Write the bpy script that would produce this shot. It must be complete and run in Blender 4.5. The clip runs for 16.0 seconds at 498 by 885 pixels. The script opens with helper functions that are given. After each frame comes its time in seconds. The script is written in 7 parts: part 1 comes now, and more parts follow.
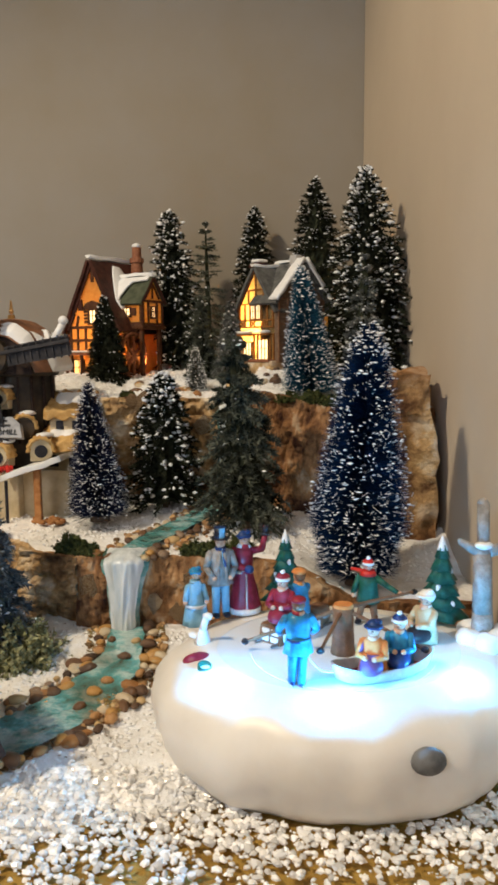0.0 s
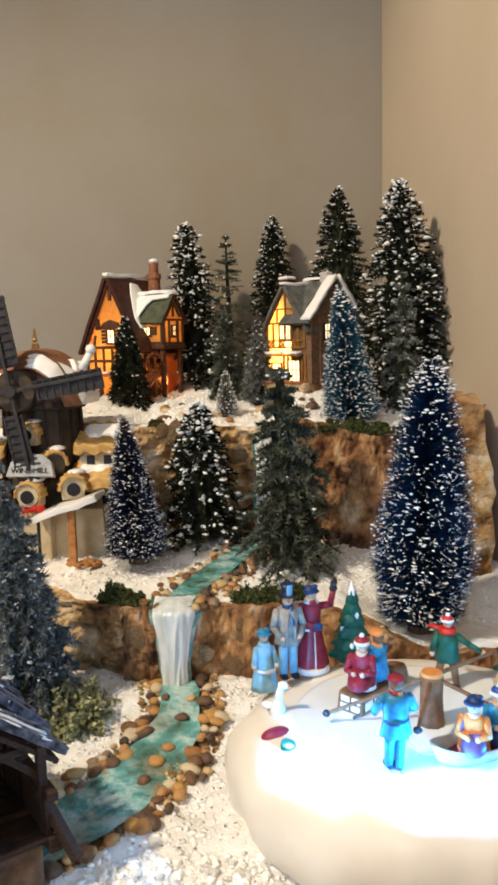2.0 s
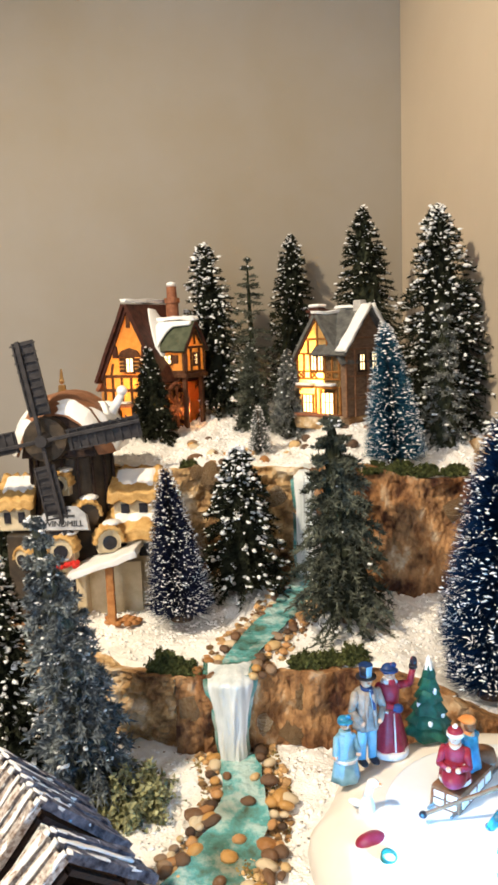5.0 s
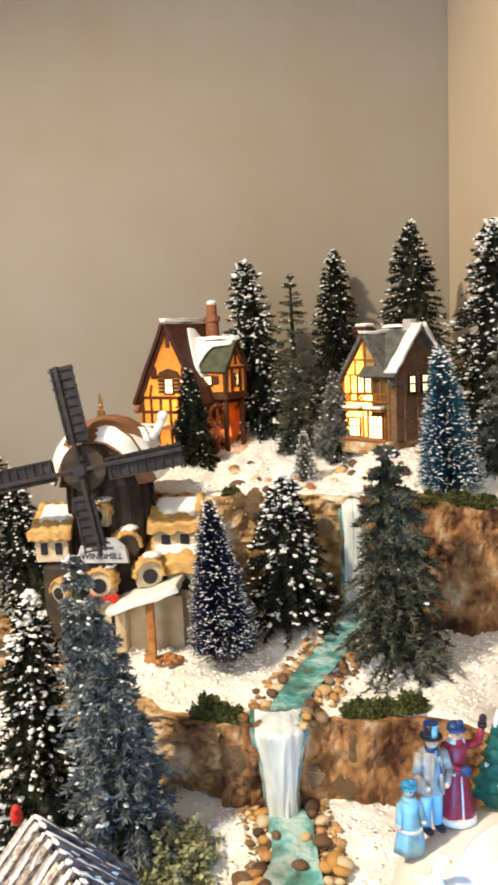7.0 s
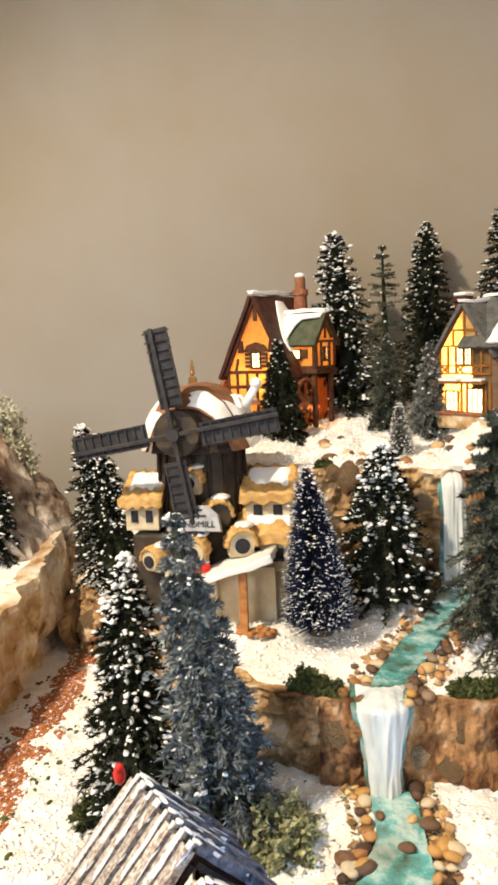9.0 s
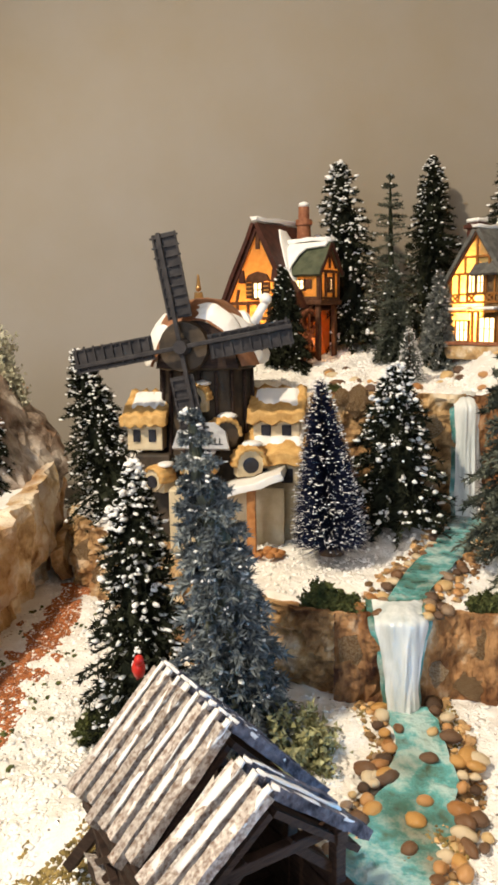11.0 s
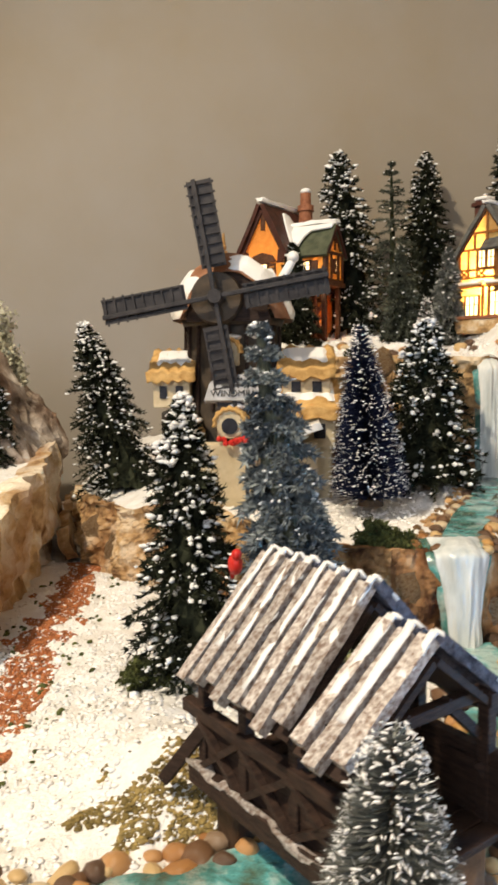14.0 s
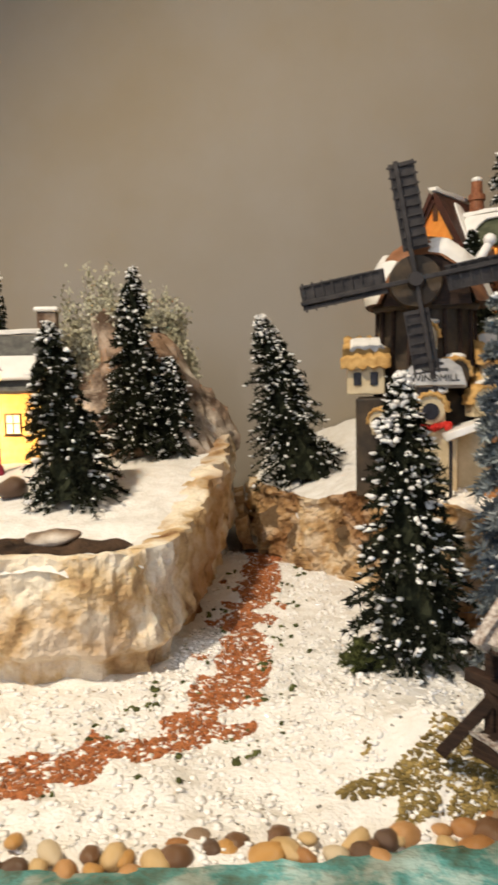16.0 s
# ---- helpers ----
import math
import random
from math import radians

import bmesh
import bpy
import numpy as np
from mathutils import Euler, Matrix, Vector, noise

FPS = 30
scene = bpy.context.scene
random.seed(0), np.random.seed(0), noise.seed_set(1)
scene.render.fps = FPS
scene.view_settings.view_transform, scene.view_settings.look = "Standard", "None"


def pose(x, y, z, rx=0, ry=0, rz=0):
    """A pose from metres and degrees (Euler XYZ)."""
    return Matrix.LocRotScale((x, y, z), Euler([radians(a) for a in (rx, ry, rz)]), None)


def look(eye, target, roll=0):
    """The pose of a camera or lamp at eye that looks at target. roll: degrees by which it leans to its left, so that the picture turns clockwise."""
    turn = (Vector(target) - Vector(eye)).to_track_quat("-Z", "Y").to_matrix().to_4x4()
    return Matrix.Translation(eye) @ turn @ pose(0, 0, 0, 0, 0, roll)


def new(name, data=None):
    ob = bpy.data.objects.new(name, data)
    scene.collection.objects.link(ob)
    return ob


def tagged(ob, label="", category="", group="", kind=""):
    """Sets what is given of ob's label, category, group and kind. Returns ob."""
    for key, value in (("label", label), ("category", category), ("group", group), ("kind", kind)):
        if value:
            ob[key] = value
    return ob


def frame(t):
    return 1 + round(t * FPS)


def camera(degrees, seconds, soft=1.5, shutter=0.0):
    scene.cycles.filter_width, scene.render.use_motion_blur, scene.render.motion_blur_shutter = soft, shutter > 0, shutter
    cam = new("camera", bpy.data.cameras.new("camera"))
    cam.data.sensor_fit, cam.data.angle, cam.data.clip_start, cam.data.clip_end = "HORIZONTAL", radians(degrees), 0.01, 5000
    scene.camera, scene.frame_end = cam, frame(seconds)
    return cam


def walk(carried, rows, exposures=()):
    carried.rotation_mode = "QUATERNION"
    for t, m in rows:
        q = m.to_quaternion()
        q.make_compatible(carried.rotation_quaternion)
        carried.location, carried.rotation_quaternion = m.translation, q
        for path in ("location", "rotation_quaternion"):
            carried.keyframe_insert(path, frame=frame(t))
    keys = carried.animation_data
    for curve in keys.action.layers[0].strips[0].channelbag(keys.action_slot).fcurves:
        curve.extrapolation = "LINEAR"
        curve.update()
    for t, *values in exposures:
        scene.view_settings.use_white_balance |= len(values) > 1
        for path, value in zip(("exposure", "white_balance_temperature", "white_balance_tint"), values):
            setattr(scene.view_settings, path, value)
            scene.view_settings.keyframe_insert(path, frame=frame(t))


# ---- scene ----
cam = camera(36.3, 16.0, soft=3.0, shutter=0.5)
PATH = [
    (0, (0.005, 0.053, 0.289), (-0.015, 2.039, 0.053), -0.4),
    (0.5, (-0.01, 0.058, 0.297), (-0.035, 2.044, 0.056), -0.7),
    (1, (-0.023, 0.069, 0.305), (-0.045, 2.054, 0.062), -1.1),
    (1.5, (-0.036, 0.085, 0.315), (-0.037, 2.069, 0.066), -1.4),
    (2, (-0.056, 0.097, 0.331), (-0.038, 2.08, 0.07), -1.5),
    (2.5, (-0.064, 0.107, 0.344), (-0.036, 2.09, 0.083), -1.5),
    (3, (-0.074, 0.123, 0.354), (-0.034, 2.102, 0.071), -1.4),
    (3.5, (-0.095, 0.129, 0.368), (-0.052, 2.108, 0.084), -0.7),
    (4, (-0.102, 0.135, 0.378), (-0.058, 2.114, 0.095), -1.3),
    (4.2, (-0.107, 0.137, 0.383), (-0.059, 2.115, 0.092), -1.5),
    (6.3, (-0.136, 0.173, 0.389), (-0.034, 2.153, 0.126), -2.7),
    (6.5, (-0.139, 0.178, 0.393), (-0.049, 2.159, 0.137), -2.0),
    (7, (-0.133, 0.188, 0.398), (-0.144, 2.171, 0.141), -2.4),
    (7.5, (-0.141, 0.194, 0.395), (-0.216, 2.177, 0.143), -2.1),
    (8, (-0.143, 0.198, 0.39), (-0.272, 2.177, 0.132), -2.0),
    (8.5, (-0.146, 0.202, 0.382), (-0.323, 2.179, 0.138), -1.9),
    (9, (-0.163, 0.21, 0.367), (-0.349, 2.185, 0.11), -2.3),
    (9.5, (-0.178, 0.213, 0.352), (-0.327, 2.19, 0.087), -1.8),
    (10, (-0.19, 0.224, 0.332), (-0.325, 2.195, 0.023), -1.0),
    (10.2, (-0.19, 0.226, 0.329), (-0.329, 2.194, 0.005), -1.2),
    (12.3, (-0.238, 0.23, 0.282), (-0.302, 2.202, -0.046), -0.4),
    (12.5, (-0.247, 0.228, 0.28), (-0.295, 2.202, -0.038), -0.5),
    (13, (-0.254, 0.23, 0.264), (-0.277, 2.208, -0.033), -0.6),
    (13.5, (-0.258, 0.229, 0.248), (-0.248, 2.215, 0.012), -0.6),
    (14, (-0.278, 0.232, 0.229), (-0.253, 2.221, 0.019), -0.6),
    (14.5, (-0.296, 0.241, 0.208), (-0.29, 2.232, 0.026), -0.9),
    (15, (-0.309, 0.239, 0.203), (-0.339, 2.232, 0.043), -1.5),
    (15.5, (-0.337, 0.237, 0.201), (-0.484, 2.224, 0.026), -1.6),
    (16, (-0.358, 0.231, 0.207), (-0.612, 2.207, 0.032), -1.1),
]
EXPOSURES = [(0.0, -0.50), (1.5, -0.24), (3.5, 0.16), (6.5, 0.36), (8.5, 0.44), (10.0, 0.26), (12.5, 0.05), (15.0, 0.0), (16.0, -0.22)]
walk(cam, [(t, look(eye, target, roll)) for t, eye, target, roll in PATH], EXPOSURES)

# ---- light ----
world = bpy.data.worlds.new("room_air")
world.use_nodes = True
world.node_tree.nodes["Background"].inputs[0].default_value = (1.0, 0.86, 0.70, 1)
world.node_tree.nodes["Background"].inputs[1].default_value = 0.008
scene.world = world


def lamp(name, kind, at, target, energy, colour, size=0.1, spot=90):
    d = bpy.data.lights.new(name, kind)
    d.energy, d.color = energy, colour
    if kind == "AREA":
        d.size = size
    else:
        d.shadow_soft_size = size
    if kind == "SPOT":
        d.spot_size, d.spot_blend = radians(spot), 0.6
    ob = new(name, d)
    ob.matrix_world = look(at, target)
    return ob


WARM = (1.0, 0.845, 0.625)
lamp("ceiling_spot_light", "SPOT", (-1.05, 0.05, 1.55), (-0.31, 0.76, 0.08), 146.0, WARM, 0.05, 86)
# cool fill added to brighten the walls; no window stands behind it
lamp("cool_fill_light", "AREA", (-1.0, -1.8, 1.1), (0.0, 1.5, 0.9), 26.0, (0.83, 0.89, 1.0), 1.0)


# ---- materials ----
def mat(name, c1, c2=None, scale=60.0, rough=0.8, metal=0.0, bump=0.3, fine=400.0, fine_bump=0.0, island=0.0, spec=0.3, stretch=(1, 1, 1), contrast=(0.35, 0.65), coat=0.0, c3=None):
    m = bpy.data.materials.new(name)
    m.use_nodes = True
    nt = m.node_tree
    b = nt.nodes["Principled BSDF"]
    b.inputs["Roughness"].default_value = rough
    b.inputs["Metallic"].default_value = metal
    b.inputs["Specular IOR Level"].default_value = spec
    b.inputs["Coat Weight"].default_value = coat
    co = nt.nodes.new("ShaderNodeTexCoord")
    mp = nt.nodes.new("ShaderNodeMapping")
    mp.inputs["Scale"].default_value = stretch
    nt.links.new(co.outputs["Object"], mp.inputs["Vector"])
    n1 = nt.nodes.new("ShaderNodeTexNoise")
    n1.inputs["Scale"].default_value = scale
    n1.inputs["Detail"].default_value = 5
    n1.inputs["Roughness"].default_value = 0.6
    nt.links.new(mp.outputs[0], n1.inputs["Vector"])
    ramp = nt.nodes.new("ShaderNodeValToRGB")
    ramp.color_ramp.elements[0].position, ramp.color_ramp.elements[1].position = contrast
    ramp.color_ramp.elements[0].color = (*c1, 1)
    ramp.color_ramp.elements[1].color = (*(c2 or c1), 1)
    if c3:
        e = ramp.color_ramp.elements.new(min(0.95, contrast[1] + 0.12))
        e.color = (*c3, 1)
    nt.links.new(n1.outputs["Fac"], ramp.inputs["Fac"])
    out = ramp.outputs["Color"]
    if c3:
        big = nt.nodes.new("ShaderNodeTexNoise")
        big.inputs["Scale"].default_value = scale * 0.35
        nt.links.new(mp.outputs[0], big.inputs["Vector"])
        mxc = nt.nodes.new("ShaderNodeMix")
        mxc.data_type = "RGBA"
        mxc.blend_type = "MULTIPLY"
        mxc.inputs[0].default_value = 1.0
        r2 = nt.nodes.new("ShaderNodeValToRGB")
        r2.color_ramp.elements[0].position, r2.color_ramp.elements[1].position = 0.38, 0.58
        r2.color_ramp.elements[0].color = (0.55, 0.42, 0.34, 1)
        r2.color_ramp.elements[1].color = (1, 1, 1, 1)
        nt.links.new(big.outputs["Fac"], r2.inputs["Fac"])
        nt.links.new(out, mxc.inputs[6])
        nt.links.new(r2.outputs["Color"], mxc.inputs[7])
        out = mxc.outputs[2]
    if island:
        g = nt.nodes.new("ShaderNodeNewGeometry")
        oi = nt.nodes.new("ShaderNodeObjectInfo")
        ad = nt.nodes.new("ShaderNodeMath")
        ad.operation = "ADD"
        nt.links.new(g.outputs["Random Per Island"], ad.inputs[0])
        nt.links.new(oi.outputs["Random"], ad.inputs[1])
        fr = nt.nodes.new("ShaderNodeMath")
        fr.operation = "FRACT"
        nt.links.new(ad.outputs[0], fr.inputs[0])
        mr = nt.nodes.new("ShaderNodeMapRange")
        mr.inputs["To Min"].default_value, mr.inputs["To Max"].default_value = 1 - island, 1 + island
        nt.links.new(fr.outputs[0], mr.inputs["Value"])
        hs = nt.nodes.new("ShaderNodeHueSaturation")
        nt.links.new(mr.outputs[0], hs.inputs["Value"])
        nt.links.new(out, hs.inputs["Color"])
        out = hs.outputs["Color"]
    nt.links.new(out, b.inputs["Base Color"])
    if bump or fine_bump:
        n2 = nt.nodes.new("ShaderNodeTexNoise")
        n2.inputs["Scale"].default_value = fine
        n2.inputs["Detail"].default_value = 3
        nt.links.new(mp.outputs[0], n2.inputs["Vector"])
        ad2 = nt.nodes.new("ShaderNodeMath")
        ad2.operation = "MULTIPLY_ADD"
        ad2.inputs[1].default_value = fine_bump
        nt.links.new(n2.outputs["Fac"], ad2.inputs[0])
        nt.links.new(n1.outputs["Fac"], ad2.inputs[2])
        bp = nt.nodes.new("ShaderNodeBump")
        bp.inputs["Strength"].default_value = bump
        bp.inputs["Distance"].default_value = 0.004
        nt.links.new(ad2.outputs[0], bp.inputs["Height"])
        nt.links.new(bp.outputs[0], b.inputs["Normal"])
    return m


def glow(name, colour, strength, c2=None, scale=90):
    m = bpy.data.materials.new(name)
    m.use_nodes = True
    nt = m.node_tree
    b = nt.nodes["Principled BSDF"]
    b.inputs["Base Color"].default_value = (*colour, 1)
    b.inputs["Emission Strength"].default_value = strength
    n = nt.nodes.new("ShaderNodeTexNoise")
    n.inputs["Scale"].default_value = scale
    r = nt.nodes.new("ShaderNodeValToRGB")
    r.color_ramp.elements[0].color = (*(c2 or colour), 1)
    r.color_ramp.elements[1].color = (*colour, 1)
    r.color_ramp.elements[0].position, r.color_ramp.elements[1].position = 0.3, 0.6
    co = nt.nodes.new("ShaderNodeTexCoord")
    nt.links.new(co.outputs["Object"], n.inputs["Vector"])
    nt.links.new(n.outputs["Fac"], r.inputs["Fac"])
    nt.links.new(r.outputs["Color"], b.inputs["Emission Color"])
    return m


def porcelain(name, c1, c2, through_light=0.5):
    """Thin painted porcelain that lets the lamp inside shine through."""
    m = mat(name, c1, c2, 120, 0.4, bump=0.15, spec=0.4)
    nt = m.node_tree
    b = nt.nodes["Principled BSDF"]
    tr = nt.nodes.new("ShaderNodeBsdfTranslucent")
    src = b.inputs["Base Color"].links[0].from_socket
    nt.links.new(src, tr.inputs["Color"])
    mx = nt.nodes.new("ShaderNodeMixShader")
    mx.inputs[0].default_value = through_light
    nt.links.new(b.outputs[0], mx.inputs[1])
    nt.links.new(tr.outputs[0], mx.inputs[2])
    nt.links.new(mx.outputs[0], nt.nodes["Material Output"].inputs["Surface"])
    return m


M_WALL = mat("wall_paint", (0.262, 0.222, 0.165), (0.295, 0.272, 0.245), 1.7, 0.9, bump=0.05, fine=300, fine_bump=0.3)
# back wall's paint lightened: lamp light from the left put into the colour
M_WALL_R = mat("wall_paint_lamplit", (0.50, 0.41, 0.31), (0.54, 0.45, 0.345), 3, 0.9, bump=0.05, fine=300, fine_bump=0.3)
M_CEIL = mat("ceiling_paint", (0.75, 0.72, 0.66), (0.8, 0.77, 0.7), 3, 0.9, bump=0.03)
M_FLOOR = mat("floor_boards", (0.22, 0.13, 0.07), (0.32, 0.2, 0.11), 6, 0.5, stretch=(1, 8, 1))
M_CLOTH = mat("gold_cloth", (0.30, 0.17, 0.035), (0.52, 0.33, 0.08), 45, 0.55, metal=0.25, bump=0.5, fine=500, fine_bump=0.5)
M_SNOW = mat("craft_snow", (0.80, 0.77, 0.73), (0.90, 0.89, 0.87), 90, 0.8, bump=0.55, fine=420, fine_bump=0.8)
M_GRAIN = mat("snow_grain", (0.82, 0.79, 0.74), (0.92, 0.90, 0.87), 90, 0.22, bump=0.0, island=0.35, spec=0.7)
M_FLOCK = mat("snow_flock", (0.82, 0.82, 0.82), (0.92, 0.92, 0.92), 200, 0.8, bump=0.0, island=0.08)
M_CORK = mat("cork_bark", (0.07, 0.026, 0.012), (0.42, 0.23, 0.10), 48, 0.75, bump=1.0, fine=230, fine_bump=0.8, contrast=(0.36, 0.56), c3=(0.62, 0.48, 0.32), stretch=(1, 1, 0.7))
M_CORK_L = mat("pale_bark", (0.11, 0.05, 0.02), (0.52, 0.34, 0.16), 34, 0.8, bump=1.0, fine=200, fine_bump=0.7, contrast=(0.33, 0.50), c3=(0.74, 0.62, 0.45))
M_ROCK = mat("cream_rock", (0.20, 0.09, 0.03), (0.66, 0.48, 0.26), 24, 0.75, bump=1.0, fine=170, fine_bump=0.7, contrast=(0.30, 0.44), c3=(0.84, 0.76, 0.62))
# bark darkened to near black: shade of the rock's hollow as a colour
M_HOLLOW_SHADE = mat("hollow_shade", (0.020, 0.012, 0.008), (0.085, 0.050, 0.030), 60, 0.9, bump=1.0, fine=260, fine_bump=0.7)
M_GREY_ROCK = mat("grey_rock", (0.10, 0.065, 0.045), (0.46, 0.39, 0.32), 30, 0.9, bump=1.0, fine=160, fine_bump=0.6, contrast=(0.36, 0.52), c3=(0.68, 0.62, 0.55))
M_WATER = mat("painted_water", (0.10, 0.15, 0.10), (0.12, 0.40, 0.40), 55, 0.10, bump=0.7, fine=170, fine_bump=0.9, spec=0.6, coat=0.8, contrast=(0.30, 0.48), c3=(0.44, 0.62, 0.60))
M_FALL = mat("frozen_fall", (0.50, 0.55, 0.55), (0.82, 0.84, 0.82), 60, 0.25, bump=0.6, stretch=(1, 1, 0.25), spec=0.6)
M_STONE = mat("river_stone", (0.26, 0.13, 0.06), (0.50, 0.33, 0.17), 60, 0.55, bump=0.3, island=0.6, spec=0.4)
_nt = M_STONE.node_tree
_oi = _nt.nodes.new("ShaderNodeObjectInfo")
_rp = _nt.nodes.new("ShaderNodeValToRGB")
_rp.color_ramp.interpolation = "CONSTANT"
_cols = [(0.36, 0.16, 0.05), (0.60, 0.42, 0.20), (0.16, 0.08, 0.04), (0.56, 0.30, 0.09), (0.66, 0.54, 0.36), (0.26, 0.18, 0.12), (0.07, 0.04, 0.03), (0.50, 0.26, 0.10)]
for _i, _c in enumerate(_cols):
    _e = _rp.color_ramp.elements[_i] if _i < 2 else _rp.color_ramp.elements.new(0.9)
    _e.color = (*_c, 1)
for _i, _e in enumerate(_rp.color_ramp.elements):
    _e.position = _i / len(_cols)
_mx = _nt.nodes.new("ShaderNodeMix")
_mx.data_type, _mx.blend_type = "RGBA", "MIX"
_mx.inputs[0].default_value = 0.88
_bs = _nt.nodes["Principled BSDF"]
_nt.links.new(_oi.outputs["Random"], _rp.inputs["Fac"])
_nt.links.new(_bs.inputs["Base Color"].links[0].from_socket, _mx.inputs[6])
_nt.links.new(_rp.outputs["Color"], _mx.inputs[7])
_nt.links.new(_mx.outputs[2], _bs.inputs["Base Color"])
_bs.inputs["Roughness"].default_value = 0.28
M_STONE_D = mat("dark_stone", (0.05, 0.03, 0.02), (0.16, 0.09, 0.05), 80, 0.5, bump=0.3, island=0.5)
M_GRIT = mat("red_grit", (0.30, 0.095, 0.035), (0.46, 0.18, 0.07), 200, 0.9, bump=0.6, island=0.4)
M_MOSS = mat("moss", (0.035, 0.045, 0.012), (0.12, 0.13, 0.04), 120, 0.9, bump=0.0, island=0.4)
M_MOSS_P = mat("pale_moss", (0.20, 0.20, 0.09), (0.42, 0.42, 0.24), 120, 0.9, bump=0.0, island=0.3)
M_TRUNK = mat("tree_trunk", (0.06, 0.035, 0.02), (0.14, 0.09, 0.05), 150, 0.9)
M_FIR = mat("fir_needles", (0.008, 0.010, 0.006), (0.034, 0.038, 0.022), 80, 0.85, spec=0.1, bump=0.0, island=0.5)
M_FIR_G = mat("frosted_needles", (0.08, 0.085, 0.075), (0.24, 0.25, 0.23), 60, 0.75, bump=0.0, island=0.5, spec=0.12)
M_FIR_B = mat("blue_grey_needles", (0.025, 0.040, 0.065), (0.27, 0.30, 0.30), 28, 0.7, bump=0.0, island=0.5, spec=0.12)
M_FIR_D = mat("dark_grey_green_needles", (0.018, 0.024, 0.018), (0.15, 0.16, 0.12), 40, 0.8, bump=0.0, island=0.5, spec=0.12)
M_NAVY = mat("navy_bristles", (0.005, 0.007, 0.024), (0.028, 0.036, 0.08), 80, 0.6, bump=0.0, island=0.5, spec=0.12)
M_TEAL = mat("teal_bristles", (0.010, 0.05, 0.09), (0.04, 0.15, 0.22), 80, 0.6, bump=0.0, island=0.5, spec=0.12)
M_BLUE = mat("blue_bristles", (0.002, 0.009, 0.030), (0.008, 0.036, 0.105), 80, 0.5, bump=0.0, island=0.5, spec=0.12)
M_ROOF = mat("brown_roof", (0.035, 0.011, 0.007), (0.075, 0.024, 0.015), 90, 0.6)
M_ROOF_G = mat("olive_roof", (0.05, 0.06, 0.035), (0.09, 0.10, 0.06), 90, 0.6)
M_SLATE = mat("slate_roof", (0.06, 0.06, 0.06), (0.14, 0.14, 0.13), 90, 0.6)
M_BEAM = mat("timber_beam", (0.05, 0.018, 0.006), (0.11, 0.045, 0.02), 150, 0.6)
M_BRICK = mat("red_brick", (0.20, 0.07, 0.035), (0.34, 0.14, 0.07), 160, 0.7, bump=0.4)
M_PLANK = mat("dark_plank", (0.016, 0.008, 0.006), (0.05, 0.027, 0.018), 120, 0.7, stretch=(1, 1, 6))
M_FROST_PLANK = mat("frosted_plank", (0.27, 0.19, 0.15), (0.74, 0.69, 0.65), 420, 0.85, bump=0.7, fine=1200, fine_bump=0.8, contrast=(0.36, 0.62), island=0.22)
M_WHITE_PAINT = mat("white_glaze", (0.80, 0.79, 0.77), (0.88, 0.87, 0.85), 60, 0.35, bump=0.15, spec=0.4)
M_POND = mat("pond_resin", (0.80, 0.74, 0.66), (0.86, 0.81, 0.74), 18, 0.35, bump=0.15, spec=0.4)
M_ICE = mat("pond_ice", (0.80, 0.84, 0.87), (0.88, 0.90, 0.91), 25, 0.12, bump=0.05, spec=0.5)
M_MILL = mat("mill_body", (0.030, 0.024, 0.018), (0.085, 0.060, 0.038), 50, 0.6, bump=0.3)
M_THATCH = mat("thatch", (0.44, 0.24, 0.07), (0.66, 0.42, 0.16), 110, 0.7, bump=0.5)
M_CAP = mat("mill_cap_brown", (0.20, 0.085, 0.04), (0.32, 0.15, 0.08), 70, 0.6)
M_ORANGEB = mat("orange_brown_clay", (0.30, 0.12, 0.035), (0.46, 0.22, 0.08), 130, 0.55, bump=0.3)
M_SAIL = mat("mill_sail", (0.022, 0.020, 0.022), (0.05, 0.045, 0.046), 90, 0.6)
M_CREAM = mat("cream_plaster", (0.52, 0.42, 0.26), (0.66, 0.56, 0.38), 60, 0.6)
M_SIGN = mat("grey_sign", (0.30, 0.30, 0.31), (0.45, 0.45, 0.46), 90, 0.6)
M_INK = mat("dark_lettering", (0.03, 0.03, 0.03), (0.05, 0.05, 0.05), 90, 0.6, bump=0)
M_BRASS = mat("brass", (0.55, 0.32, 0.12), (0.65, 0.4, 0.18), 90, 0.3, metal=0.8, bump=0)
M_RED = mat("red_paint", (0.50, 0.02, 0.015), (0.62, 0.04, 0.03), 120, 0.4, bump=0.1)
M_BURG = mat("burgundy_paint", (0.20, 0.015, 0.03), (0.32, 0.03, 0.06), 160, 0.35, bump=0.1)
M_BLUEP = mat("blue_paint", (0.02, 0.16, 0.34), (0.04, 0.30, 0.52), 160, 0.3, bump=0.1)
M_NAVYP = mat("navy_paint", (0.01, 0.03, 0.12), (0.02, 0.06, 0.2), 160, 0.35, bump=0.1)
M_GREYP = mat("grey_paint", (0.42, 0.40, 0.38), (0.55, 0.53, 0.50), 160, 0.4, bump=0.1)
M_GREENP = mat("green_paint", (0.01, 0.07, 0.05), (0.02, 0.13, 0.09), 160, 0.4, bump=0.3)
M_ORANGEP = mat("orange_paint", (0.62, 0.22, 0.06), (0.72, 0.30, 0.1), 160, 0.4, bump=0.1)
M_SKINP = mat("pale_clay", (0.62, 0.36, 0.24), (0.7, 0.44, 0.3), 160, 0.5, bump=0.05)
M_BROWNP = mat("brown_wood_paint", (0.15, 0.07, 0.035), (0.26, 0.13, 0.07), 130, 0.5, bump=0.3)
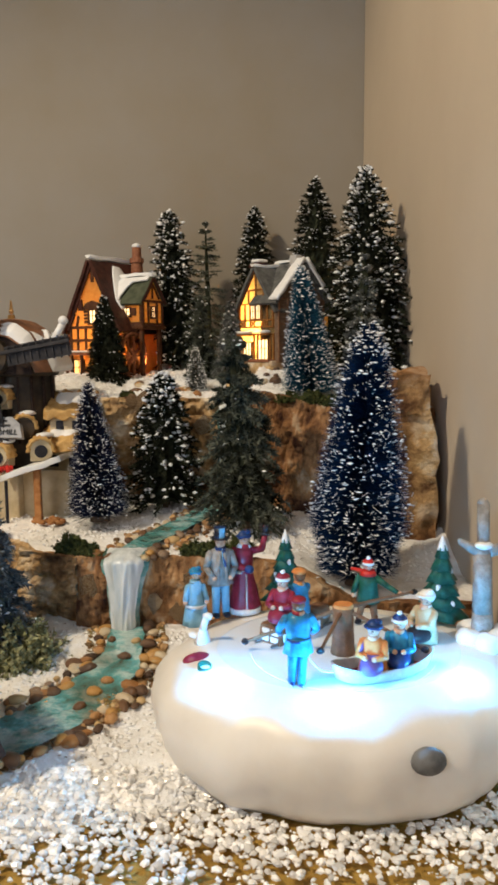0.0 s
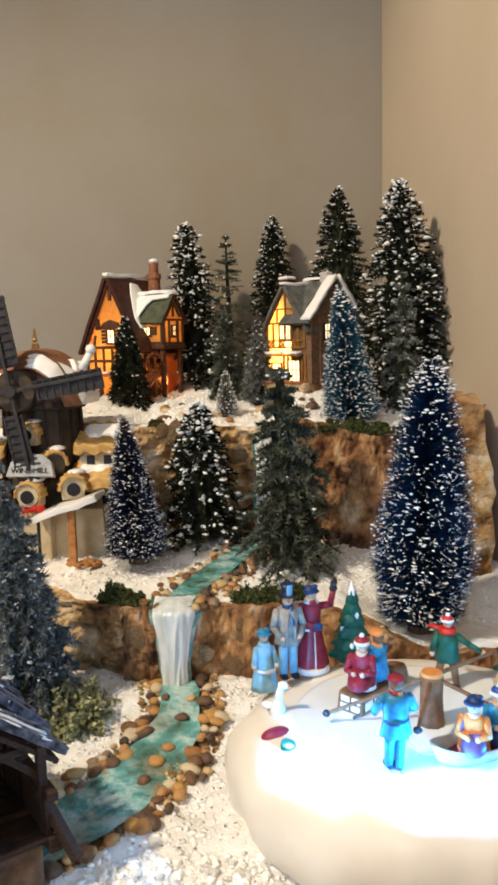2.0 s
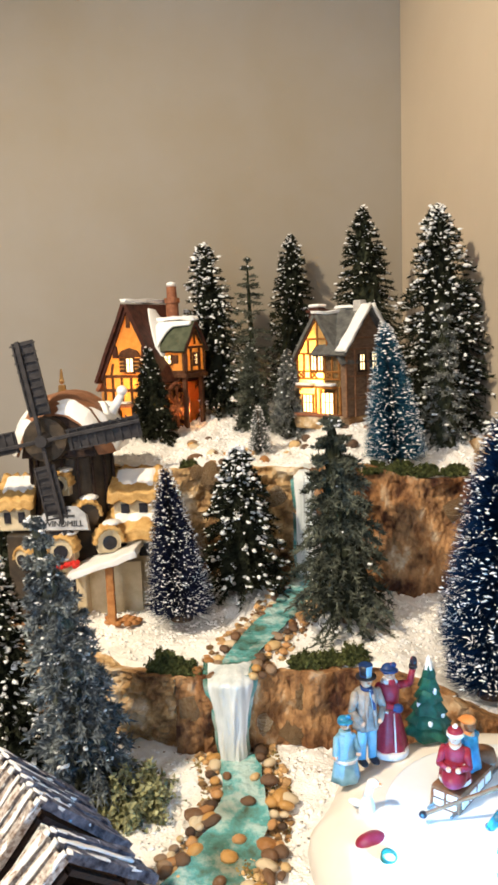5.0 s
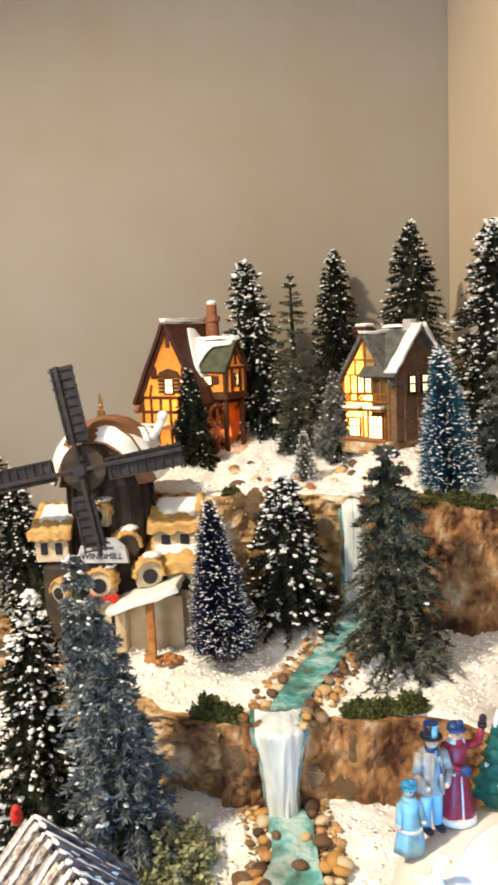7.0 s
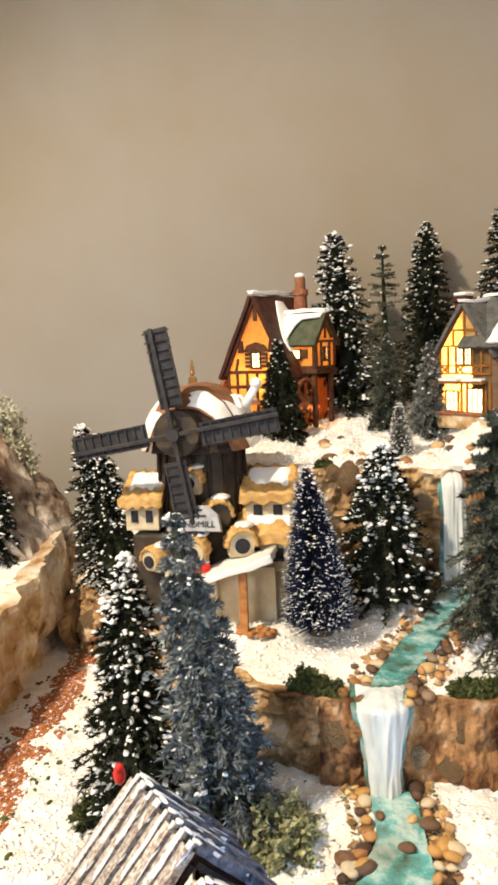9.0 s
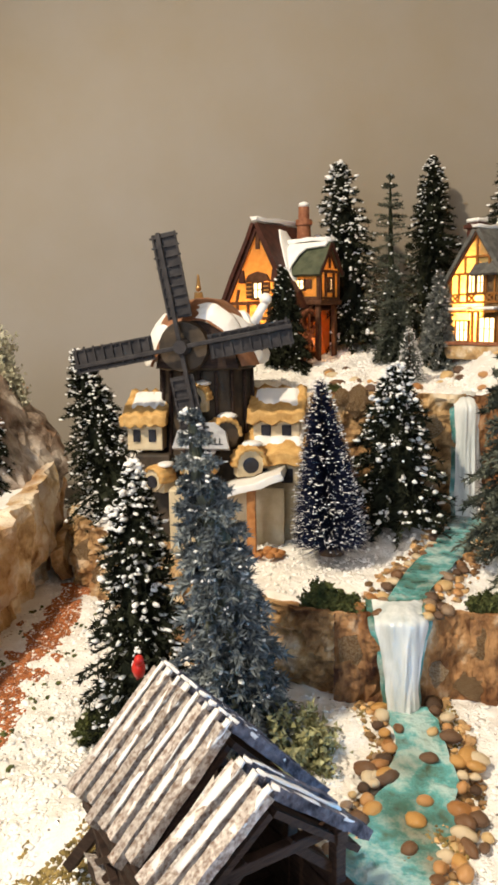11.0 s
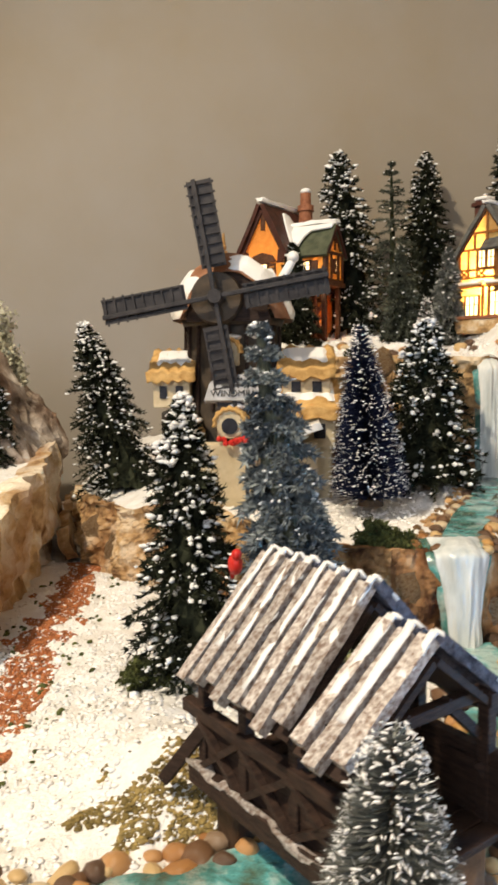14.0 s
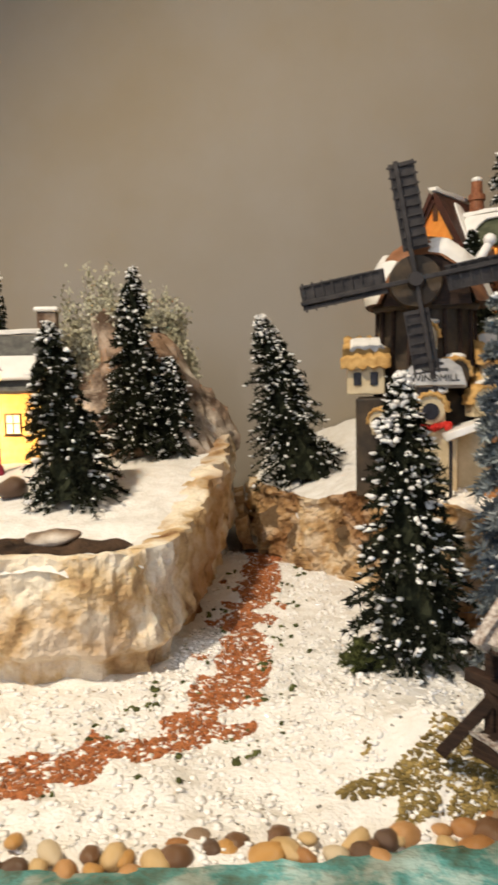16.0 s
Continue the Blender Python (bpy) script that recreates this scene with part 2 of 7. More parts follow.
M_BLACKP = mat("black_paint", (0.015, 0.015, 0.02), (0.03, 0.03, 0.04), 160, 0.35, bump=0.1)
M_VIOLETP = mat("violet_paint", (0.10, 0.07, 0.26), (0.18, 0.12, 0.36), 160, 0.4, bump=0.1)
M_BARKP = mat("grey_bark_paint", (0.20, 0.18, 0.16), (0.40, 0.37, 0.34), 120, 0.5, bump=0.6)
M_METAL = mat("dull_metal", (0.2, 0.2, 0.2), (0.32, 0.32, 0.32), 160, 0.4, metal=0.8, bump=0.1)
M_WIN = glow("lit_window", (1.0, 0.60, 0.20), 2.4, (1.0, 0.45, 0.10))
M_WIN_W = glow("bright_window", (1.0, 0.78, 0.42), 2.6, (1.0, 0.65, 0.28))
M_LED = glow("led_dome", (0.75, 0.9, 1.0), 30.0)
M_H1 = porcelain("orange_porcelain", (0.68, 0.33, 0.08), (0.78, 0.42, 0.12))
M_H2 = porcelain("yellow_porcelain", (0.84, 0.58, 0.22), (0.90, 0.68, 0.32), 0.6)
M_H2B = mat("grey_brown_siding", (0.12, 0.07, 0.045), (0.22, 0.14, 0.09), 90, 0.6, stretch=(1, 1, 4))
M_H3 = porcelain("straw_porcelain", (0.72, 0.50, 0.20), (0.80, 0.60, 0.28))


# ---- helpers of this scene ----
def part(name, bm, material, parent, label="", smooth=False):
    me = bpy.data.meshes.new(name)
    bm.to_mesh(me)
    bm.free()
    if smooth:
        me.shade_smooth()
    me.materials.append(material)
    ob = new(name, me)
    ob.parent = parent
    return tagged(ob, label)


def np_part(name, verts, faces, material, parent, label="", smooth=False):
    me = bpy.data.meshes.new(name)
    v, f = np.asarray(verts, np.float32), np.asarray(faces, np.int32)
    k = f.shape[1]
    me.vertices.add(len(v))
    me.vertices.foreach_set("co", v.ravel())
    me.loops.add(f.size)
    me.loops.foreach_set("vertex_index", f.ravel())
    me.polygons.add(len(f))
    me.polygons.foreach_set("loop_start", np.arange(0, f.size, k, dtype=np.int32))
    me.polygons.foreach_set("use_smooth", np.full(len(f), smooth))
    me.update(calc_edges=True)
    me.validate()
    me.materials.append(material)
    ob = new(name, me)
    ob.parent = parent
    return tagged(ob, label)


def thing(name, m, label, category, group="", kind=""):
    ob = new(name)
    ob.matrix_world = m
    ob.empty_display_size = 0.02
    return tagged(ob, label, category, group, kind)


def box(bm, c, s, m=None, bevel=0.0):
    r = bmesh.ops.create_cube(bm, size=1, matrix=(m or Matrix()) @ Matrix.Translation(c) @ Matrix.Diagonal((*s, 1)))
    if bevel:
        es = {e for v in r["verts"] for e in v.link_edges}
        bmesh.ops.bevel(bm, geom=list(es), offset=bevel, segments=2, affect="EDGES", profile=0.5)


def one_box(c, s, m=None, bevel=0.0):
    bm = bmesh.new()
    box(bm, c, s, m, bevel)
    return bm


def cone(bm, c, r1, r2, h, seg=12, m=None):
    bmesh.ops.create_cone(bm, cap_ends=True, segments=seg, radius1=r1, radius2=r2, depth=h, matrix=(m or Matrix()) @ Matrix.Translation((c[0], c[1], c[2] + h / 2)))


def prism(bm, outline, y0, y1, m=None):
    """An upright outline of (x, z) drawn from y0 to y1."""
    m = m or Matrix()
    a = [bm.verts.new(m @ Vector((x, y0, z))) for x, z in outline]
    b = [bm.verts.new(m @ Vector((x, y1, z))) for x, z in outline]
    bm.faces.new(a)
    bm.faces.new(b[::-1])
    n = len(a)
    for i in range(n):
        bm.faces.new((a[i], b[i], b[(i + 1) % n], a[(i + 1) % n]))
    bmesh.ops.recalc_face_normals(bm, faces=bm.faces)


def rough(bm, amount, scale, seed=0.0):
    for v in bm.verts:
        q = v.co * scale + Vector((seed, seed * 1.7, seed * 0.3))
        v.co += noise.noise_vector(q) * amount


def blob(bm, c, s, sub=2, amount=0.0, scale=60, seed=0.0):
    r = bmesh.ops.create_icosphere(bm, subdivisions=sub, radius=1, matrix=Matrix.Translation(c) @ Matrix.Diagonal((*s, 1)))
    if amount:
        for v in r["verts"]:
            v.co += noise.noise_vector(v.co * scale + Vector((seed, seed, seed))) * amount


ICO_BM = bmesh.new()
bmesh.ops.create_icosphere(ICO_BM, subdivisions=1, radius=1)
ICO_V = np.array([v.co[:] for v in ICO_BM.verts])
ICO_F = np.array([[v.index for v in f.verts] for f in ICO_BM.faces])
ICO_BM.free()


def lumps(rng, pts, size, spread=0.4, squash=(1, 1, 0.8), grow=None):
    """Verts and faces of one small uneven lump at each point."""
    n = len(pts)
    s = size * (1 + spread * rng.uniform(-1, 1, (n, 1, 1)))
    v = ICO_V[None] * (1 + 0.35 * rng.uniform(-1, 1, (n, len(ICO_V), 1))) * s * np.array(squash) * rng.uniform(0.7, 1.3, (n, 1, 3))
    a = rng.uniform(0, 6.28, n)
    if grow is not None:
        v[..., 0] *= 1.3
        a = grow
    c, sn = np.cos(a)[:, None], np.sin(a)[:, None]
    x = v[..., 0] * c - v[..., 1] * sn
    y = v[..., 0] * sn + v[..., 1] * c
    v = np.stack((x, y, v[..., 2]), -1) + np.asarray(pts)[:, None]
    f = ICO_F[None] + (np.arange(n) * len(ICO_V))[:, None, None]
    return v.reshape(-1, 3), f.reshape(-1, 3)


def spikes(rng, p, d, length, width):
    """Thin triangles from p along d."""
    n = len(p)
    side = np.cross(d, rng.normal(size=(n, 3)))
    side /= np.linalg.norm(side, axis=1, keepdims=True) + 1e-9
    w = np.broadcast_to(np.asarray(width), (n,))[:, None]
    ln = np.broadcast_to(np.asarray(length), (n,))[:, None]
    v = np.stack((p - side * w, p + side * w, p + d * ln), 1).reshape(-1, 3)
    return v, np.arange(3 * n).reshape(-1, 3)


def unit(a):
    return a / (np.linalg.norm(a, axis=-1, keepdims=True) + 1e-9)


def conifer(base, tip, r, label, seed, needles=M_FIR, snow=0.5, snow_size=0.0022, n_branch=260, per=64, length=0.0070, width=0.0010, droop=-0.25, power=0.85, ragged=0.25, bare=0.06, group="", gap=0.0, wall_x=None, per_snow=2, core=0.44, core_mat=None):
    """A model conifer of wired branches with needles and lumps of snow, from its foot to its tip."""
    rng = np.random.default_rng(seed)
    core_mat = core_mat or M_FIR
    n_branch = int(n_branch * 1.35)
    base, tip = np.array(base), np.array(tip)
    h = np.linalg.norm(tip - base)
    t = thing("model_fir_tree", Matrix.Translation(base), label, "tree", group)
    lean = (tip - base) / h
    u = np.sort(rng.uniform(0, 1, n_branch) ** 0.85)
    if gap:
        tiers = max(6, int(h / gap))
        u = np.clip((np.floor(u * tiers) + 0.5 + rng.normal(0, 0.13, n_branch)) / tiers, 0, 1)
    s = bare + (1 - bare) * u
    reach = r * (1 - s) ** power * (1 + ragged * rng.uniform(-1, 0.6, n_branch)) + 0.003
    ang = rng.uniform(0, 6.283, n_branch)
    root = s[:, None] * h * lean
    out = np.stack((np.cos(ang), np.sin(ang), droop + 0.9 * s ** 3 + rng.normal(0, 0.10, n_branch)), -1)
    out = unit(out)
    k = rng.uniform(0.18, 1.0, (n_branch, per))
    pos = root[:, None] + out[:, None] * (reach[:, None] * k)[..., None]
    pos[..., 2] -= 0.18 * (k ** 2) * reach[:, None] * (1 if droop < 0 else 0)
    dirs = unit(out[:, None] * 0.9 + rng.normal(0, 0.75, (n_branch, per, 3)))
    p, d = pos.reshape(-1, 3), dirs.reshape(-1, 3)
    ln = length * rng.uniform(0.6, 1.1, len(p)) * np.clip(0.35 + reach.repeat(per) / r, 0.4, 1)
    v, f = spikes(rng, p, d, ln, width)
    if wall_x is not None:
        v[:, 0] = np.minimum(v[:, 0], wall_x - base[0])
    np_part("crown", v, f, needles, t)["kind"] = "stuff"
    # trunk
    bm = bmesh.new()
    q = Vector(lean).to_track_quat("Z", "Y").to_matrix().to_4x4()
    cone(bm, (0, 0, -0.004), 0.0045, 0.0008, h * 0.97, 8, q)
    part("trunk", bm, M_TRUNK, t)
    # added solid cone: fills the crown with the dark of its shaded inside
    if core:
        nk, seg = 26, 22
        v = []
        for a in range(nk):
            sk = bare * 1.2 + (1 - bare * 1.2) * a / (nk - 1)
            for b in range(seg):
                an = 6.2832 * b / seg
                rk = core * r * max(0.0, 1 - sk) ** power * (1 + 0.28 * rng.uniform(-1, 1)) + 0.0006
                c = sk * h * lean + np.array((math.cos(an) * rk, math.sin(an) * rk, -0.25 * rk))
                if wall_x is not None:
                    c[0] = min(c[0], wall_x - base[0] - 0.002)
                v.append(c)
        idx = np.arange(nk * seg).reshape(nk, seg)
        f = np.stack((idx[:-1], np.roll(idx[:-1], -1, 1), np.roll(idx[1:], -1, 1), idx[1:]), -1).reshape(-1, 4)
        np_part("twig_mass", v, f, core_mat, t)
    if snow:
        n = int(n_branch * snow * per_snow * 1.9)
        i = rng.integers(0, n_branch, n)
        kk = rng.uniform(0.4, 1.06, n)
        sp = root[i] + out[i] * (reach[i] * kk)[:, None]
        sp += rng.normal(0, 0.0016, sp.shape)
        sp[:, 2] += 0.001 - 0.18 * kk ** 2 * reach[i] * (1 if droop < 0 else 0)
        if wall_x is not None:
            sp[:, 0] = np.minimum(sp[:, 0], wall_x - base[0] - 0.004)
        v, f = lumps(rng, sp, snow_size * 0.66, 0.85, (1.1, 0.9, 0.65), ang[i])
        np_part("snow", v, f, M_FLOCK, t, "white flock snow lumps", True)["kind"] = "stuff"
    return t


def brush(base, tip, r, label, seed, bristle=M_BLUE, n=12000, frost=0.25, frost_size=0.0008, power=0.8, width=0.00045, group="", belly=0.0):
    """A bottle brush tree: bristles all round a wire, clipped to a cone, frosted at the tips, on a round foot."""
    rng = np.random.default_rng(seed)
    base, tip = np.array(base), np.array(tip)
    h = np.linalg.norm(tip - base)
    lean = (tip - base) / h
    t = thing("bottle_brush_tree", Matrix.Translation(base), label, "tree", group)
    s = 0.04 + 0.96 * (1 - np.sqrt(rng.uniform(0, 1, n)))
    ring = np.floor(s * h / 0.004) * 0.004 / h
    s = np.clip(0.6 * s + 0.4 * ring, 0.03, 1)
    prof = (1 - s) ** power * np.clip((s + 0.05) / (0.05 + belly + 1e-6), 0.75 if belly else 1, 1)
    reach = r * prof * rng.uniform(0.78, 1.04, n) + 0.0025
    a = rng.uniform(0, 6.283, n)
    d = unit(np.stack((np.cos(a), np.sin(a), 0.12 + rng.normal(0, 0.12, n) + 0.8 * s ** 4), -1))
    root = s[:, None] * h * lean
    p = root + d * (reach * 0.12)[:, None]
    v, f = spikes(rng, p, d, reach * 0.88, width)
    np_part("bristles", v, f, bristle, t)["kind"] = "stuff"
    bm = bmesh.new()
    q = Vector(lean).to_track_quat("Z", "Y").to_matrix().to_4x4()
    cone(bm, (0, 0, -0.003), 0.0022, 0.001, h * 0.985, 8, q)
    cone(bm, (0, 0, -0.003), 0.011, 0.010, 0.006, 20)
    part("wire_stem", bm, M_TRUNK, t)
    i = rng.permutation(n)[: int(n * frost * 0.55)]
    fv, ff = spikes(rng, root[i] + d[i] * (reach[i] * 0.80)[:, None], unit(d[i] + rng.normal(0, 0.35, (len(i), 3))), reach[i] * rng.uniform(0.10, 0.24, len(i)), width * 1.1)
    np_part("frosted_fringe", fv, ff, M_FLOCK, t, "white frosted bristle ends")["kind"] = "stuff"
    i = np.r_[rng.permutation(n)[: int(n * frost * 1.0)], rng.choice(np.flatnonzero(s > 0.84), int(n * frost * 0.09))]
    sp = root[i] + d[i] * (reach[i] * rng.uniform(0.85, 1.0, len(i)))[:, None]
    v, f = lumps(rng, sp, frost_size * 0.80, 0.8, (1.3, 0.55, 0.6), rng.uniform(0, 6.28, len(i)))
    np_part("frost", v, f, M_FLOCK, t, "white frosted bristle tips", True)["kind"] = "stuff"
    return t


# ---- room ----
WALL_Y, WALL_X = 1.45, 0.212


def wall(name, c, s, material):
    return tagged(part(name, one_box(c, s), material, None), kind="structure")


tagged(wall("wall_back", (-1.2, WALL_Y + 0.06, 0.475), (4.0, 0.12, 2.55), M_WALL), "painted grey-beige back wall behind the winter village", "wall")
tagged(wall("wall_right", (WALL_X + 0.06, -0.56, 0.475), (0.12, 4.016, 2.55), M_WALL_R), "painted side wall beside the display, lamp light in its colour", "wall")
wall("wall_left", (-3.26, -0.56, 0.475), (0.12, 4.016, 2.55), M_WALL)
wall("wall_front", (-1.4, -2.63, 0.475), (3.7, 0.12, 2.55), M_WALL)
side = bpy.data.objects["wall_right"]
side.matrix_world = pose(WALL_X, 0.45, 0, 0, 0, 0.86) @ pose(-WALL_X, -0.45, 0)
wall("ceiling", (-1.5, -0.56, 1.81), (3.8, 4.3, 0.12), M_CEIL)
wall("floor", (-1.5, -0.56, -0.81), (3.8, 4.3, 0.12), M_FLOOR)

bm = bmesh.new()
bmesh.ops.create_grid(bm, x_segments=150, y_segments=120, size=0.5)
for v in bm.verts:
    x, y = WALL_X - 0.004 - (v.co.x + 0.5) * 1.55, 0.30 + (v.co.y + 0.5) * (WALL_Y - 0.304)
    v.co = (x, y, -0.004 + 0.0025 * noise.noise(Vector((x * 14, y * 14, 0))))
bmesh.ops.recalc_face_normals(bm, faces=bm.faces)
table = thing("display_table", pose(0, 0, 0), "table draped with a crinkled gold cloth", "table")
part("cloth", bm, M_CLOTH, table, "crinkled gold tablecloth", True)
part("table_body", one_box((WALL_X - 0.785, (0.302 + WALL_Y - 0.004) / 2, -0.385), (1.545, WALL_Y - 0.31, 0.73)), M_PLANK, table)

# ---- ground of the village: three levels ----
C1 = np.array([(-0.475, 1.12), (-0.45, 1.07), (-0.40, 1.00), (-0.34, 0.945), (-0.29, 0.86), (-0.23, 0.79), (-0.17, 0.765), (-0.12, 0.76), (-0.06, 0.765), (0.0, 0.76), (0.06, 0.722), (0.12, 0.70), (0.21, 0.70)])
C2 = np.array([(-0.315, 1.20), (-0.305, 1.08), (-0.25, 1.02), (-0.18, 1.0), (-0.10, 0.995), (-0.03, 0.985), (0.02, 0.955), (0.07, 0.925), (0.14, 0.91), (0.21, 0.90)])


def nz(x, y, s, k=0.0):
    return noise.noise(Vector((x * s, y * s, k)))


def step(a, b, v):
    t = min(max((v - a) / (b - a), 0.0), 1.0)
    return t * t * (3 - 2 * t)


def top1(x, y):
    return 0.091 + 0.085 * max(0, y - 0.76) - 0.022 * step(0.03, 0.10, x) * (1 - step(0.78, 0.88, y)) - 0.036 * step(-0.30, -0.42, x)


def top2(x, y):
    return 0.232 + 0.11 * max(0, y - 1.0) - 0.006 * step(0.03, 0.1, x) + 0.026 * step(0.93, 1.04, y) * step(-0.02, 0.02, x)


def ground_z(x, y):
    z = 0.008 + 0.005 * nz(x, y, 20) + 0.003 * nz(x, y, 48, 5) + 0.0016 * nz(x, y, 110, 3) - 0.020 * step(0.525, 0.475, y + 0.024 * nz(x, 0, 26, 9) + 0.05 * step(-0.10, -0.20, x) - 0.045 * step(-0.06, 0.0, x))
    rise = 0.018 * step(0.61, 0.745, y) * step(-0.28, -0.22, x)
    z += rise
    z += 0.030 * math.exp(-((x + 0.315) ** 2 + (y - 0.605) ** 2) / 0.0011)
    z += 0.030 * math.exp(-((x + 0.345) ** 2 + (y - 0.655) ** 2) / 0.0020) * 0.5
    if x > -0.475:
        k = step(0.006, 0.018, y - np.interp(x, C1[:, 0], C1[:, 1])) * step(-0.478, -0.468, x)
        z += k * (top1(x, y) - 0.008 - rise)
    if x > -0.32:
        k = step(0.006, 0.02, y - np.interp(x, C2[:, 0], C2[:, 1])) * step(-0.312, -0.296, x)
        z += k * (top2(x, y) - top1(x, y) + 0.003 * nz(x, y, 40, 7))
    return z


NX, NY = 330, 400
gx, gy = np.linspace(-0.95, WALL_X - 0.003, NX), np.linspace(0.41, WALL_Y - 0.003, NY)
gv = np.array([(x, y, ground_z(x, y)) for y in gy for x in gx])
gi = np.arange(NX * NY).reshape(NY, NX)
gf = np.stack((gi[:-1, :-1], gi[:-1, 1:], gi[1:, 1:], gi[1:, :-1]), -1).reshape(-1, 4)
tagged(np_part("ground", gv, gf, M_SNOW, None, "", True), "terraced ground covered with coarse white craft snow", "ground", kind="structure")


def cliff(name, path, zb, zt, material, label, seed, depth=0.010, n=240, m=34, lip=0.022, strata=0.0, undercut=0.0):
    """A wall of bark along a line of the plan, with a broken face and a lip that runs back under the snow."""
    path = np.array(path)
    seg = np.r_[0, np.cumsum(np.linalg.norm(np.diff(path, axis=0), axis=1))]
    s = np.linspace(0, seg[-1], n)
    px, py = np.interp(s, seg, path[:, 0]), np.interp(s, seg, path[:, 1])
    tx, ty = np.gradient(px), np.gradient(py)
    tl = np.hypot(tx, ty)
    ox, oy = ty / tl, -tx / tl
    rows = []
    for j in range(m + 8):
        u = min(j / m, 1.0)
        back = max(0, j - m) / 8 * lip
        for i in range(n):
            bot = zb
            top = zt(px[i], py[i]) if callable(zt) else zt
            z = bot + u * (top - bot)
            q = Vector((s[i] * 30, z * 22, seed))
            q2 = Vector((s[i] * 90, z * (60 if not strata else 160), seed + 5))
            d = depth * (0.9 * noise.noise(q) + 0.45 * noise.noise(q2) + 0.22 * noise.noise(q2 * 2.7))
            d += depth * 0.5 * (1 - abs(noise.noise(q * 0.7)) * 2)
            d -= 0.006 * (u - 0.3)
            d -= undercut * (1 - step(0.24, 0.34, u + 0.05 * noise.noise(Vector((s[i] * 14, 2, seed)))))
            if strata:
                d += strata * (math.floor(z * 95 + noise.noise(q) * 1.2) % 2)
            d = d * (1 - max(0, j - m) / 10) - back
            zz = z + (0.003 * noise.noise(Vector((s[i] * 60, seed, j * 0.3))) if u >= 0.97 else 0) - 0.006 * (max(0, j - m) / 8) ** 2
            rows.append((px[i] + ox[i] * d, py[i] + oy[i] * d, zz))
    idx = np.arange(n * (m + 8)).reshape(m + 8, n)
    f = np.stack((idx[:-1, :-1], idx[:-1, 1:], idx[1:, 1:], idx[1:, :-1]), -1).reshape(-1, 4)
    ob = np_part(name, rows, f, material, None, "", False)
    return tagged(ob, label, "cliff")


cliff("bark_cliff", C1[6:], -0.002, lambda x, y: top1(x, y + 0.02), M_CORK, "brown bark cliff face below the lower ledge", 1.0)
cliff("bark_cliff", C1[:7], -0.002, lambda x, y: top1(x, y + 0.02), M_CORK_L, "pale bark cliff along the side of the lower ledge", 2.0, strata=0.002)
cliff("bark_cliff", C2[:6], 0.09, lambda x, y: top2(x, y + 0.02), M_CORK_L, "ochre layered bark cliff below the orange house", 3.5, depth=0.011, strata=0.003)
cliff("bark_cliff", C2[5:], 0.09, lambda x, y: top2(x, y + 0.02), M_CORK, "tall brown bark cliff below the yellow house", 3.0, depth=0.015)


# ---- large bark rock with the straw-coloured cottage ----
ROCK = [(-0.90, 0.70), (-0.75, 0.69), (-0.60, 0.685), (-0.53, 0.69), (-0.488, 0.715), (-0.478, 0.78), (-0.482, 0.90), (-0.487, 1.02), (-0.495, 1.12), (-0.525, 1.24), (-0.57, 1.34), (-0.66, 1.40)]


def rock_top(x, y):
    return 0.088 + 0.028 * step(0.78, 1.0, y) + 0.02 * step(1.0, 1.2, y)


rock = cliff("bark_rock", ROCK, -0.002, lambda x, y: rock_top(x, y) + 0.004, M_ROCK, "large pale bark rock with ochre stains", 9.0, depth=0.011, n=340, m=36, lip=0.03, undercut=0.012)
rx, ry = np.meshgrid(np.linspace(-0.93, -0.47, 120), np.linspace(0.68, 1.42, 150))
inside = []
poly = np.array(ROCK + [(-0.95, 1.40), (-0.95, 0.70)])


def in_poly(x, y):
    c = False
    for (x0, y0), (x1, y1) in zip(poly, np.roll(poly, -1, 0)):
        if (y0 > y) != (y1 > y) and x < (x1 - x0) * (y - y0) / (y1 - y0) + x0:
            c = not c
    return c


rv = [(x, y, rock_top(x, y) - 0.013 * step(0.715, 0.735, y) * step(0.815, 0.785, y) * step(-0.505, -0.530, x) + 0.003 * nz(x, y, 35) + 0.0015 * nz(x, y, 90, 2)) for x, y in zip(rx.ravel(), ry.ravel())]
ok = np.array([in_poly(x + 0.004, y) for x, y in zip(rx.ravel(), ry.ravel())])
ri = np.arange(rx.size).reshape(rx.shape)
rf = np.stack((ri[:-1, :-1], ri[:-1, 1:], ri[1:, 1:], ri[1:, :-1]), -1).reshape(-1, 4)
rf = rf[ok[rf].all(1)]
soft = ok.reshape(rx.shape).astype(float)
for _ in range(3):
    soft = (soft + np.roll(soft, 1, 0) + np.roll(soft, -1, 0) + np.roll(soft, 1, 1) + np.roll(soft, -1, 1)) / 5
rv = [(x, y, z - 0.016 * (1 - k)) for (x, y, z), k in zip(rv, soft.ravel())]
top = np_part("snow_cover", rv, rf, M_SNOW, rock, "craft snow on the rock", True)

# grey crumpled crag on the rock's back
bm = bmesh.new()
bmesh.ops.create_icosphere(bm, subdivisions=5, radius=1)
for v in bm.verts:
    q = v.co.copy()
    ridge = 1 - 0.9 * abs(q.x)
    d = 1 + 0.28 * noise.noise(q * 1.8) + 0.16 * abs(noise.noise(q * 4.2)) + 0.07 * noise.noise(q * 11)
    v.co = Vector((q.x * 0.085 * d, q.y * 0.10 * d, max(q.z, -0.25) * 0.150 * d * (0.75 + 0.25 * ridge)))
for v in bm.verts:
    v.co.x -= 0.45 * max(v.co.z, 0)
crag = part("grey_crag", bm, M_GREY_ROCK, None)
crag.matrix_world = pose(-0.575, 1.16, 0.125)
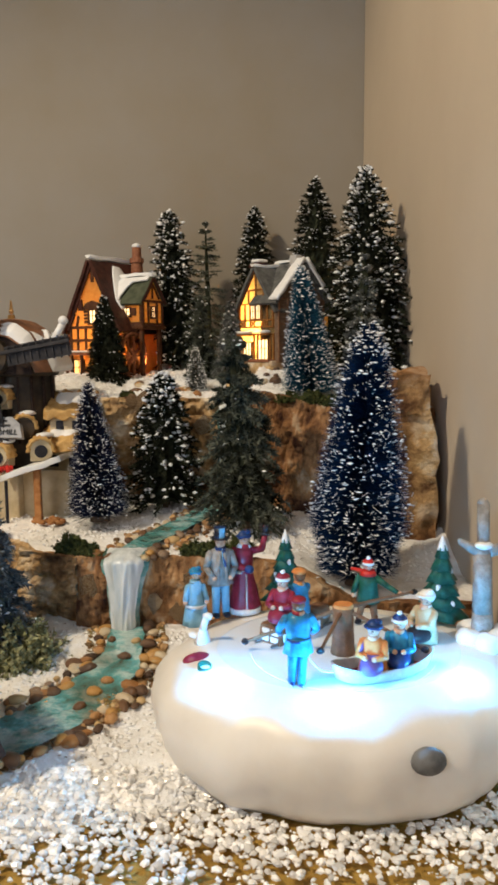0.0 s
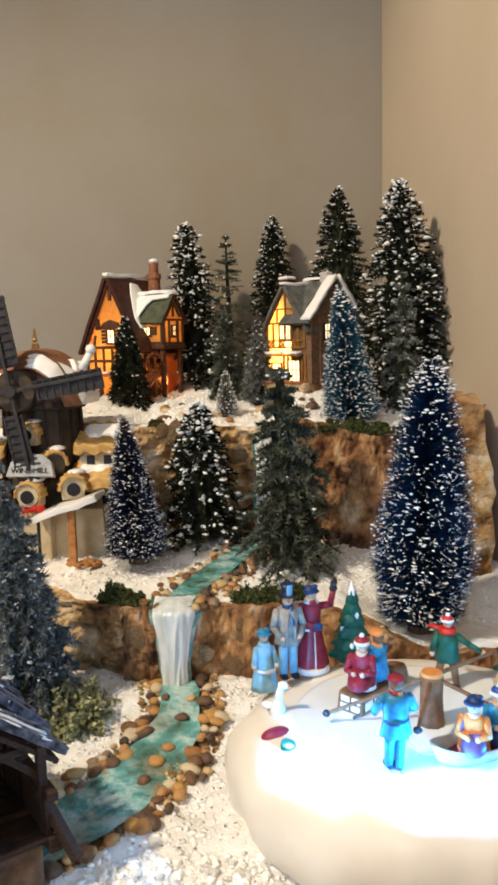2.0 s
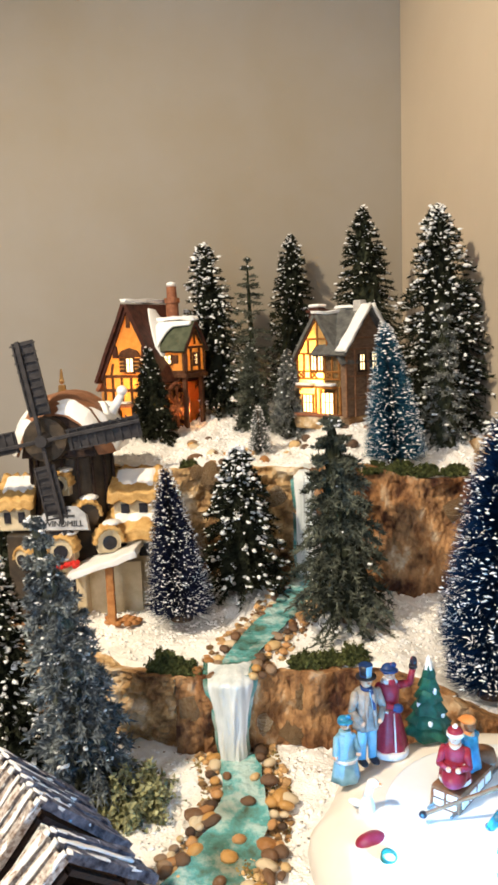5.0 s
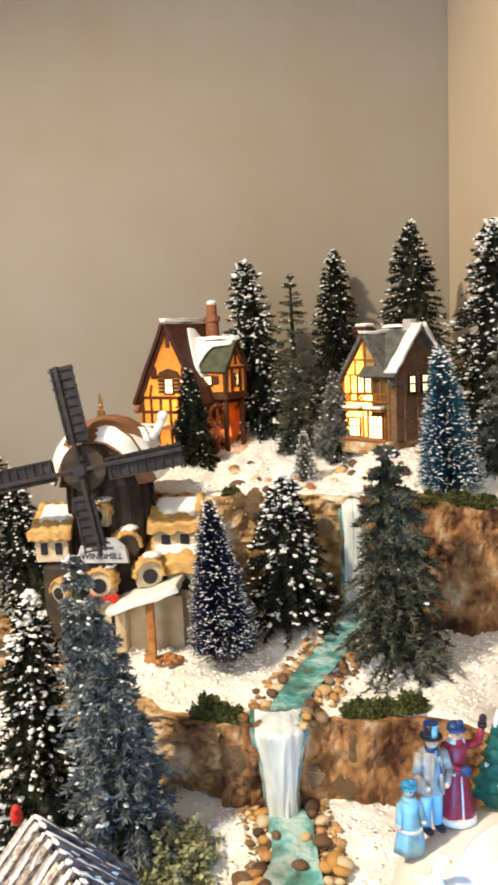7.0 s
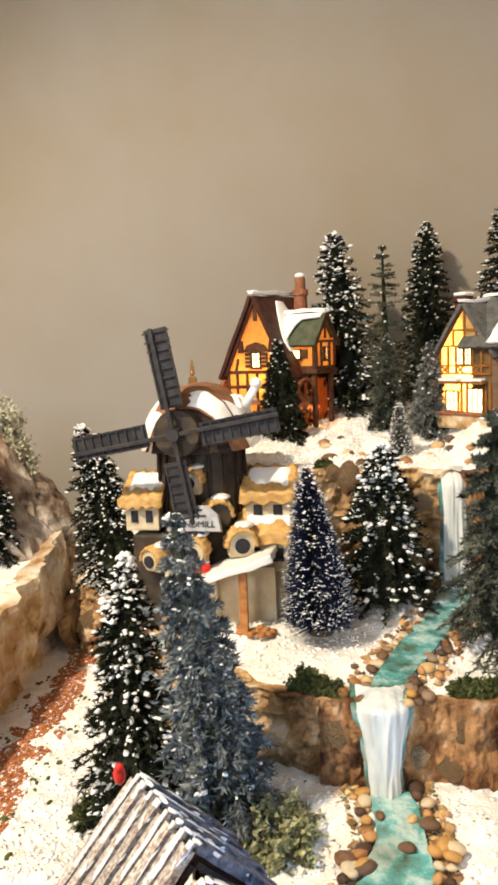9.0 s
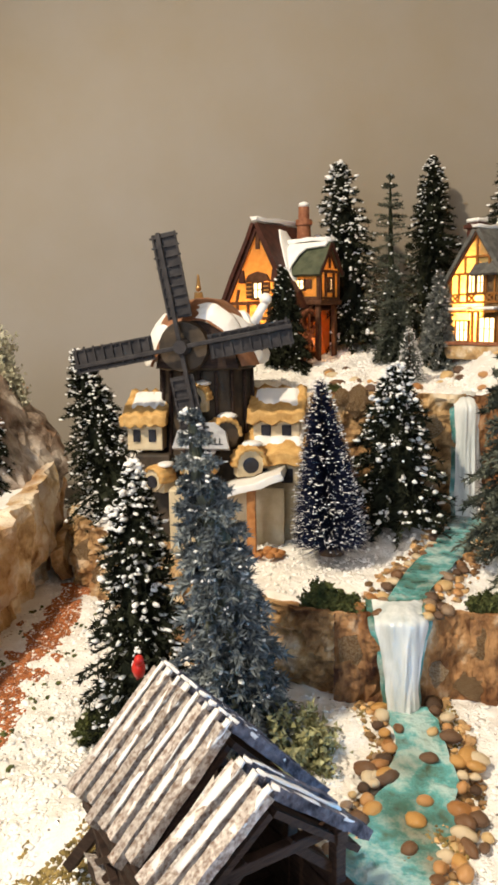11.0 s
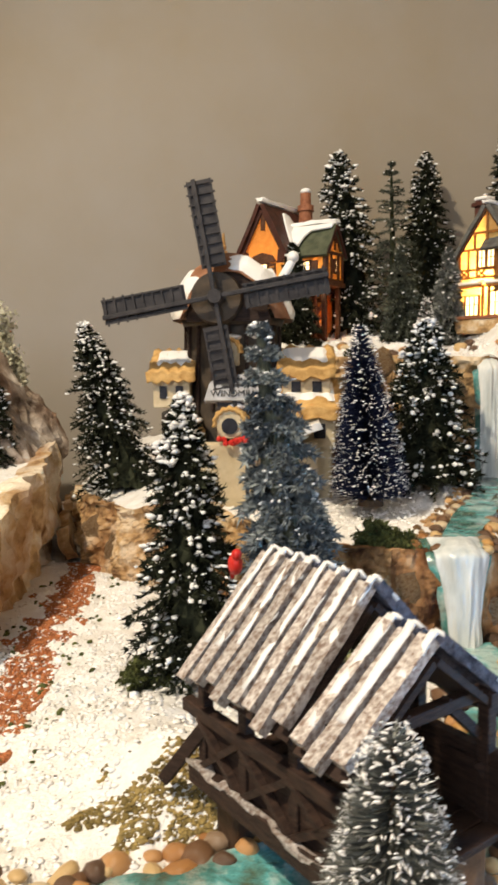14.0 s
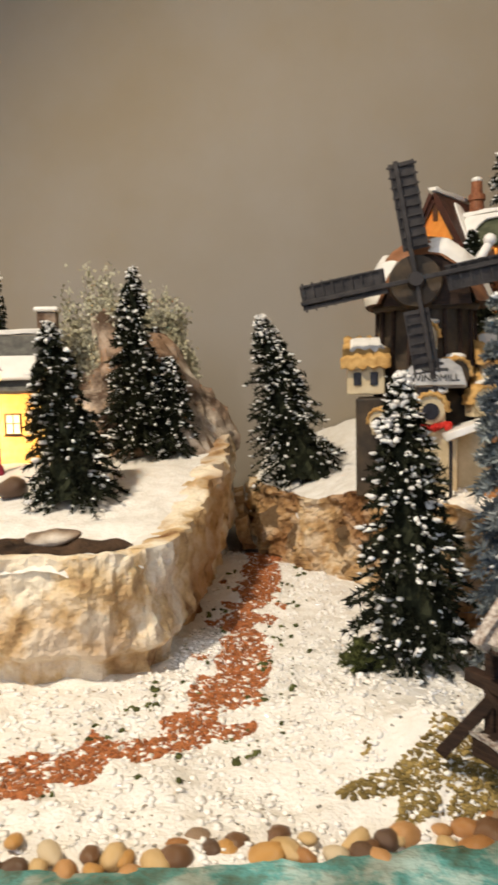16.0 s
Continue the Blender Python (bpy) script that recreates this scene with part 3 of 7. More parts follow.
tagged(crag, "grey and white crumpled rock crag above the bark rock", "rock")

# fallen slab of bark leaning on the rock
bm = bmesh.new()
bmesh.ops.create_cube(bm, size=1)
bmesh.ops.subdivide_edges(bm, edges=bm.edges, cuts=9, use_grid_fill=True)
for v in bm.verts:
    v.co = Vector((v.co.x * 0.012, v.co.y * 0.16, v.co.z * 0.05 * (0.7 + 0.6 * (v.co.y + 0.5))))
rough(bm, 0.006, 45, 3)
slab = part("bark_slab", bm, M_CORK_L, None)
slab.matrix_world = pose(-0.482, 1.14, 0.030, 0, -14, 8)
tagged(slab, "rough slab of pale bark leaning at the rock's foot", "bark")

# upright bark at the side wall
bm = bmesh.new()
bmesh.ops.create_cube(bm, size=1)
bmesh.ops.subdivide_edges(bm, edges=bm.edges, cuts=14, use_grid_fill=True)
for v in bm.verts:
    v.co = Vector((v.co.x * 0.035, v.co.y * 0.12, v.co.z * 0.20))
rough(bm, 0.010, 40, 8)
slab = part("bark_slab", bm, M_CORK_L, None)
slab.matrix_world = pose(0.176, 0.90, 0.165, 0, -4, 0)
tagged(slab, "upright slab of pale bark beside the side wall", "bark")


# ---- water ----
def ribbon(name, pts, widths, z, material, label, n=80, m=10):
    pts = np.array(pts)
    seg = np.r_[0, np.cumsum(np.linalg.norm(np.diff(pts, axis=0), axis=1))]
    s = np.linspace(0, seg[-1], n)
    x, y, w = np.interp(s, seg, pts[:, 0]), np.interp(s, seg, pts[:, 1]), np.interp(s, seg, widths)
    k = np.ones(9) / 9
    pad = lambda a: np.convolve(np.r_[[a[0]] * 4, a, [a[-1]] * 4], k, "valid")
    x, y = pad(x), pad(y)
    tx, ty = np.gradient(x), np.gradient(y)
    tl = np.hypot(tx, ty)
    v = []
    for i in range(n):
        for j in range(m):
            o = (j / (m - 1) - 0.5) * w[i] * (1 + 0.15 * noise.noise(Vector((s[i] * 60, 0, 4))))
            xx, yy = x[i] - ty[i] / tl[i] * o, y[i] + tx[i] / tl[i] * o
            v.append((xx, yy, z(xx, yy) + 0.0012 * noise.noise(Vector((xx * 90, yy * 90, 1)))))
    idx = np.arange(n * m).reshape(n, m)
    f = np.stack((idx[:-1, :-1], idx[:-1, 1:], idx[1:, 1:], idx[1:, :-1]), -1).reshape(-1, 4)
    return tagged(np_part(name, v, f, material, None, "", True), label, "water", kind="structure")


RIVER = [(-0.12, 0.752), (-0.112, 0.70), (-0.118, 0.665), (-0.138, 0.625), (-0.165, 0.585), (-0.21, 0.55), (-0.27, 0.510), (-0.34, 0.486), (-0.45, 0.464), (-0.62, 0.454)]
STREAM = [(-0.028, 0.975), (-0.045, 0.92), (-0.062, 0.885), (-0.088, 0.84), (-0.108, 0.80), (-0.120, 0.765), (-0.121, 0.755)]
ribbon("water_river", RIVER, [0.03, 0.034, 0.045, 0.05, 0.058, 0.065, 0.075, 0.08, 0.08, 0.08], lambda x, y: 0.0135 + 0.018 * step(0.61, 0.745, y), M_WATER, "glossy teal painted river over brown stones")
ribbon("water_stream", STREAM, [0.03, 0.03, 0.032, 0.03, 0.026, 0.03, 0.03], lambda x, y: top1(x, y) + 0.006, M_WATER, "shallow teal stream on the lower ledge")


def waterfall(x, y, z0, z1, w0, w1, label, seed, side=True):
    """A frozen sheet of water: bulging at its lip, narrowing and ragged below."""
    t = thing("waterfall", pose(x, y, z0), label, "waterfall")
    n, m = 26, 40
    for name, material, k, dy in (("ice_sheet", M_FALL, 1.0, 0.0), ("water_backing", M_WATER, 1.22, 0.008)):
        v = []
        for j in range(m):
            u = j / (m - 1)
            w = float(np.interp(u, (0, 0.3, 0.55, 0.8, 1), (w0, w0 * 1.1, w0 + 0.35 * (w1 - w0), w0 + 0.9 * (w1 - w0), w1))) * k
            for i in range(n):
                o = (i / (n - 1) - 0.5) * 2
                bulge = 0.012 * (1 - o * o) * (0.4 + 0.6 * u) + 0.003 * noise.noise(Vector((o * 4, u * 2, seed))) + 0.0006 * noise.noise(Vector((o * 14, u * 3, seed)))
                back = -0.022 * max(0, (u - 0.88) / 0.12) ** 2
                v.append((o * w / 2 * (1 + 0.10 * noise.noise(Vector((u * 5, o, seed)))), dy - bulge - 0.014 * (1 - u) - back * 1.2, u * (z1 - z0) * (1 if k == 1 else 0.97) + 0.003 * (1 - o * o)))
        idx = np.arange(n * m).reshape(m, n)
        f = np.stack((idx[:-1, :-1], idx[:-1, 1:], idx[1:, 1:], idx[1:, :-1]), -1).reshape(-1, 4)
        np_part(name, v, f, material, t, "", True)
    return t


waterfall(-0.122, 0.755, 0.026, 0.099, 0.022, 0.038, "white frozen waterfall over the lower bark cliff", 4.0)
waterfall(-0.028, 0.982, 0.096, 0.232, 0.024, 0.026, "pale thin waterfall down the upper bark cliff", 7.0)

# ---- trees ----
FIRS = "snowy model firs"
DARK = "dark model fir with white snow lumps"
conifer((-0.122, 1.30, 0.262), (-0.136, 1.32, 0.516), 0.072, DARK + " behind the orange house", 11, snow=0.75, n_branch=330, group=FIRS, power=0.62, snow_size=0.0026)
conifer((-0.068, 1.266, 0.258), (-0.073, 1.266, 0.492), 0.056, "thin sparse grey-green model spruce", 12, M_FIR_D, core=0.10, snow=0.06, n_branch=150, per=44, gap=0.0125, width=0.0006, group=FIRS, droop=-0.15)
conifer((0.006, 1.385, 0.268), (0.004, 1.396, 0.534), 0.060, "dark model fir dusted with snow by the back wall", 13, snow=0.4, n_branch=330, group=FIRS, power=0.64, snow_size=0.002)
conifer((0.105, 1.284, 0.262), (0.099, 1.284, 0.557), 0.073, "tall dark model fir dusted with snow behind the yellow house", 14, snow=0.4, n_branch=380, group=FIRS, power=0.64, snow_size=0.002)
conifer((0.155, 1.07, 0.240), (0.150, 1.075, 0.525), 0.083, DARK + " near the side wall", 15, snow=0.7, n_branch=420, per=64, group=FIRS, power=0.64, wall_x=WALL_X - 0.002, snow_size=0.0026)
conifer((0.138, 1.015, 0.236), (0.140, 1.015, 0.412), 0.036, "grey frosted model spruce before the tall fir", 16, M_FIR_G, snow=0.15, n_branch=200, per=26, gap=0.016, group=FIRS)
conifer((0.180, 1.13, 0.246), (0.186, 1.13, 0.43), 0.04, "dark reddish model fir against the side wall", 17, snow=0.15, n_branch=200, group=FIRS, wall_x=WALL_X - 0.002)
conifer((-0.207, 1.15, 0.247), (-0.212, 1.15, 0.366), 0.032, "small dark fir before the orange house", 18, snow=0.18, n_branch=240, snow_size=0.0016, length=0.008, group=FIRS)
conifer((-0.075, 1.187, 0.247), (-0.076, 1.187, 0.368), 0.026, "small grey-green spruce between the houses", 19, M_FIR_D, snow=0.12, n_branch=170, length=0.008, snow_size=0.0016, group=FIRS)
conifer((-0.032, 1.135, 0.240), (-0.031, 1.135, 0.358), 0.026, "small frosted spruce before the yellow house", 20, M_FIR_G, snow=0.25, n_branch=180, length=0.008, snow_size=0.0018, group=FIRS)
brush((-0.073, 1.055, 0.236), (-0.076, 1.06, 0.298), 0.017, "tiny frosted grey bottle brush tree", 21, M_FIR_G, 2500, 0.25, 0.0006, group=FIRS)
brush((0.072, 0.968, 0.238), (0.057, 0.955, 0.390), 0.037, "teal blue bottle brush tree frosted white", 22, M_TEAL, 15000, 0.08, 0.0010, power=0.62, group=FIRS)
conifer((-0.102, 0.935, 0.112), (-0.104, 0.941, 0.263), 0.055, DARK + " beside the stream", 23, snow=0.75, n_branch=330, per=64, group=FIRS, power=0.62, snow_size=0.0025)
brush((-0.167, 0.868, 0.110), (-0.177, 0.87, 0.259), 0.036, "navy blue bottle brush tree frosted white", 24, M_NAVY, 17000, 0.075, 0.0008, power=0.62, group=FIRS)
conifer((-0.006, 0.85, 0.106), (-0.018, 0.85, 0.307), 0.058, "ragged drooping dark spruce before the tall cliff", 25, M_FIR_D, core=0.4, snow=0.04, n_branch=300, per=90, gap=0.018, droop=-0.5, ragged=0.45, width=0.0011, length=0.0085, group=FIRS, power=0.75)
brush((0.097, 0.742, 0.077), (0.107, 0.741, 0.313), 0.055, "large dark blue bottle brush tree frosted white", 26, M_BLUE, 34000, 0.060, 0.0011, power=0.48, group=FIRS, belly=0.2)
conifer((-0.400, 1.10, 0.082), (-0.456, 1.116, 0.274), 0.062, DARK + ", leaning over the bark ledge", 27, snow=0.7, n_branch=330, per=64, group=FIRS, power=0.74)
conifer((-0.311, 0.745, 0.010), (-0.320, 0.781, 0.204), 0.050, DARK + " beside the covered bridge", 28, snow=0.7, n_branch=380, per=64, group=FIRS, power=0.74, snow_size=0.0024)
conifer((-0.228, 0.715, 0.012), (-0.266, 0.712, 0.255), 0.047, "tall leaning spruce in frosted blue-grey", 29, M_FIR_B, core=0.5, core_mat=M_FIR_D, snow=0.25, n_branch=420, per=80, gap=0.015, droop=-0.45, width=0.0013, length=0.0085, snow_size=0.0018, group=FIRS, ragged=0.35)
brush((-0.235, 0.446, -0.002), (-0.231, 0.457, 0.116), 0.036, "small frosted grey-green bottle brush tree before the bridge", 30, M_FIR_G, 19000, 0.13, 0.0007, power=0.6, group=FIRS)
conifer((-0.594, 0.872, 0.098), (-0.619, 0.882, 0.256), 0.047, DARK + " on the bark rock", 31, snow=0.4, n_branch=300, per=64, group=FIRS, power=0.74, snow_size=0.0024)
conifer((-0.592, 1.05, 0.120), (-0.588, 1.05, 0.324), 0.042, "tall dark snowy fir on the bark rock", 32, snow=0.6, n_branch=320, group=FIRS, power=0.74)
conifer((-0.552, 1.065, 0.120), (-0.556, 1.07, 0.228), 0.034, "low snowy fir near the grey crag", 33, snow=0.6, n_branch=240, group=FIRS, power=0.70)
conifer((-0.800, 1.12, 0.130), (-0.794, 1.15, 0.346), 0.04, "dark snowy fir behind the straw cottage", 34, snow=0.4, n_branch=260, group=FIRS)


def frosted_bush(base, size, label, seed, material, n_twig=150, leaf=0.004, n_leaf=26, kind="frosted_bush", category="bush"):
    """Forked twigs that carry clouds of small leaves."""
    rng = np.random.default_rng(seed)
    t = thing(kind, Matrix.Translation(base), label, category)
    d = unit(rng.normal(size=(n_twig, 3)) * np.array((1, 1, 0.8)))
    d[:, 2] = np.abs(d[:, 2])
    reach = rng.uniform(0.45, 1.0, n_twig)
    tip = d * reach[:, None] * np.array(size)
    v, f = spikes(rng, np.zeros((n_twig, 3)), unit(tip), np.linalg.norm(tip, axis=1), 0.0011)
    np_part("twigs", v, f, M_TRUNK, t)["kind"] = "stuff"
    k = rng.uniform(0.55, 1.0, (n_twig, n_leaf, 1))
    p = (tip[:, None] * k + rng.normal(0, 0.05, (n_twig, n_leaf, 3)) * np.array(size)).reshape(-1, 3)
    p[:, 2] = np.abs(p[:, 2])
    v, f = spikes(rng, p, unit(rng.normal(size=p.shape)), leaf * rng.uniform(0.6, 1.2, len(p)), leaf * 0.4)
    np_part("leaves", v, f, material, t)["kind"] = "stuff"
    return t


M_SAGE = mat("pale_sage", (0.36, 0.35, 0.24), (0.62, 0.60, 0.48), 60, 0.85, bump=0.0, island=0.25)
frosted_bush((-0.655, 1.15, 0.13), (0.090, 0.06, 0.235), "pale sage-coloured frosted bush behind the firs", 41, M_SAGE, 420, 0.0055, 90)
frosted_bush((-0.59, 1.19, 0.20), (0.05, 0.04, 0.13), "pale grey frosted bush beside the crag", 42, M_SAGE, 180, 0.0055, 80)
frosted_bush((-0.205, 0.700, 0.008), (0.046, 0.034, 0.050), "yellow-green moss bush at the spruce's foot", 43, M_MOSS_P, 220, 0.0045, 80, "moss_bush")
MOSSY = "low dark moss clumps"
for i, (x, y, z, sx, sy, sz) in enumerate([(-0.178, 0.782, 0.100, 0.018, 0.010, 0.024), (-0.160, 0.776, 0.100, 0.016, 0.010, 0.016), (-0.056, 0.778, 0.100, 0.018, 0.010, 0.015), (-0.034, 0.780, 0.100, 0.018, 0.010, 0.017), (-0.012, 0.782, 0.098, 0.016, 0.012, 0.020), (0.045, 0.948, 0.230, 0.020, 0.012, 0.014), (0.070, 0.938, 0.230, 0.018, 0.012, 0.016), (0.093, 0.932, 0.228, 0.018, 0.012, 0.015), (0.125, 0.930, 0.228, 0.018, 0.012, 0.012), (-0.16, 1.02, 0.232, 0.012, 0.008, 0.010), (-0.345, 0.74, 0.008, 0.022, 0.018, 0.020)]):
    z = top1(x, y) if 0.09 < z < 0.11 else z
    tagged(frosted_bush((x, y, z), (sx, sy, sz), "low dark green moss clump on the ledge", 60 + i, M_MOSS, 110, 0.0030, 46, "moss_clump", "moss"), group=MOSSY)


# ---- houses ----
def slab(bm, a, b, y0, y1, th, m=None):
    """A sloping board from (x, z) a to b, from y0 to y1, of a thickness th upward."""
    (x0, z0), (x1, z1) = a, b
    ln = math.hypot(x1 - x0, z1 - z0)
    nx, nz_ = -(z1 - z0) / ln * th, (x1 - x0) / ln * th
    if nz_ < 0:
        nx, nz_ = -nx, -nz_
    prism(bm, [(x0, z0), (x1, z1), (x1 + nx, z1 + nz_), (x0 + nx, z0 + nz_)], y0, y1, m)


def gable_body(t, w, d, he, hp, material, m=Matrix(), name="wall_body"):
    bm = bmesh.new()
    prism(bm, [(-w / 2, 0), (w / 2, 0), (w / 2, he), (0, hp), (-w / 2, he)], 0, d, m)
    return part(name, bm, material, t)


def gable_roof(t, w, d, he, hp, material, m=Matrix(), over=0.008, th=0.005, snow=True, label=""):
    k = (hp - he) / (w / 2)
    e = w / 2 + over
    bm = bmesh.new()
    for s in (-1, 1):
        slab(bm, (0, hp + 0.0005), (s * e, hp - k * e + 0.0005), -over, d + over, th, m)
    bmesh.ops.subdivide_edges(bm, edges=[x for x in bm.edges if x.calc_length() > 0.03], cuts=4, use_grid_fill=True)
    rough(bm, 0.0016, 60, w * 100)
    roof = part("roof", bm, material, t, label)
    if snow:
        bm = bmesh.new()
        box(bm, (0, d / 2, hp + th + 0.0022), (0.010, d + 2 * over, 0.005), m)
        bmesh.ops.subdivide_edges(bm, edges=bm.edges, cuts=5, use_grid_fill=True)
        rough(bm, 0.003, 120, 3)
        part("ridge_snow", bm, M_WHITE_PAINT, roof, "", True)
    return roof


def window(t, x, z, w, h, y, m=Matrix(), lit=M_WIN_W, bars=1, frame_mat=M_BEAM, arch=False):
    """A lit window in the wall plane at depth y: frame, panes, sill."""
    bm = bmesh.new()
    for sx in (-1, 1):
        box(bm, (x + sx * w / 2, y - 0.0012, z), (0.0018, 0.003, h + 0.0018), m)
    for sz in (-1, 1):
        box(bm, (x, y - 0.0012, z + sz * h / 2), (w + 0.0018, 0.003, 0.0018), m)
    win = part("window", bm, frame_mat, t, "lit window with dark glazing bars")
    part("pane", one_box((x, y - 0.0004, z), (w - 0.0006, 0.0016, h - 0.0006), m), lit, win)
    for i in range(bars):
        part("glazing_bar", one_box((x + (i + 1) * w / (bars + 1) - w / 2, y - 0.0010, z), (0.0010, 0.0026, h), m), frame_mat, win)
    part("glazing_bar", one_box((x, y - 0.0012, z + h * 0.05), (w, 0.0026, 0.0010), m), frame_mat, win)
    part("sill", one_box((x, y - 0.0025, z - h / 2 - 0.0016), (w + 0.004, 0.005, 0.0014), m), frame_mat, win)
    return win


def beam(t, x0, z0, x1, z1, y, m=Matrix(), wd=0.0035, material=M_BEAM):
    ln, a = math.hypot(x1 - x0, z1 - z0), math.degrees(math.atan2(x1 - x0, z1 - z0))
    mm = m @ pose((x0 + x1) / 2, y, (z0 + z1) / 2, 0, a, 0)
    part("timber_beam", one_box((0, 0, 0), (wd, 0.0024, ln), mm, 0.0004), material, t)


def snow_patch(t, pts, m, th=0.004, name="roof_snow"):
    """A lobed sheet of glazed snow over an outline of (x, y) in the plane of m."""
    bm = bmesh.new()
    f = bm.faces.new([bm.verts.new((x, y, 0)) for x, y in pts])
    r = bmesh.ops.extrude_face_region(bm, geom=[f])
    for v in r["geom"]:
        if isinstance(v, bmesh.types.BMVert):
            v.co.z += th
    bmesh.ops.recalc_face_normals(bm, faces=bm.faces)
    bmesh.ops.bevel(bm, geom=list(bm.edges), offset=th * 0.42, segments=3, affect="EDGES", profile=0.5)
    bmesh.ops.transform(bm, matrix=m, verts=bm.verts)
    return part(name, bm, M_WHITE_PAINT, t, "white glazed snow", True)


def chimney(t, x, y, z0, z1, w, material=M_BRICK):
    bm = bmesh.new()
    cone(bm, (x, y, z0), w * 0.62, w * 0.5, (z1 - z0) * 0.72, 14)
    cone(bm, (x, y, z0 + (z1 - z0) * 0.70), w * 0.62, w * 0.62, (z1 - z0) * 0.08, 14)
    cone(bm, (x, y, z0 + (z1 - z0) * 0.76), w * 0.42, w * 0.40, (z1 - z0) * 0.2, 14)
    c = part("chimney", bm, material, t)
    bm = bmesh.new()
    blob(bm, (x, y, z1 - 0.001), (w * 0.42, w * 0.42, w * 0.25), 2)
    part("snow_cap", bm, M_WHITE_PAINT, c, "", True)


# beam brown lightened to orange: the glow through the house painted into it
M_TIMBER = mat("glow_tinted_timber", (0.20, 0.075, 0.015), (0.34, 0.14, 0.03), 150, 0.6)


def orange_house():
    """Steep half-timbered house with a dormered wing over a water wheel."""
    t = thing("half_timbered_house", pose(-0.244, 1.232, 0.247, 0, 0, -33), "lit orange half-timbered porcelain house with snowy brown roof", "house", "lit porcelain houses")
    w, d, he, hp = 0.100, 0.085, 0.088, 0.180
    gable_body(t, w, d, he, hp, M_H1)
    gable_roof(t, w, d, he, hp, M_ROOF, over=0.009, label="steep dark brown roof")
    y = -0.0012
    for k in (-1, 1):
        beam(t, k * (w / 2 + 0.004), he - 0.010, k * 0.002, hp - 0.004, -0.0035, wd=0.0075, material=M_ROOF)
        bm = bmesh.new()
        prism(bm, [(k * 0.030, 0.108), (k * 0.021, 0.108), (k * 0.023, 0.124), (k * 0.030, 0.126)], -0.003, 0.0)
        part("hanging_bracket", bm, M_ROOF, t)
    for z in (0.042, 0.062, 0.082):
        beam(t, -w / 2, z, w / 2, z, y, wd=0.0045)
    for x in (-0.049, -0.034, -0.017, 0.0, 0.017, 0.034, 0.049):
        beam(t, x, 0.042, x, 0.082, y)
    for x in (-0.049, 0.0, 0.049):
        beam(t, x, 0.0, x, 0.042, y)
    for x in (-0.036, 0.036):
        beam(t, x, 0.082, x * 0.88, 0.100, y)
    beam(t, 0.0, 0.150, 0.0, 0.176, y, wd=0.006)
    window(t, 0.0, 0.098, 0.014, 0.020, -0.0006, bars=1, lit=M_WIN_W)
    for k in (-1, 1):
        part("shutter", one_box((k * 0.0135, -0.0016, 0.098), (0.010, 0.0028, 0.020), None, 0.0005), M_BEAM, t)
        for z in (-0.005, 0.0, 0.005):
            part("shutter_gap", one_box((k * 0.0135, -0.0032, 0.098 + z), (0.008, 0.0008, 0.0016)), M_H1, t)
    bm = bmesh.new()
    prism(bm, [(-0.020, 0.109), (0.020, 0.109), (0.014, 0.118), (0, 0.122), (-0.014, 0.118)], -0.004, 0.0)
    part("window_hood", bm, M_BEAM, t)
    # lean-to along the front
    bm = bmesh.new()
    slab(bm, (-0.054, 0.039), (0.054, 0.039), -0.014, 0.0, 0.004)
    part("lean_to_roof", bm, M_BRICK, t)
    snow_patch(t, [(-0.052, -0.013), (-0.02, -0.012), (0.0, -0.014), (0.0, -0.002), (-0.052, -0.002)], pose(0, 0, 0.0435), 0.003, "lean_to_snow")
    for x in (-0.05, -0.018, 0.018, 0.05):
        part("porch_post", one_box((x, -0.011, 0.019), (0.004, 0.004, 0.040), None, 0.0006), M_BEAM, t)
    window(t, -0.033, 0.019, 0.022, 0.026, -0.0006, lit=M_WIN)
    window(t, 0.033, 0.019, 0.022, 0.026, -0.0006, lit=M_WIN)
    # wing to the side, carried on posts
    m = pose(0.078, 0.046, 0.084, 0, 0, 90)
    ww, wd, whe, whp = 0.048, 0.055, 0.036, 0.070
    gable_body(t, ww, wd, whe, whp, M_H1, m, "wing_body")
    gable_roof(t, ww, wd + 0.006, whe, whp, M_ROOF_G, m, 0.005, 0.004, label="olive wing roof with snow")
    window(t, 0.0, 0.020, 0.008, 0.016, -0.0006, m, M_WIN_W)
    for x in (-0.022, -0.010, 0.010, 0.022):
        beam(t, x, 0, x, 0.036, y, m)
    beam(t, -0.024, 0.002, 0.024, 0.002, y, m)
    beam(t, -0.024, 0.036, 0.024, 0.036, y, m)
    for k in (-1, 1):
        beam(t, k * 0.016, 0.040, 0.0, 0.062, y, m, 0.0025)
        beam(t, k * 0.028, 0.032, k * 0.001, 0.071, -0.0045, m, 0.0045, M_ROOF)
    beam(t, 0.0, 0.040, 0.0, 0.062, y, m, 0.0025)
    ms = pose(0.030, 0.022, 0.084)
    window(t, 0.020, 0.020, 0.014, 0.012, -0.0006, ms, M_WIN_W)
    part("shutter", one_box((0.033, -0.0014, 0.020), (0.009, 0.0026, 0.012), ms, 0.0005), M_BEAM, t)
    beam(t, -0.002, 0.002, 0.048, 0.002, y, ms, 0.005)
    beam(t, 0.047, 0.0, 0.047, 0.036, y, ms, 0.004)
    for px, py in ((0.074, 0.026), (0.074, 0.066), (0.052, 0.026)):
        part("wing_post", one_box((px, py, 0.041), (0.006, 0.006, 0.084), None, 0.0008), M_BEAM, t)
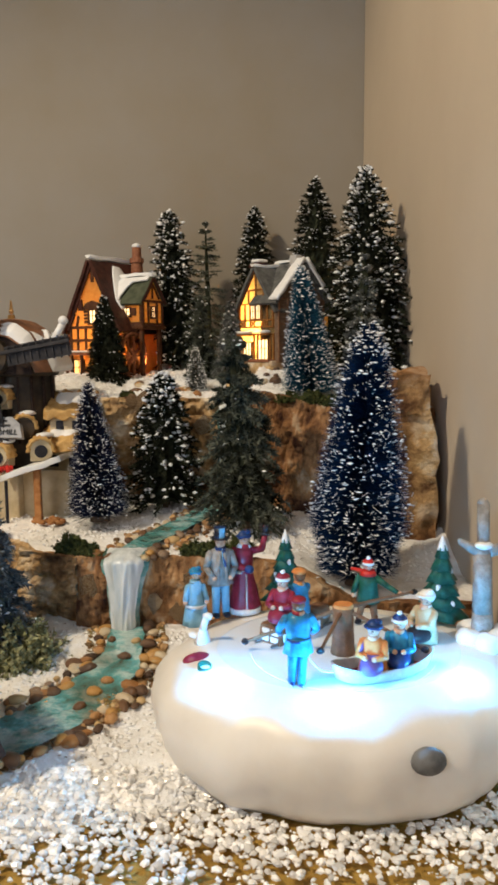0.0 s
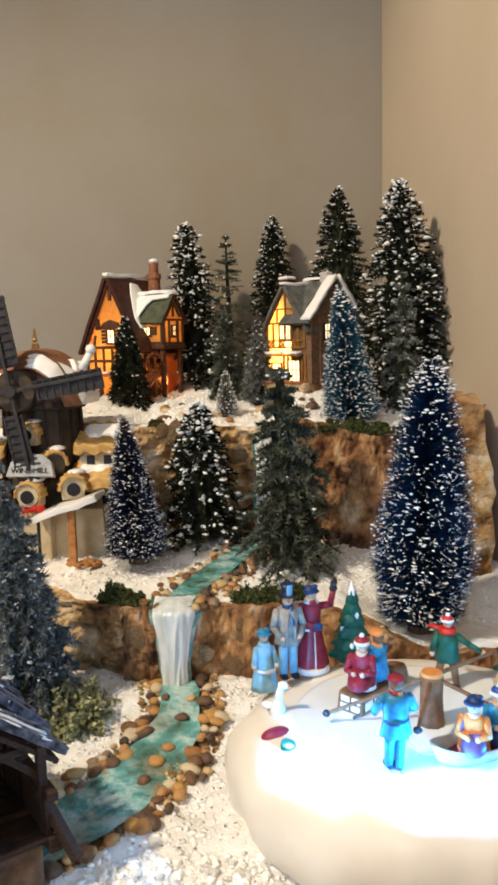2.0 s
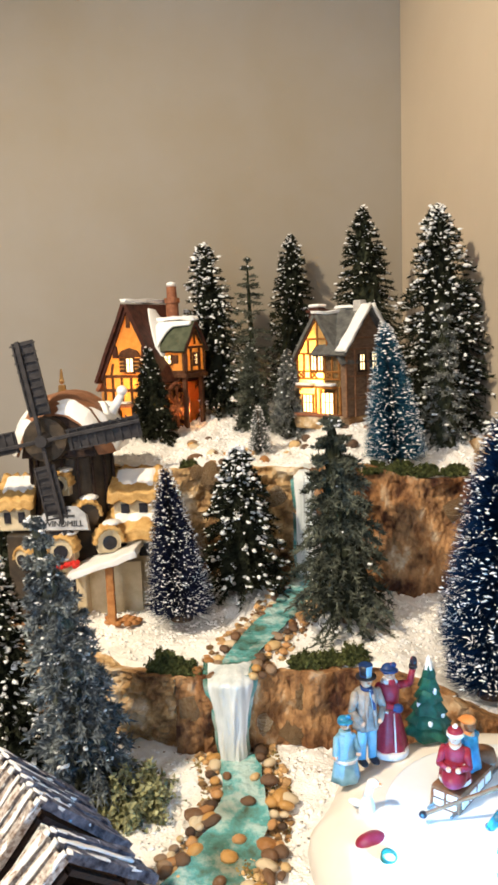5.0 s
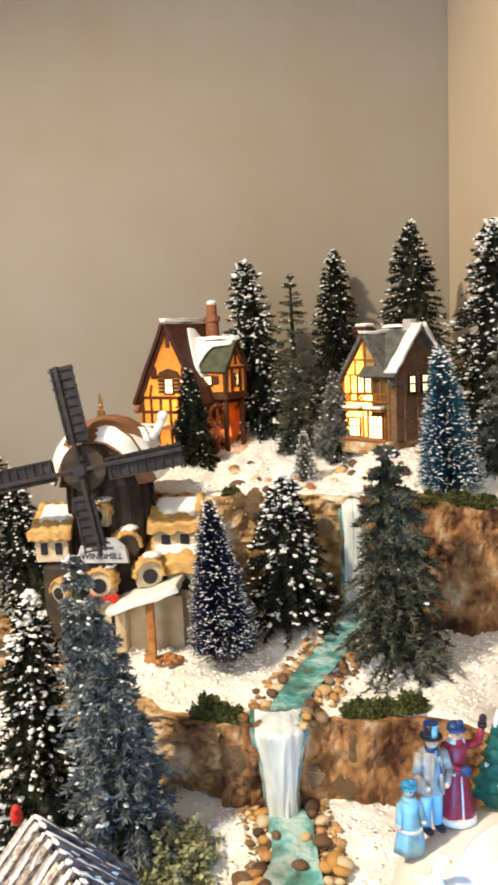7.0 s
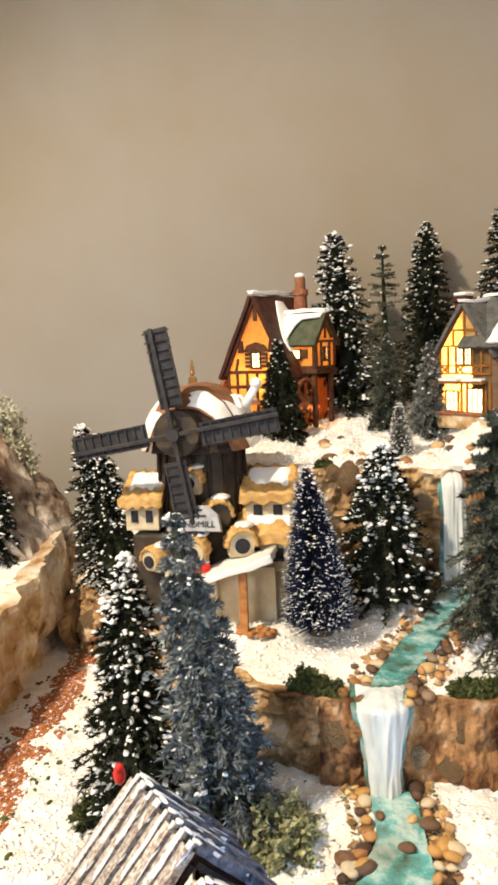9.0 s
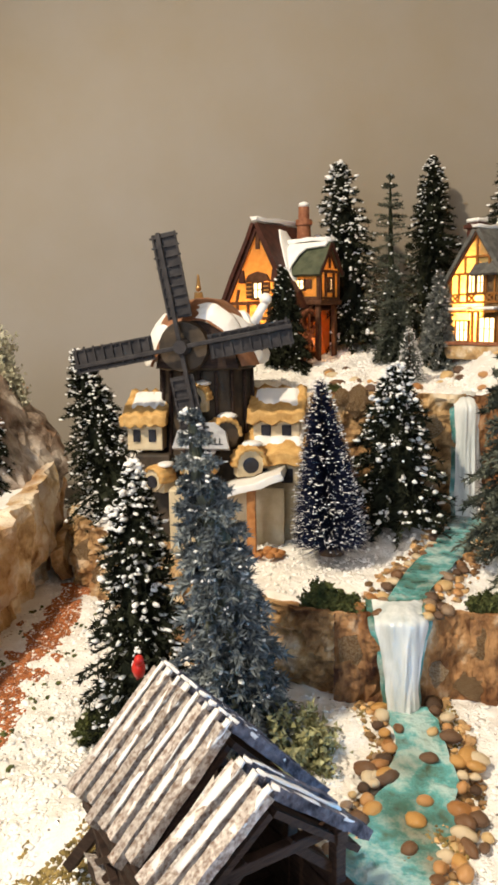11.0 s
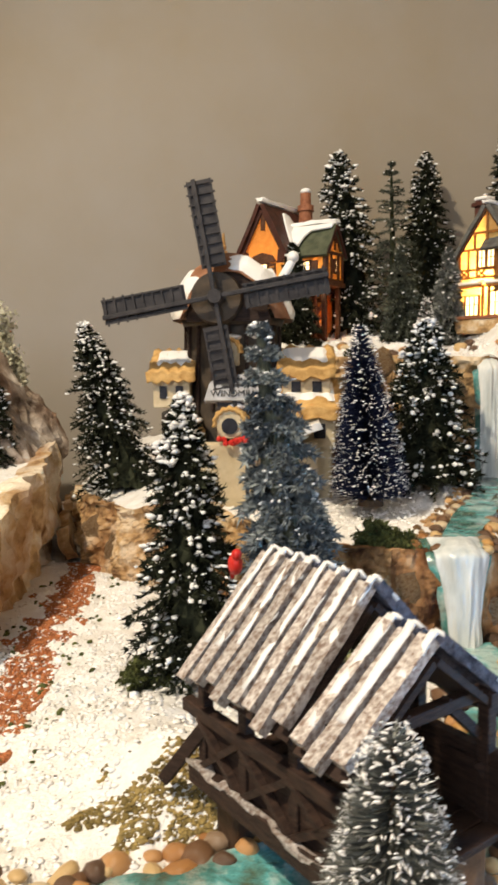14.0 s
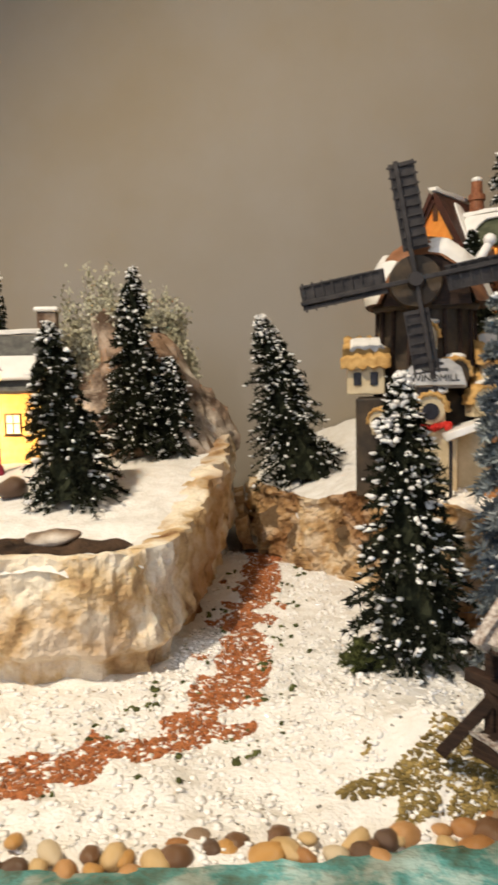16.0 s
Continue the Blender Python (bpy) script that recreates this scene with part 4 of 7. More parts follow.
    part("wing_floor", one_box((0.060, 0.046, 0.081), (0.044, 0.054, 0.006), None, 0.001), M_BEAM, t)
    beam(t, 0.052, 0.060, 0.068, 0.080, 0.024, Matrix(), 0.004)
    # water wheel under the wing
    c = Vector((0.062, 0.014, 0.038))
    bm = bmesh.new()
    n = 22
    for k in (-0.006, 0.006):
        for i in range(n):
            a0, a1 = 2 * math.pi * i / n, 2 * math.pi * (i + 1) / n
            p, q = (c + Vector((k, 0.027 * math.cos(a), 0.034 * math.sin(a))) for a in (a0, a1))
            mm = Matrix.Translation((p + q) / 2) @ (q - p).to_track_quat("Z", "X").to_matrix().to_4x4()
            box(bm, (0, 0, 0), (0.0022, 0.0045, (q - p).length + 0.001), mm)
        for i in range(4):
            box(bm, (0, 0, 0), (0.002, 0.003, 0.058), Matrix.Translation(c + Vector((k, 0, 0))) @ pose(0, 0, 0, 45 * i))
    wheel = part("water_wheel", bm, M_BRICK, t, "dark red-brown water wheel")
    for i in range(16):
        a = 2 * math.pi * i / 16
        part("paddle", one_box((0, 0, 0), (0.013, 0.0015, 0.008), Matrix.Translation(c + Vector((0, 0.025 * math.cos(a), 0.032 * math.sin(a)))) @ pose(0, 0, 0, math.degrees(a) - 90)), M_BEAM, wheel)
    part("inner_wall", one_box((0.054, 0.058, 0.040), (0.006, 0.05, 0.080)), M_H1, t)
    # thick glazed snow from the main roof across the wing
    snow_patch(t, [(0.012, 0.036), (0.030, 0.026), (0.055, 0.016), (0.074, 0.010), (0.090, 0.014), (0.090, 0.030), (0.060, 0.050), (0.030, 0.056), (0.014, 0.050)], pose(0, 0, 0.1865, 0, 61.5, 0), 0.004)
    snow_patch(t, [(-0.006, -0.004), (0.011, -0.003), (0.012, 0.012), (0.017, 0.028), (0.024, 0.037), (0.052, 0.039), (0.054, 0.046), (-0.004, 0.046), (-0.008, 0.020)], pose(0.028, 0.0165, 0.1155, 54.8, 0, 0) @ pose(0, 0, 0.004), 0.004)
    chimney(t, 0.019, 0.080, 0.120, 0.212, 0.018)
    part("dormer", one_box((-0.036, 0.060, 0.125), (0.026, 0.022, 0.026), None, 0.004), M_ROOF, t)
    lean = bmesh.new()
    slab(lean, (-0.050, 0.092), (-0.076, 0.058), 0.012, 0.080, 0.005)
    part("side_roof", lean, M_BRICK, t)
    part("side_wall", one_box((-0.060, 0.045, 0.028), (0.022, 0.060, 0.060)), M_H1, t)
    lamp("house_bulb", "POINT", t.matrix_world @ Vector((0, 0.04, 0.075)), (0, 0, 0), 0.34, (1.0, 0.55, 0.2), 0.006)
    lamp("house_bulb", "POINT", t.matrix_world @ Vector((0.056, 0.046, 0.105)), (0, 0, 0), 0.05, (1.0, 0.55, 0.2), 0.004)
    lamp("porch_bulb", "POINT", t.matrix_world @ Vector((0.070, 0.036, 0.030)), (0, 0, 0), 0.035, (1.0, 0.5, 0.18), 0.003)
    return t


def yellow_house():
    """Corner house: a bright half-timbered gable over a jettied shop front, and a broad brown gable at the side."""
    t = thing("half_timbered_house", pose(0.006, 1.108, 0.276, 0, 0, -51) @ Matrix.Diagonal((0.90, 0.90, 0.76, 1)), "lit yellow half-timbered porcelain house with grey snowy roof", "house", "lit porcelain houses")
    w, d, he, hp = 0.084, 0.11, 0.096, 0.164
    part("plinth", one_box((0, 0.05, -0.010), (w + 0.010, d + 0.012, 0.024), None, 0.004), M_CORK_L, t, "rough brown plinth")
    gable_body(t, w, d, he, hp, M_H2)
    gable_roof(t, w, d, he, hp, M_SLATE, over=0.007, label="grey slate roof with snowy ridge")
    y = -0.0012
    for k in (-1, 1):
        beam(t, k * (w / 2 + 0.005), he - 0.008, k * 0.002, hp - 0.002, -0.0035, wd=0.006, material=M_BEAM)
    for z in (0.062, 0.074, 0.104, 0.128):
        hw = min(w / 2, (hp - z) / (hp - he) * w / 2)
        beam(t, -hw, z, hw, z, y, wd=0.0032, material=M_TIMBER)
    for x in (-0.040, -0.027, -0.014, 0.014, 0.027, 0.040):
        beam(t, x, 0.062, x, 0.104, y, wd=0.0026, material=M_TIMBER)
    for x in (-0.018, 0.0, 0.018):
        beam(t, x, 0.104, x, hp - abs(x) * 1.7 - 0.006, y, wd=0.0026, material=M_TIMBER)
    for x in (-0.033, -0.007, 0.020):
        beam(t, x - 0.006, 0.062, x + 0.006, 0.074, y, wd=0.0020, material=M_TIMBER)
        beam(t, x + 0.006, 0.062, x - 0.006, 0.074, y, wd=0.0020, material=M_TIMBER)
    for x in (-0.0065, 0.0065):
        window(t, x, 0.089, 0.011, 0.026, -0.0006, bars=1, lit=M_WIN_W, frame_mat=M_TIMBER)
    window(t, -0.020, 0.020, 0.020, 0.030, -0.0006, bars=2, lit=M_WIN_W, frame_mat=M_TIMBER)
    window(t, 0.018, 0.022, 0.024, 0.036, -0.0006, bars=2, lit=M_WIN_W, frame_mat=M_TIMBER)
    for x in (-0.041, -0.005, 0.004, 0.034, 0.041):
        beam(t, x, 0.0, x, 0.050, y, wd=0.003, material=M_TIMBER)
    part("door_step", one_box((0, -0.006, 0.002), (w, 0.014, 0.005), None, 0.001), M_BRICK, t)
    for x in (-0.020, 0.019):
        bm = bmesh.new()
        slab(bm, (x - 0.017, 0.047), (x + 0.017, 0.047), -0.012, 0.0, 0.003)
        aw = part("awning", bm, M_TIMBER, t)
        snow_patch(aw, [(-0.016, -0.012), (-0.006, -0.0135), (0.006, -0.012), (0.016, -0.013), (0.015, 0.0), (-0.015, 0.0)], pose(x, 0, 0.0505), 0.005, "awning_snow")
    # wreath under the window
    bm = bmesh.new()
    for i in range(12):
        a = 2 * math.pi * i / 12
        blob(bm, (0.018 + 0.0058 * math.cos(a), -0.004, -0.004 + 0.0068 * math.sin(a)), (0.0022, 0.002, 0.0026), 1)
    part("wreath", bm, M_BEAM, t, "dark round wreath", True)
    # broad brown side wing with its own gable
    m = pose(w / 2 + 0.008, 0.046, 0.0, 0, 0, 90)
    ww, wd, whe, whp = 0.092, 0.040, 0.110, 0.172
    gable_body(t, ww, wd, whe, whp, M_H2B, m, "side_body")
    gable_roof(t, ww, wd + 0.006, whe, whp, M_SLATE, m, 0.008, 0.005, label="grey slate roof with snowy ridge")
    for x in (-0.013, 0.013):
        window(t, x, 0.088, 0.012, 0.026, -0.0006, m, M_WIN_W, 1, M_PLANK)
    for x in (-0.045, -0.027, 0.0, 0.027, 0.045):
        beam(t, x, 0, x, 0.110, y, m, 0.003, M_BROWNP)
    for z in (0.030, 0.066, 0.110, 0.128):
        hw = 0.045 if z <= 0.11 else 0.030
        beam(t, -hw, z, hw, z, y, m, 0.003, M_BROWNP)
    rise = (whp - whe) / (ww / 2)
    for k in (-1, 1):
        bm = bmesh.new()
        slab(bm, (0, whp + 0.008), (k * 0.055, whp - rise * 0.055 + 0.008), -0.011, 0.006, 0.005, m)
        bmesh.ops.subdivide_edges(bm, edges=[e for e in bm.edges if e.calc_length() > 0.012], cuts=8, use_grid_fill=True)
        rough(bm, 0.0022, 110, 5 + k)
        part("verge_snow", bm, M_WHITE_PAINT, t, "white glazed snow along the gable", True)
    part("chimney", one_box((-0.022, 0.024, 0.155), (0.018, 0.018, 0.050), None, 0.002), M_ROOF, t)
    part("chimney_rim", one_box((-0.022, 0.024, 0.174), (0.024, 0.024, 0.006), None, 0.001), M_ROOF, t)
    snow_patch(t, [(-0.010, -0.010), (0.010, -0.010), (0.010, 0.010), (-0.010, 0.010)], pose(-0.022, 0.024, 0.180), 0.006, "chimney_snow")
    part("chimney", one_box((w / 2 - 0.004, 0.046, 0.178), (0.014, 0.014, 0.022), None, 0.002), M_GREYP, t)
    # low shed to the side
    ms = pose(-0.056, 0.015, 0)
    gable_body(t, 0.034, 0.06, 0.030, 0.060, M_H1, ms, "shed_body")
    gable_roof(t, 0.034, 0.06, 0.030, 0.060, M_SLATE, ms, 0.005, 0.003)
    window(t, 0.0, 0.022, 0.012, 0.018, -0.0006, ms, M_WIN)
    lamp("house_bulb", "POINT", t.matrix_world @ Vector((0, 0.035, 0.06)), (0, 0, 0), 1.05, (1.0, 0.58, 0.20), 0.006)
    return t


orange_house()
yellow_house()


def straw_cottage():
    t = thing("straw_cottage", pose(-0.748, 1.015, 0.104, 0, 0, 12), "lit straw-yellow cottage with a snowy grey roof", "house", "lit porcelain houses")
    w, d, he, hp = 0.10, 0.085, 0.100, 0.150
    m = pose(0.05, 0.0, 0, 0, 0, 90)
    gable_body(t, 0.085, 0.10, he, hp, M_H3, m @ pose(0.0425, 0, 0))
    gable_roof(t, 0.085, 0.10, he, hp, M_SLATE, m @ pose(0.0425, 0, 0), 0.010, 0.005)
    for x in (-0.03, 0.0, 0.03):
        window(t, x, 0.055, 0.016, 0.022, -0.0006, lit=M_WIN_W)
    snow_patch(t, [(-0.058, 0.0), (0.058, 0.0), (0.056, 0.034), (-0.056, 0.034)], pose(0, -0.008, 0.098, 48, 0, 0) @ pose(0, 0, 0.006), 0.005)
    part("chimney", one_box((0.062, 0.055, 0.120), (0.022, 0.022, 0.120), None, 0.002), M_GREY_ROCK, t)
    snow_patch(t, [(-0.014, -0.014), (0.014, -0.014), (0.014, 0.014), (-0.014, 0.014)], pose(0.062, 0.055, 0.180), 0.006, "chimney_snow")
    lamp("house_bulb", "POINT", t.matrix_world @ Vector((0, 0.04, 0.05)), (0, 0, 0), 0.9, (1.0, 0.65, 0.28), 0.006)
    return t


straw_cottage()


def street_lantern(x, y, z):
    t = thing("street_lantern", pose(x, y, z), "dark red lantern post with a glowing head", "lamp")
    bm = bmesh.new()
    cone(bm, (0, 0, -0.004), 0.006, 0.004, 0.012, 12)
    cone(bm, (0, 0, 0.006), 0.0025, 0.002, 0.085, 10)
    part("post", bm, M_BURG, t)
    bm = bmesh.new()
    blob(bm, (0, 0, 0.098), (0.006, 0.006, 0.008), 2)
    part("glass_head", bm, M_WIN, t, "glowing amber glass", True)
    bm = bmesh.new()
    cone(bm, (0, 0, 0.104), 0.008, 0.001, 0.008, 8)
    part("cap", bm, M_BURG, t)


street_lantern(-0.706, 0.955, 0.113)


# ---- windmill ----
def letters(name, text, size, m, material, parent, depth=0.0006):
    cu = bpy.data.curves.new(name, "FONT")
    cu.body, cu.size, cu.extrude, cu.align_x, cu.align_y = text, size, depth, "CENTER", "CENTER"
    tmp = bpy.data.objects.new(name, cu)
    me = bpy.data.meshes.new_from_object(tmp)
    bpy.data.objects.remove(tmp)
    me.transform(m)
    me.materials.append(material)
    ob = new(name, me)
    ob.parent = parent
    return ob


def windmill():
    t = thing("windmill", pose(-0.283, 0.972, 0.100, 0, 0, -4), "dark porcelain windmill with thatched dormers and brown snowy cap", "windmill")
    # tower
    bm = bmesh.new()
    prof = [(0.050, 0.0), (0.050, 0.05), (0.045, 0.10), (0.043, 0.165), (0.046, 0.178)]
    seg = 40
    rings = [[bm.verts.new((r * math.cos(a), r * math.sin(a), z)) for a in (2 * math.pi * i / seg for i in range(seg))] for r, z in prof]
    for a, b in zip(rings, rings[1:]):
        for i in range(seg):
            bm.faces.new((a[i], a[(i + 1) % seg], b[(i + 1) % seg], b[i]))
    bm.faces.new(rings[-1])
    bmesh.ops.subdivide_edges(bm, edges=bm.edges, cuts=1, use_grid_fill=True)
    rough(bm, 0.002, 70, 2)
    part("tower", bm, M_MILL, t, "", True)
    for i in range(9):
        a = radians(-170 + i * 20)
        p, q = Vector((0.0475 * math.cos(a), 0.0475 * math.sin(a), 0.085)), Vector((0.0450 * math.cos(a), 0.0450 * math.sin(a), 0.170))
        mm = Matrix.Translation((p + q) / 2) @ (q - p).to_track_quat("Z", "X").to_matrix().to_4x4()
        part("tower_batten", one_box((0, 0, 0), (0.003, 0.003, (q - p).length), mm, 0.0006), M_PLANK, t)
    # bell-shaped cap with flared eaves, ridge from front to back
    bell = [(-78, 0.0550, 0.168), (-66, 0.0500, 0.182), (-50, 0.0445, 0.197), (-32, 0.0340, 0.2150), (-14, 0.0170, 0.2275), (0, 0.0, 0.231), (14, 0.0170, 0.2275), (32, 0.0340, 0.2150), (50, 0.0445, 0.197), (66, 0.0520, 0.182), (78, 0.0580, 0.168)]
    angs = [b[0] for b in bell]

    def cap_at(a, v, lift=0.0):
        r = float(np.interp(a, angs, [b[1] for b in bell])) + lift
        z = float(np.interp(a, angs, [b[2] for b in bell])) + lift
        end = math.sqrt(max(0.0, 1 - abs(v) ** 3.2))
        return Vector((math.copysign(r, a) * (0.62 + 0.38 * end), 0.058 * v, 0.168 + (z - 0.168) * (0.55 + 0.45 * end)))

    def cap_sheet(name, a0, a1, v0, v1, material, parent, lift, label, lobes=0.0):
        bm = bmesh.new()
        n, k = 34, 30
        grid = []
        for i in range(n):
            for j in range(k):
                u, v = i / (n - 1), j / (k - 1)
                wave = lobes * abs(math.sin(math.pi * 2.5 * u))
                lo = a0 + (wave if a0 > -75 else 0)
                hi = a1 - (wave if a1 < 75 else 0)
                edge = min(u, 1 - u, v, 1 - v)
                grid.append(bm.verts.new(cap_at(lo + (hi - lo) * v, v0 + (v1 - v0) * u, lift * step(-0.02, 0.10, edge) if lift else 0.0)))
        for i in range(n - 1):
            for j in range(k - 1):
                bm.faces.new((grid[i * k + j], grid[i * k + j + 1], grid[(i + 1) * k + j + 1], grid[(i + 1) * k + j]))
        bmesh.ops.recalc_face_normals(bm, faces=bm.faces)
        if not lift:
            rough(bm, 0.001, 120, 3)
        return part(name, bm, material, parent, label, True)

    cap = cap_sheet("cap", -78, 78, -0.98, 0.98, M_CAP, t, 0.0, "brown scalloped cap with flared eaves")
    cap_sheet("cap_snow", -78, -30, -0.94, 0.90, M_WHITE_PAINT, cap, 0.0036, "white glazed snow patch", 10)
    cap_sheet("cap_snow", 28, 78, -0.62, 0.94, M_WHITE_PAINT, cap, 0.0036, "white glazed snow patch", 14)
    cap_sheet("cap_snow", 0, 52, -0.97, -0.76, M_WHITE_PAINT, cap, 0.0034, "white glazed snow patch", 3)
    bm = bmesh.new()
    prism(bm, [(-0.038, 0.166), (0.038, 0.166), (0.034, 0.186), (0.024, 0.202), (0, 0.210), (-0.024, 0.202), (-0.034, 0.186)], -0.054, -0.048)
    part("cap_front", bm, M_PLANK, t, "dark boarded front of the cap")
    bm = bmesh.new()
    cone(bm, (0, 0, 0.163), 0.047, 0.050, 0.006, 40)
    part("brim", bm, M_MILL, t, "", True)
    bm = bmesh.new()
    cone(bm, (-0.009, 0.01, 0.226), 0.0050, 0.0040, 0.010, 12)
    blob(bm, (-0.009, 0.01, 0.240), (0.0030, 0.0030, 0.0034), 2)
    cone(bm, (-0.009, 0.01, 0.242), 0.0022, 0.0010, 0.011, 12)
    part("finial", bm, M_BRASS, t, "small brass finial")
    bm = bmesh.new()
    cone(bm, (0, 0, 0), 0.005, 0.004, 0.022, 10, pose(0.046, 0.0, 0.205, 0, 30, 0))
    blob(bm, (0.058, 0, 0.228), (0.006, 0.006, 0.006), 2)
    part("tail_pipe", bm, M_WHITE_PAINT, t, "", True)
    # sail hub and sails
    hub = pose(-0.010, -0.064, 0.186)
    bm = bmesh.new()
    cone(bm, (0, 0, -0.014), 0.024, 0.022, 0.014, 24, hub @ pose(0, 0, 0, 90))
    part("hub_plate", bm, M_MILL, t, "round dark plate behind the sails")
    bm = bmesh.new()
    cone(bm, (0, 0, 0.0), 0.008, 0.006, 0.014, 16, hub @ pose(0, 0, 0, 90))
    hb = part("hub", bm, M_SAIL, t)
    for a in (-10, 80, 170, 260):
        m = hub @ pose(0, -0.010, 0) @ pose(0, 0, 0, 0, a, 0)
        bm = bmesh.new()
        box(bm, (0, 0, 0.050), (0.004, 0.003, 0.100), m, 0.0006)
        for i in range(9):
            box(bm, (0.0045, 0.0012, 0.028 + i * 0.0085), (0.020 + i * 0.0007, 0.0014, 0.0016), m)
        for x in (-0.0055, 0.0000, 0.0145):
            box(bm, (x, 0.0014, 0.062), (0.0016, 0.0014, 0.074), m)
        sail = part("sail", bm, M_SAIL, t, "dark grey lattice sail")
        part("sail_cloth", one_box((0.0046, 0.0030, 0.062), (0.0215, 0.0012, 0.074), m), M_SAIL, sail)

    def dormer(x, y, z, w, h, ang, lit, thatch=M_THATCH):
        m = pose(x, y, z, 0, 0, ang)
        bm = bmesh.new()
        cone(bm, (0, 0, 0), w * 0.5, w * 0.5, 0.020, 20, m @ pose(0, 0.008, h * 0.5, 90))
        box(bm, (0, 0.0, h * 0.25), (w, 0.016, h * 0.5), m, 0.001)
        d = part("dormer", bm, M_CREAM if lit is None else M_MILL, t)
        bm = bmesh.new()
        n = 26
        rim = []
        for i in range(n):
            a = math.pi * (i / (n - 1)) * 1.1 - 0.05 * math.pi
            row = []
            for j in range(8):
                b = 2 * math.pi * j / 8
                rr = w * (0.56 + 0.13 * math.cos(b)) * (1 + 0.06 * math.sin(i * 2.1))
                row.append(bm.verts.new(m @ Vector((math.cos(a) * rr, -0.003 + 0.012 * math.sin(b), h * 0.5 + math.sin(a) * rr))))
            rim.append(row)
        for lo, hi in zip(rim, rim[1:]):
            for j in range(8):
                bm.faces.new((lo[j], lo[(j + 1) % 8], hi[(j + 1) % 8], hi[j]))
        bm.faces.new(rim[0])
        bm.faces.new(rim[-1][::-1])
        bmesh.ops.recalc_face_normals(bm, faces=bm.faces)
        part("thatch_hood", bm, thatch, d, "straw-yellow thatched hood", True)
        bm = bmesh.new()
        blob(bm, m @ Vector((w * 0.2, 0.002, h * 0.5 + w * 0.66)), (w * 0.42, 0.012, w * 0.13), 2, 0.001, 90)
        part("snow", bm, M_WHITE_PAINT, d, "", True)
        if lit:
            win = part("pane", one_box((0, -0.0092, h * 0.42), (w * 0.62, 0.002, h * 0.62), m), lit, d)
            for k in (-1, 0, 1):
                box_m = m
                part("bar", one_box((k * w * 0.16, -0.0106, h * 0.42), (0.0012, 0.0014, h * 0.62), box_m), M_MILL, d)
            for k in (-0.5, 0.5):
                part("bar", one_box((0, -0.0108, h * 0.42 + k * h * 0.22), (w * 0.62, 0.0014, 0.0012), m), M_MILL, d)
        else:
            bm = bmesh.new()
            cone(bm, (0, 0, 0), w * 0.30, w * 0.30, 0.004, 20, m @ pose(0, -0.0098, h * 0.45, 90))
            part("round_door", bm, M_BLACKP, d)

    dormer(0.021, -0.044, 0.092, 0.024, 0.026, 26, M_WIN)
    dormer(-0.001, -0.047, 0.126, 0.020, 0.026, -2, None)
    dormer(0.003, -0.066, 0.062, 0.024, 0.026, -4, None)
    dormer(0.046, -0.058, 0.068, 0.024, 0.026, 20, None)
    dormer(-0.036, -0.056, 0.052, 0.020, 0.024, -30, None)
    # sign
    m = pose(0.006, -0.070, 0.104, -22, 0, -2)
    bm = bmesh.new()
    prism(bm, [(-0.026, -0.010), (0.026, -0.010), (0.022, 0.006), (0.012, 0.014), (-0.012, 0.014), (-0.022, 0.006)], -0.004, 0.004, m)
    sign = part("sign", bm, M_SIGN, t, "grey painted sign board")
    letters("sign_letters", "WINDMILL", 0.0085, m @ pose(0, -0.0046, -0.004, 90), M_INK, sign)
    for z, wd in ((0.004, 0.022), (0.0095, 0.014)):
        part("sign_mark", one_box((0, -0.0045, z), (wd, 0.001, 0.0022), m), M_INK, sign)
    # side buildings
    def annex(x, y, z, w, d, h, name):
        a = part(name, one_box((x, y, z + h / 2), (w, d, h), None, 0.0012), M_CREAM, t)
        bm = bmesh.new()
        slab(bm, (x - w / 2 - 0.005, z + h), (x + w / 2 + 0.005, z + h), y - d / 2 - 0.006, y + d / 2, 0.010)
        bmesh.ops.subdivide_edges(bm, edges=bm.edges, cuts=8, use_grid_fill=True)
        for v in bm.verts:
            v.co.z += 0.45 * (v.co.y - (y - d / 2)) + 0.0018 * math.sin((v.co.x - x) * 700)
        rough(bm, 0.002, 90, x * 50)
        part("tile_roof", bm, M_THATCH, a, "straw-yellow tiled roof", True)
        bm = bmesh.new()
        bmesh.ops.create_grid(bm, x_segments=26, y_segments=14, size=0.5)
        for v in bm.verts:
            u, q = v.co.x, v.co.y
            edge = min(0.5 - abs(u), 0.5 - abs(q))
            v.co = Vector((x + w * u * 0.98, y + d * (0.05 + 0.72 * q + 0.10 * q * math.sin(u * 17)), z + h + 0.010 + 0.45 * (d * (0.55 + 0.72 * q)) + 0.0035 * step(-0.01, 0.14, edge) - 0.0012))
        part("roof_snow", bm, M_WHITE_PAINT, a, "", True)
        for k in (-0.22, 0.22):
            part("window", one_box((x + k * w, y - d / 2 - 0.0005, z + h * 0.55), (w * 0.2, 0.002, h * 0.45), None, 0.0004), M_BLACKP, a)

    annex(-0.054, -0.024, 0.088, 0.034, 0.040, 0.026, "left_bay")
    annex(0.070, -0.012, 0.094, 0.044, 0.040, 0.022, "upper_annex")
    annex(0.070, -0.026, 0.050, 0.052, 0.050, 0.030, "lower_annex")
    part("annex_base", one_box((0.068, -0.02, 0.024), (0.05, 0.05, 0.054), None, 0.002), M_CREAM, t)
    part("left_base", one_box((-0.046, -0.028, 0.040), (0.034, 0.044, 0.090), None, 0.002), M_MILL, t)
    # shed with a snowy roof on posts
    bm = bmesh.new()
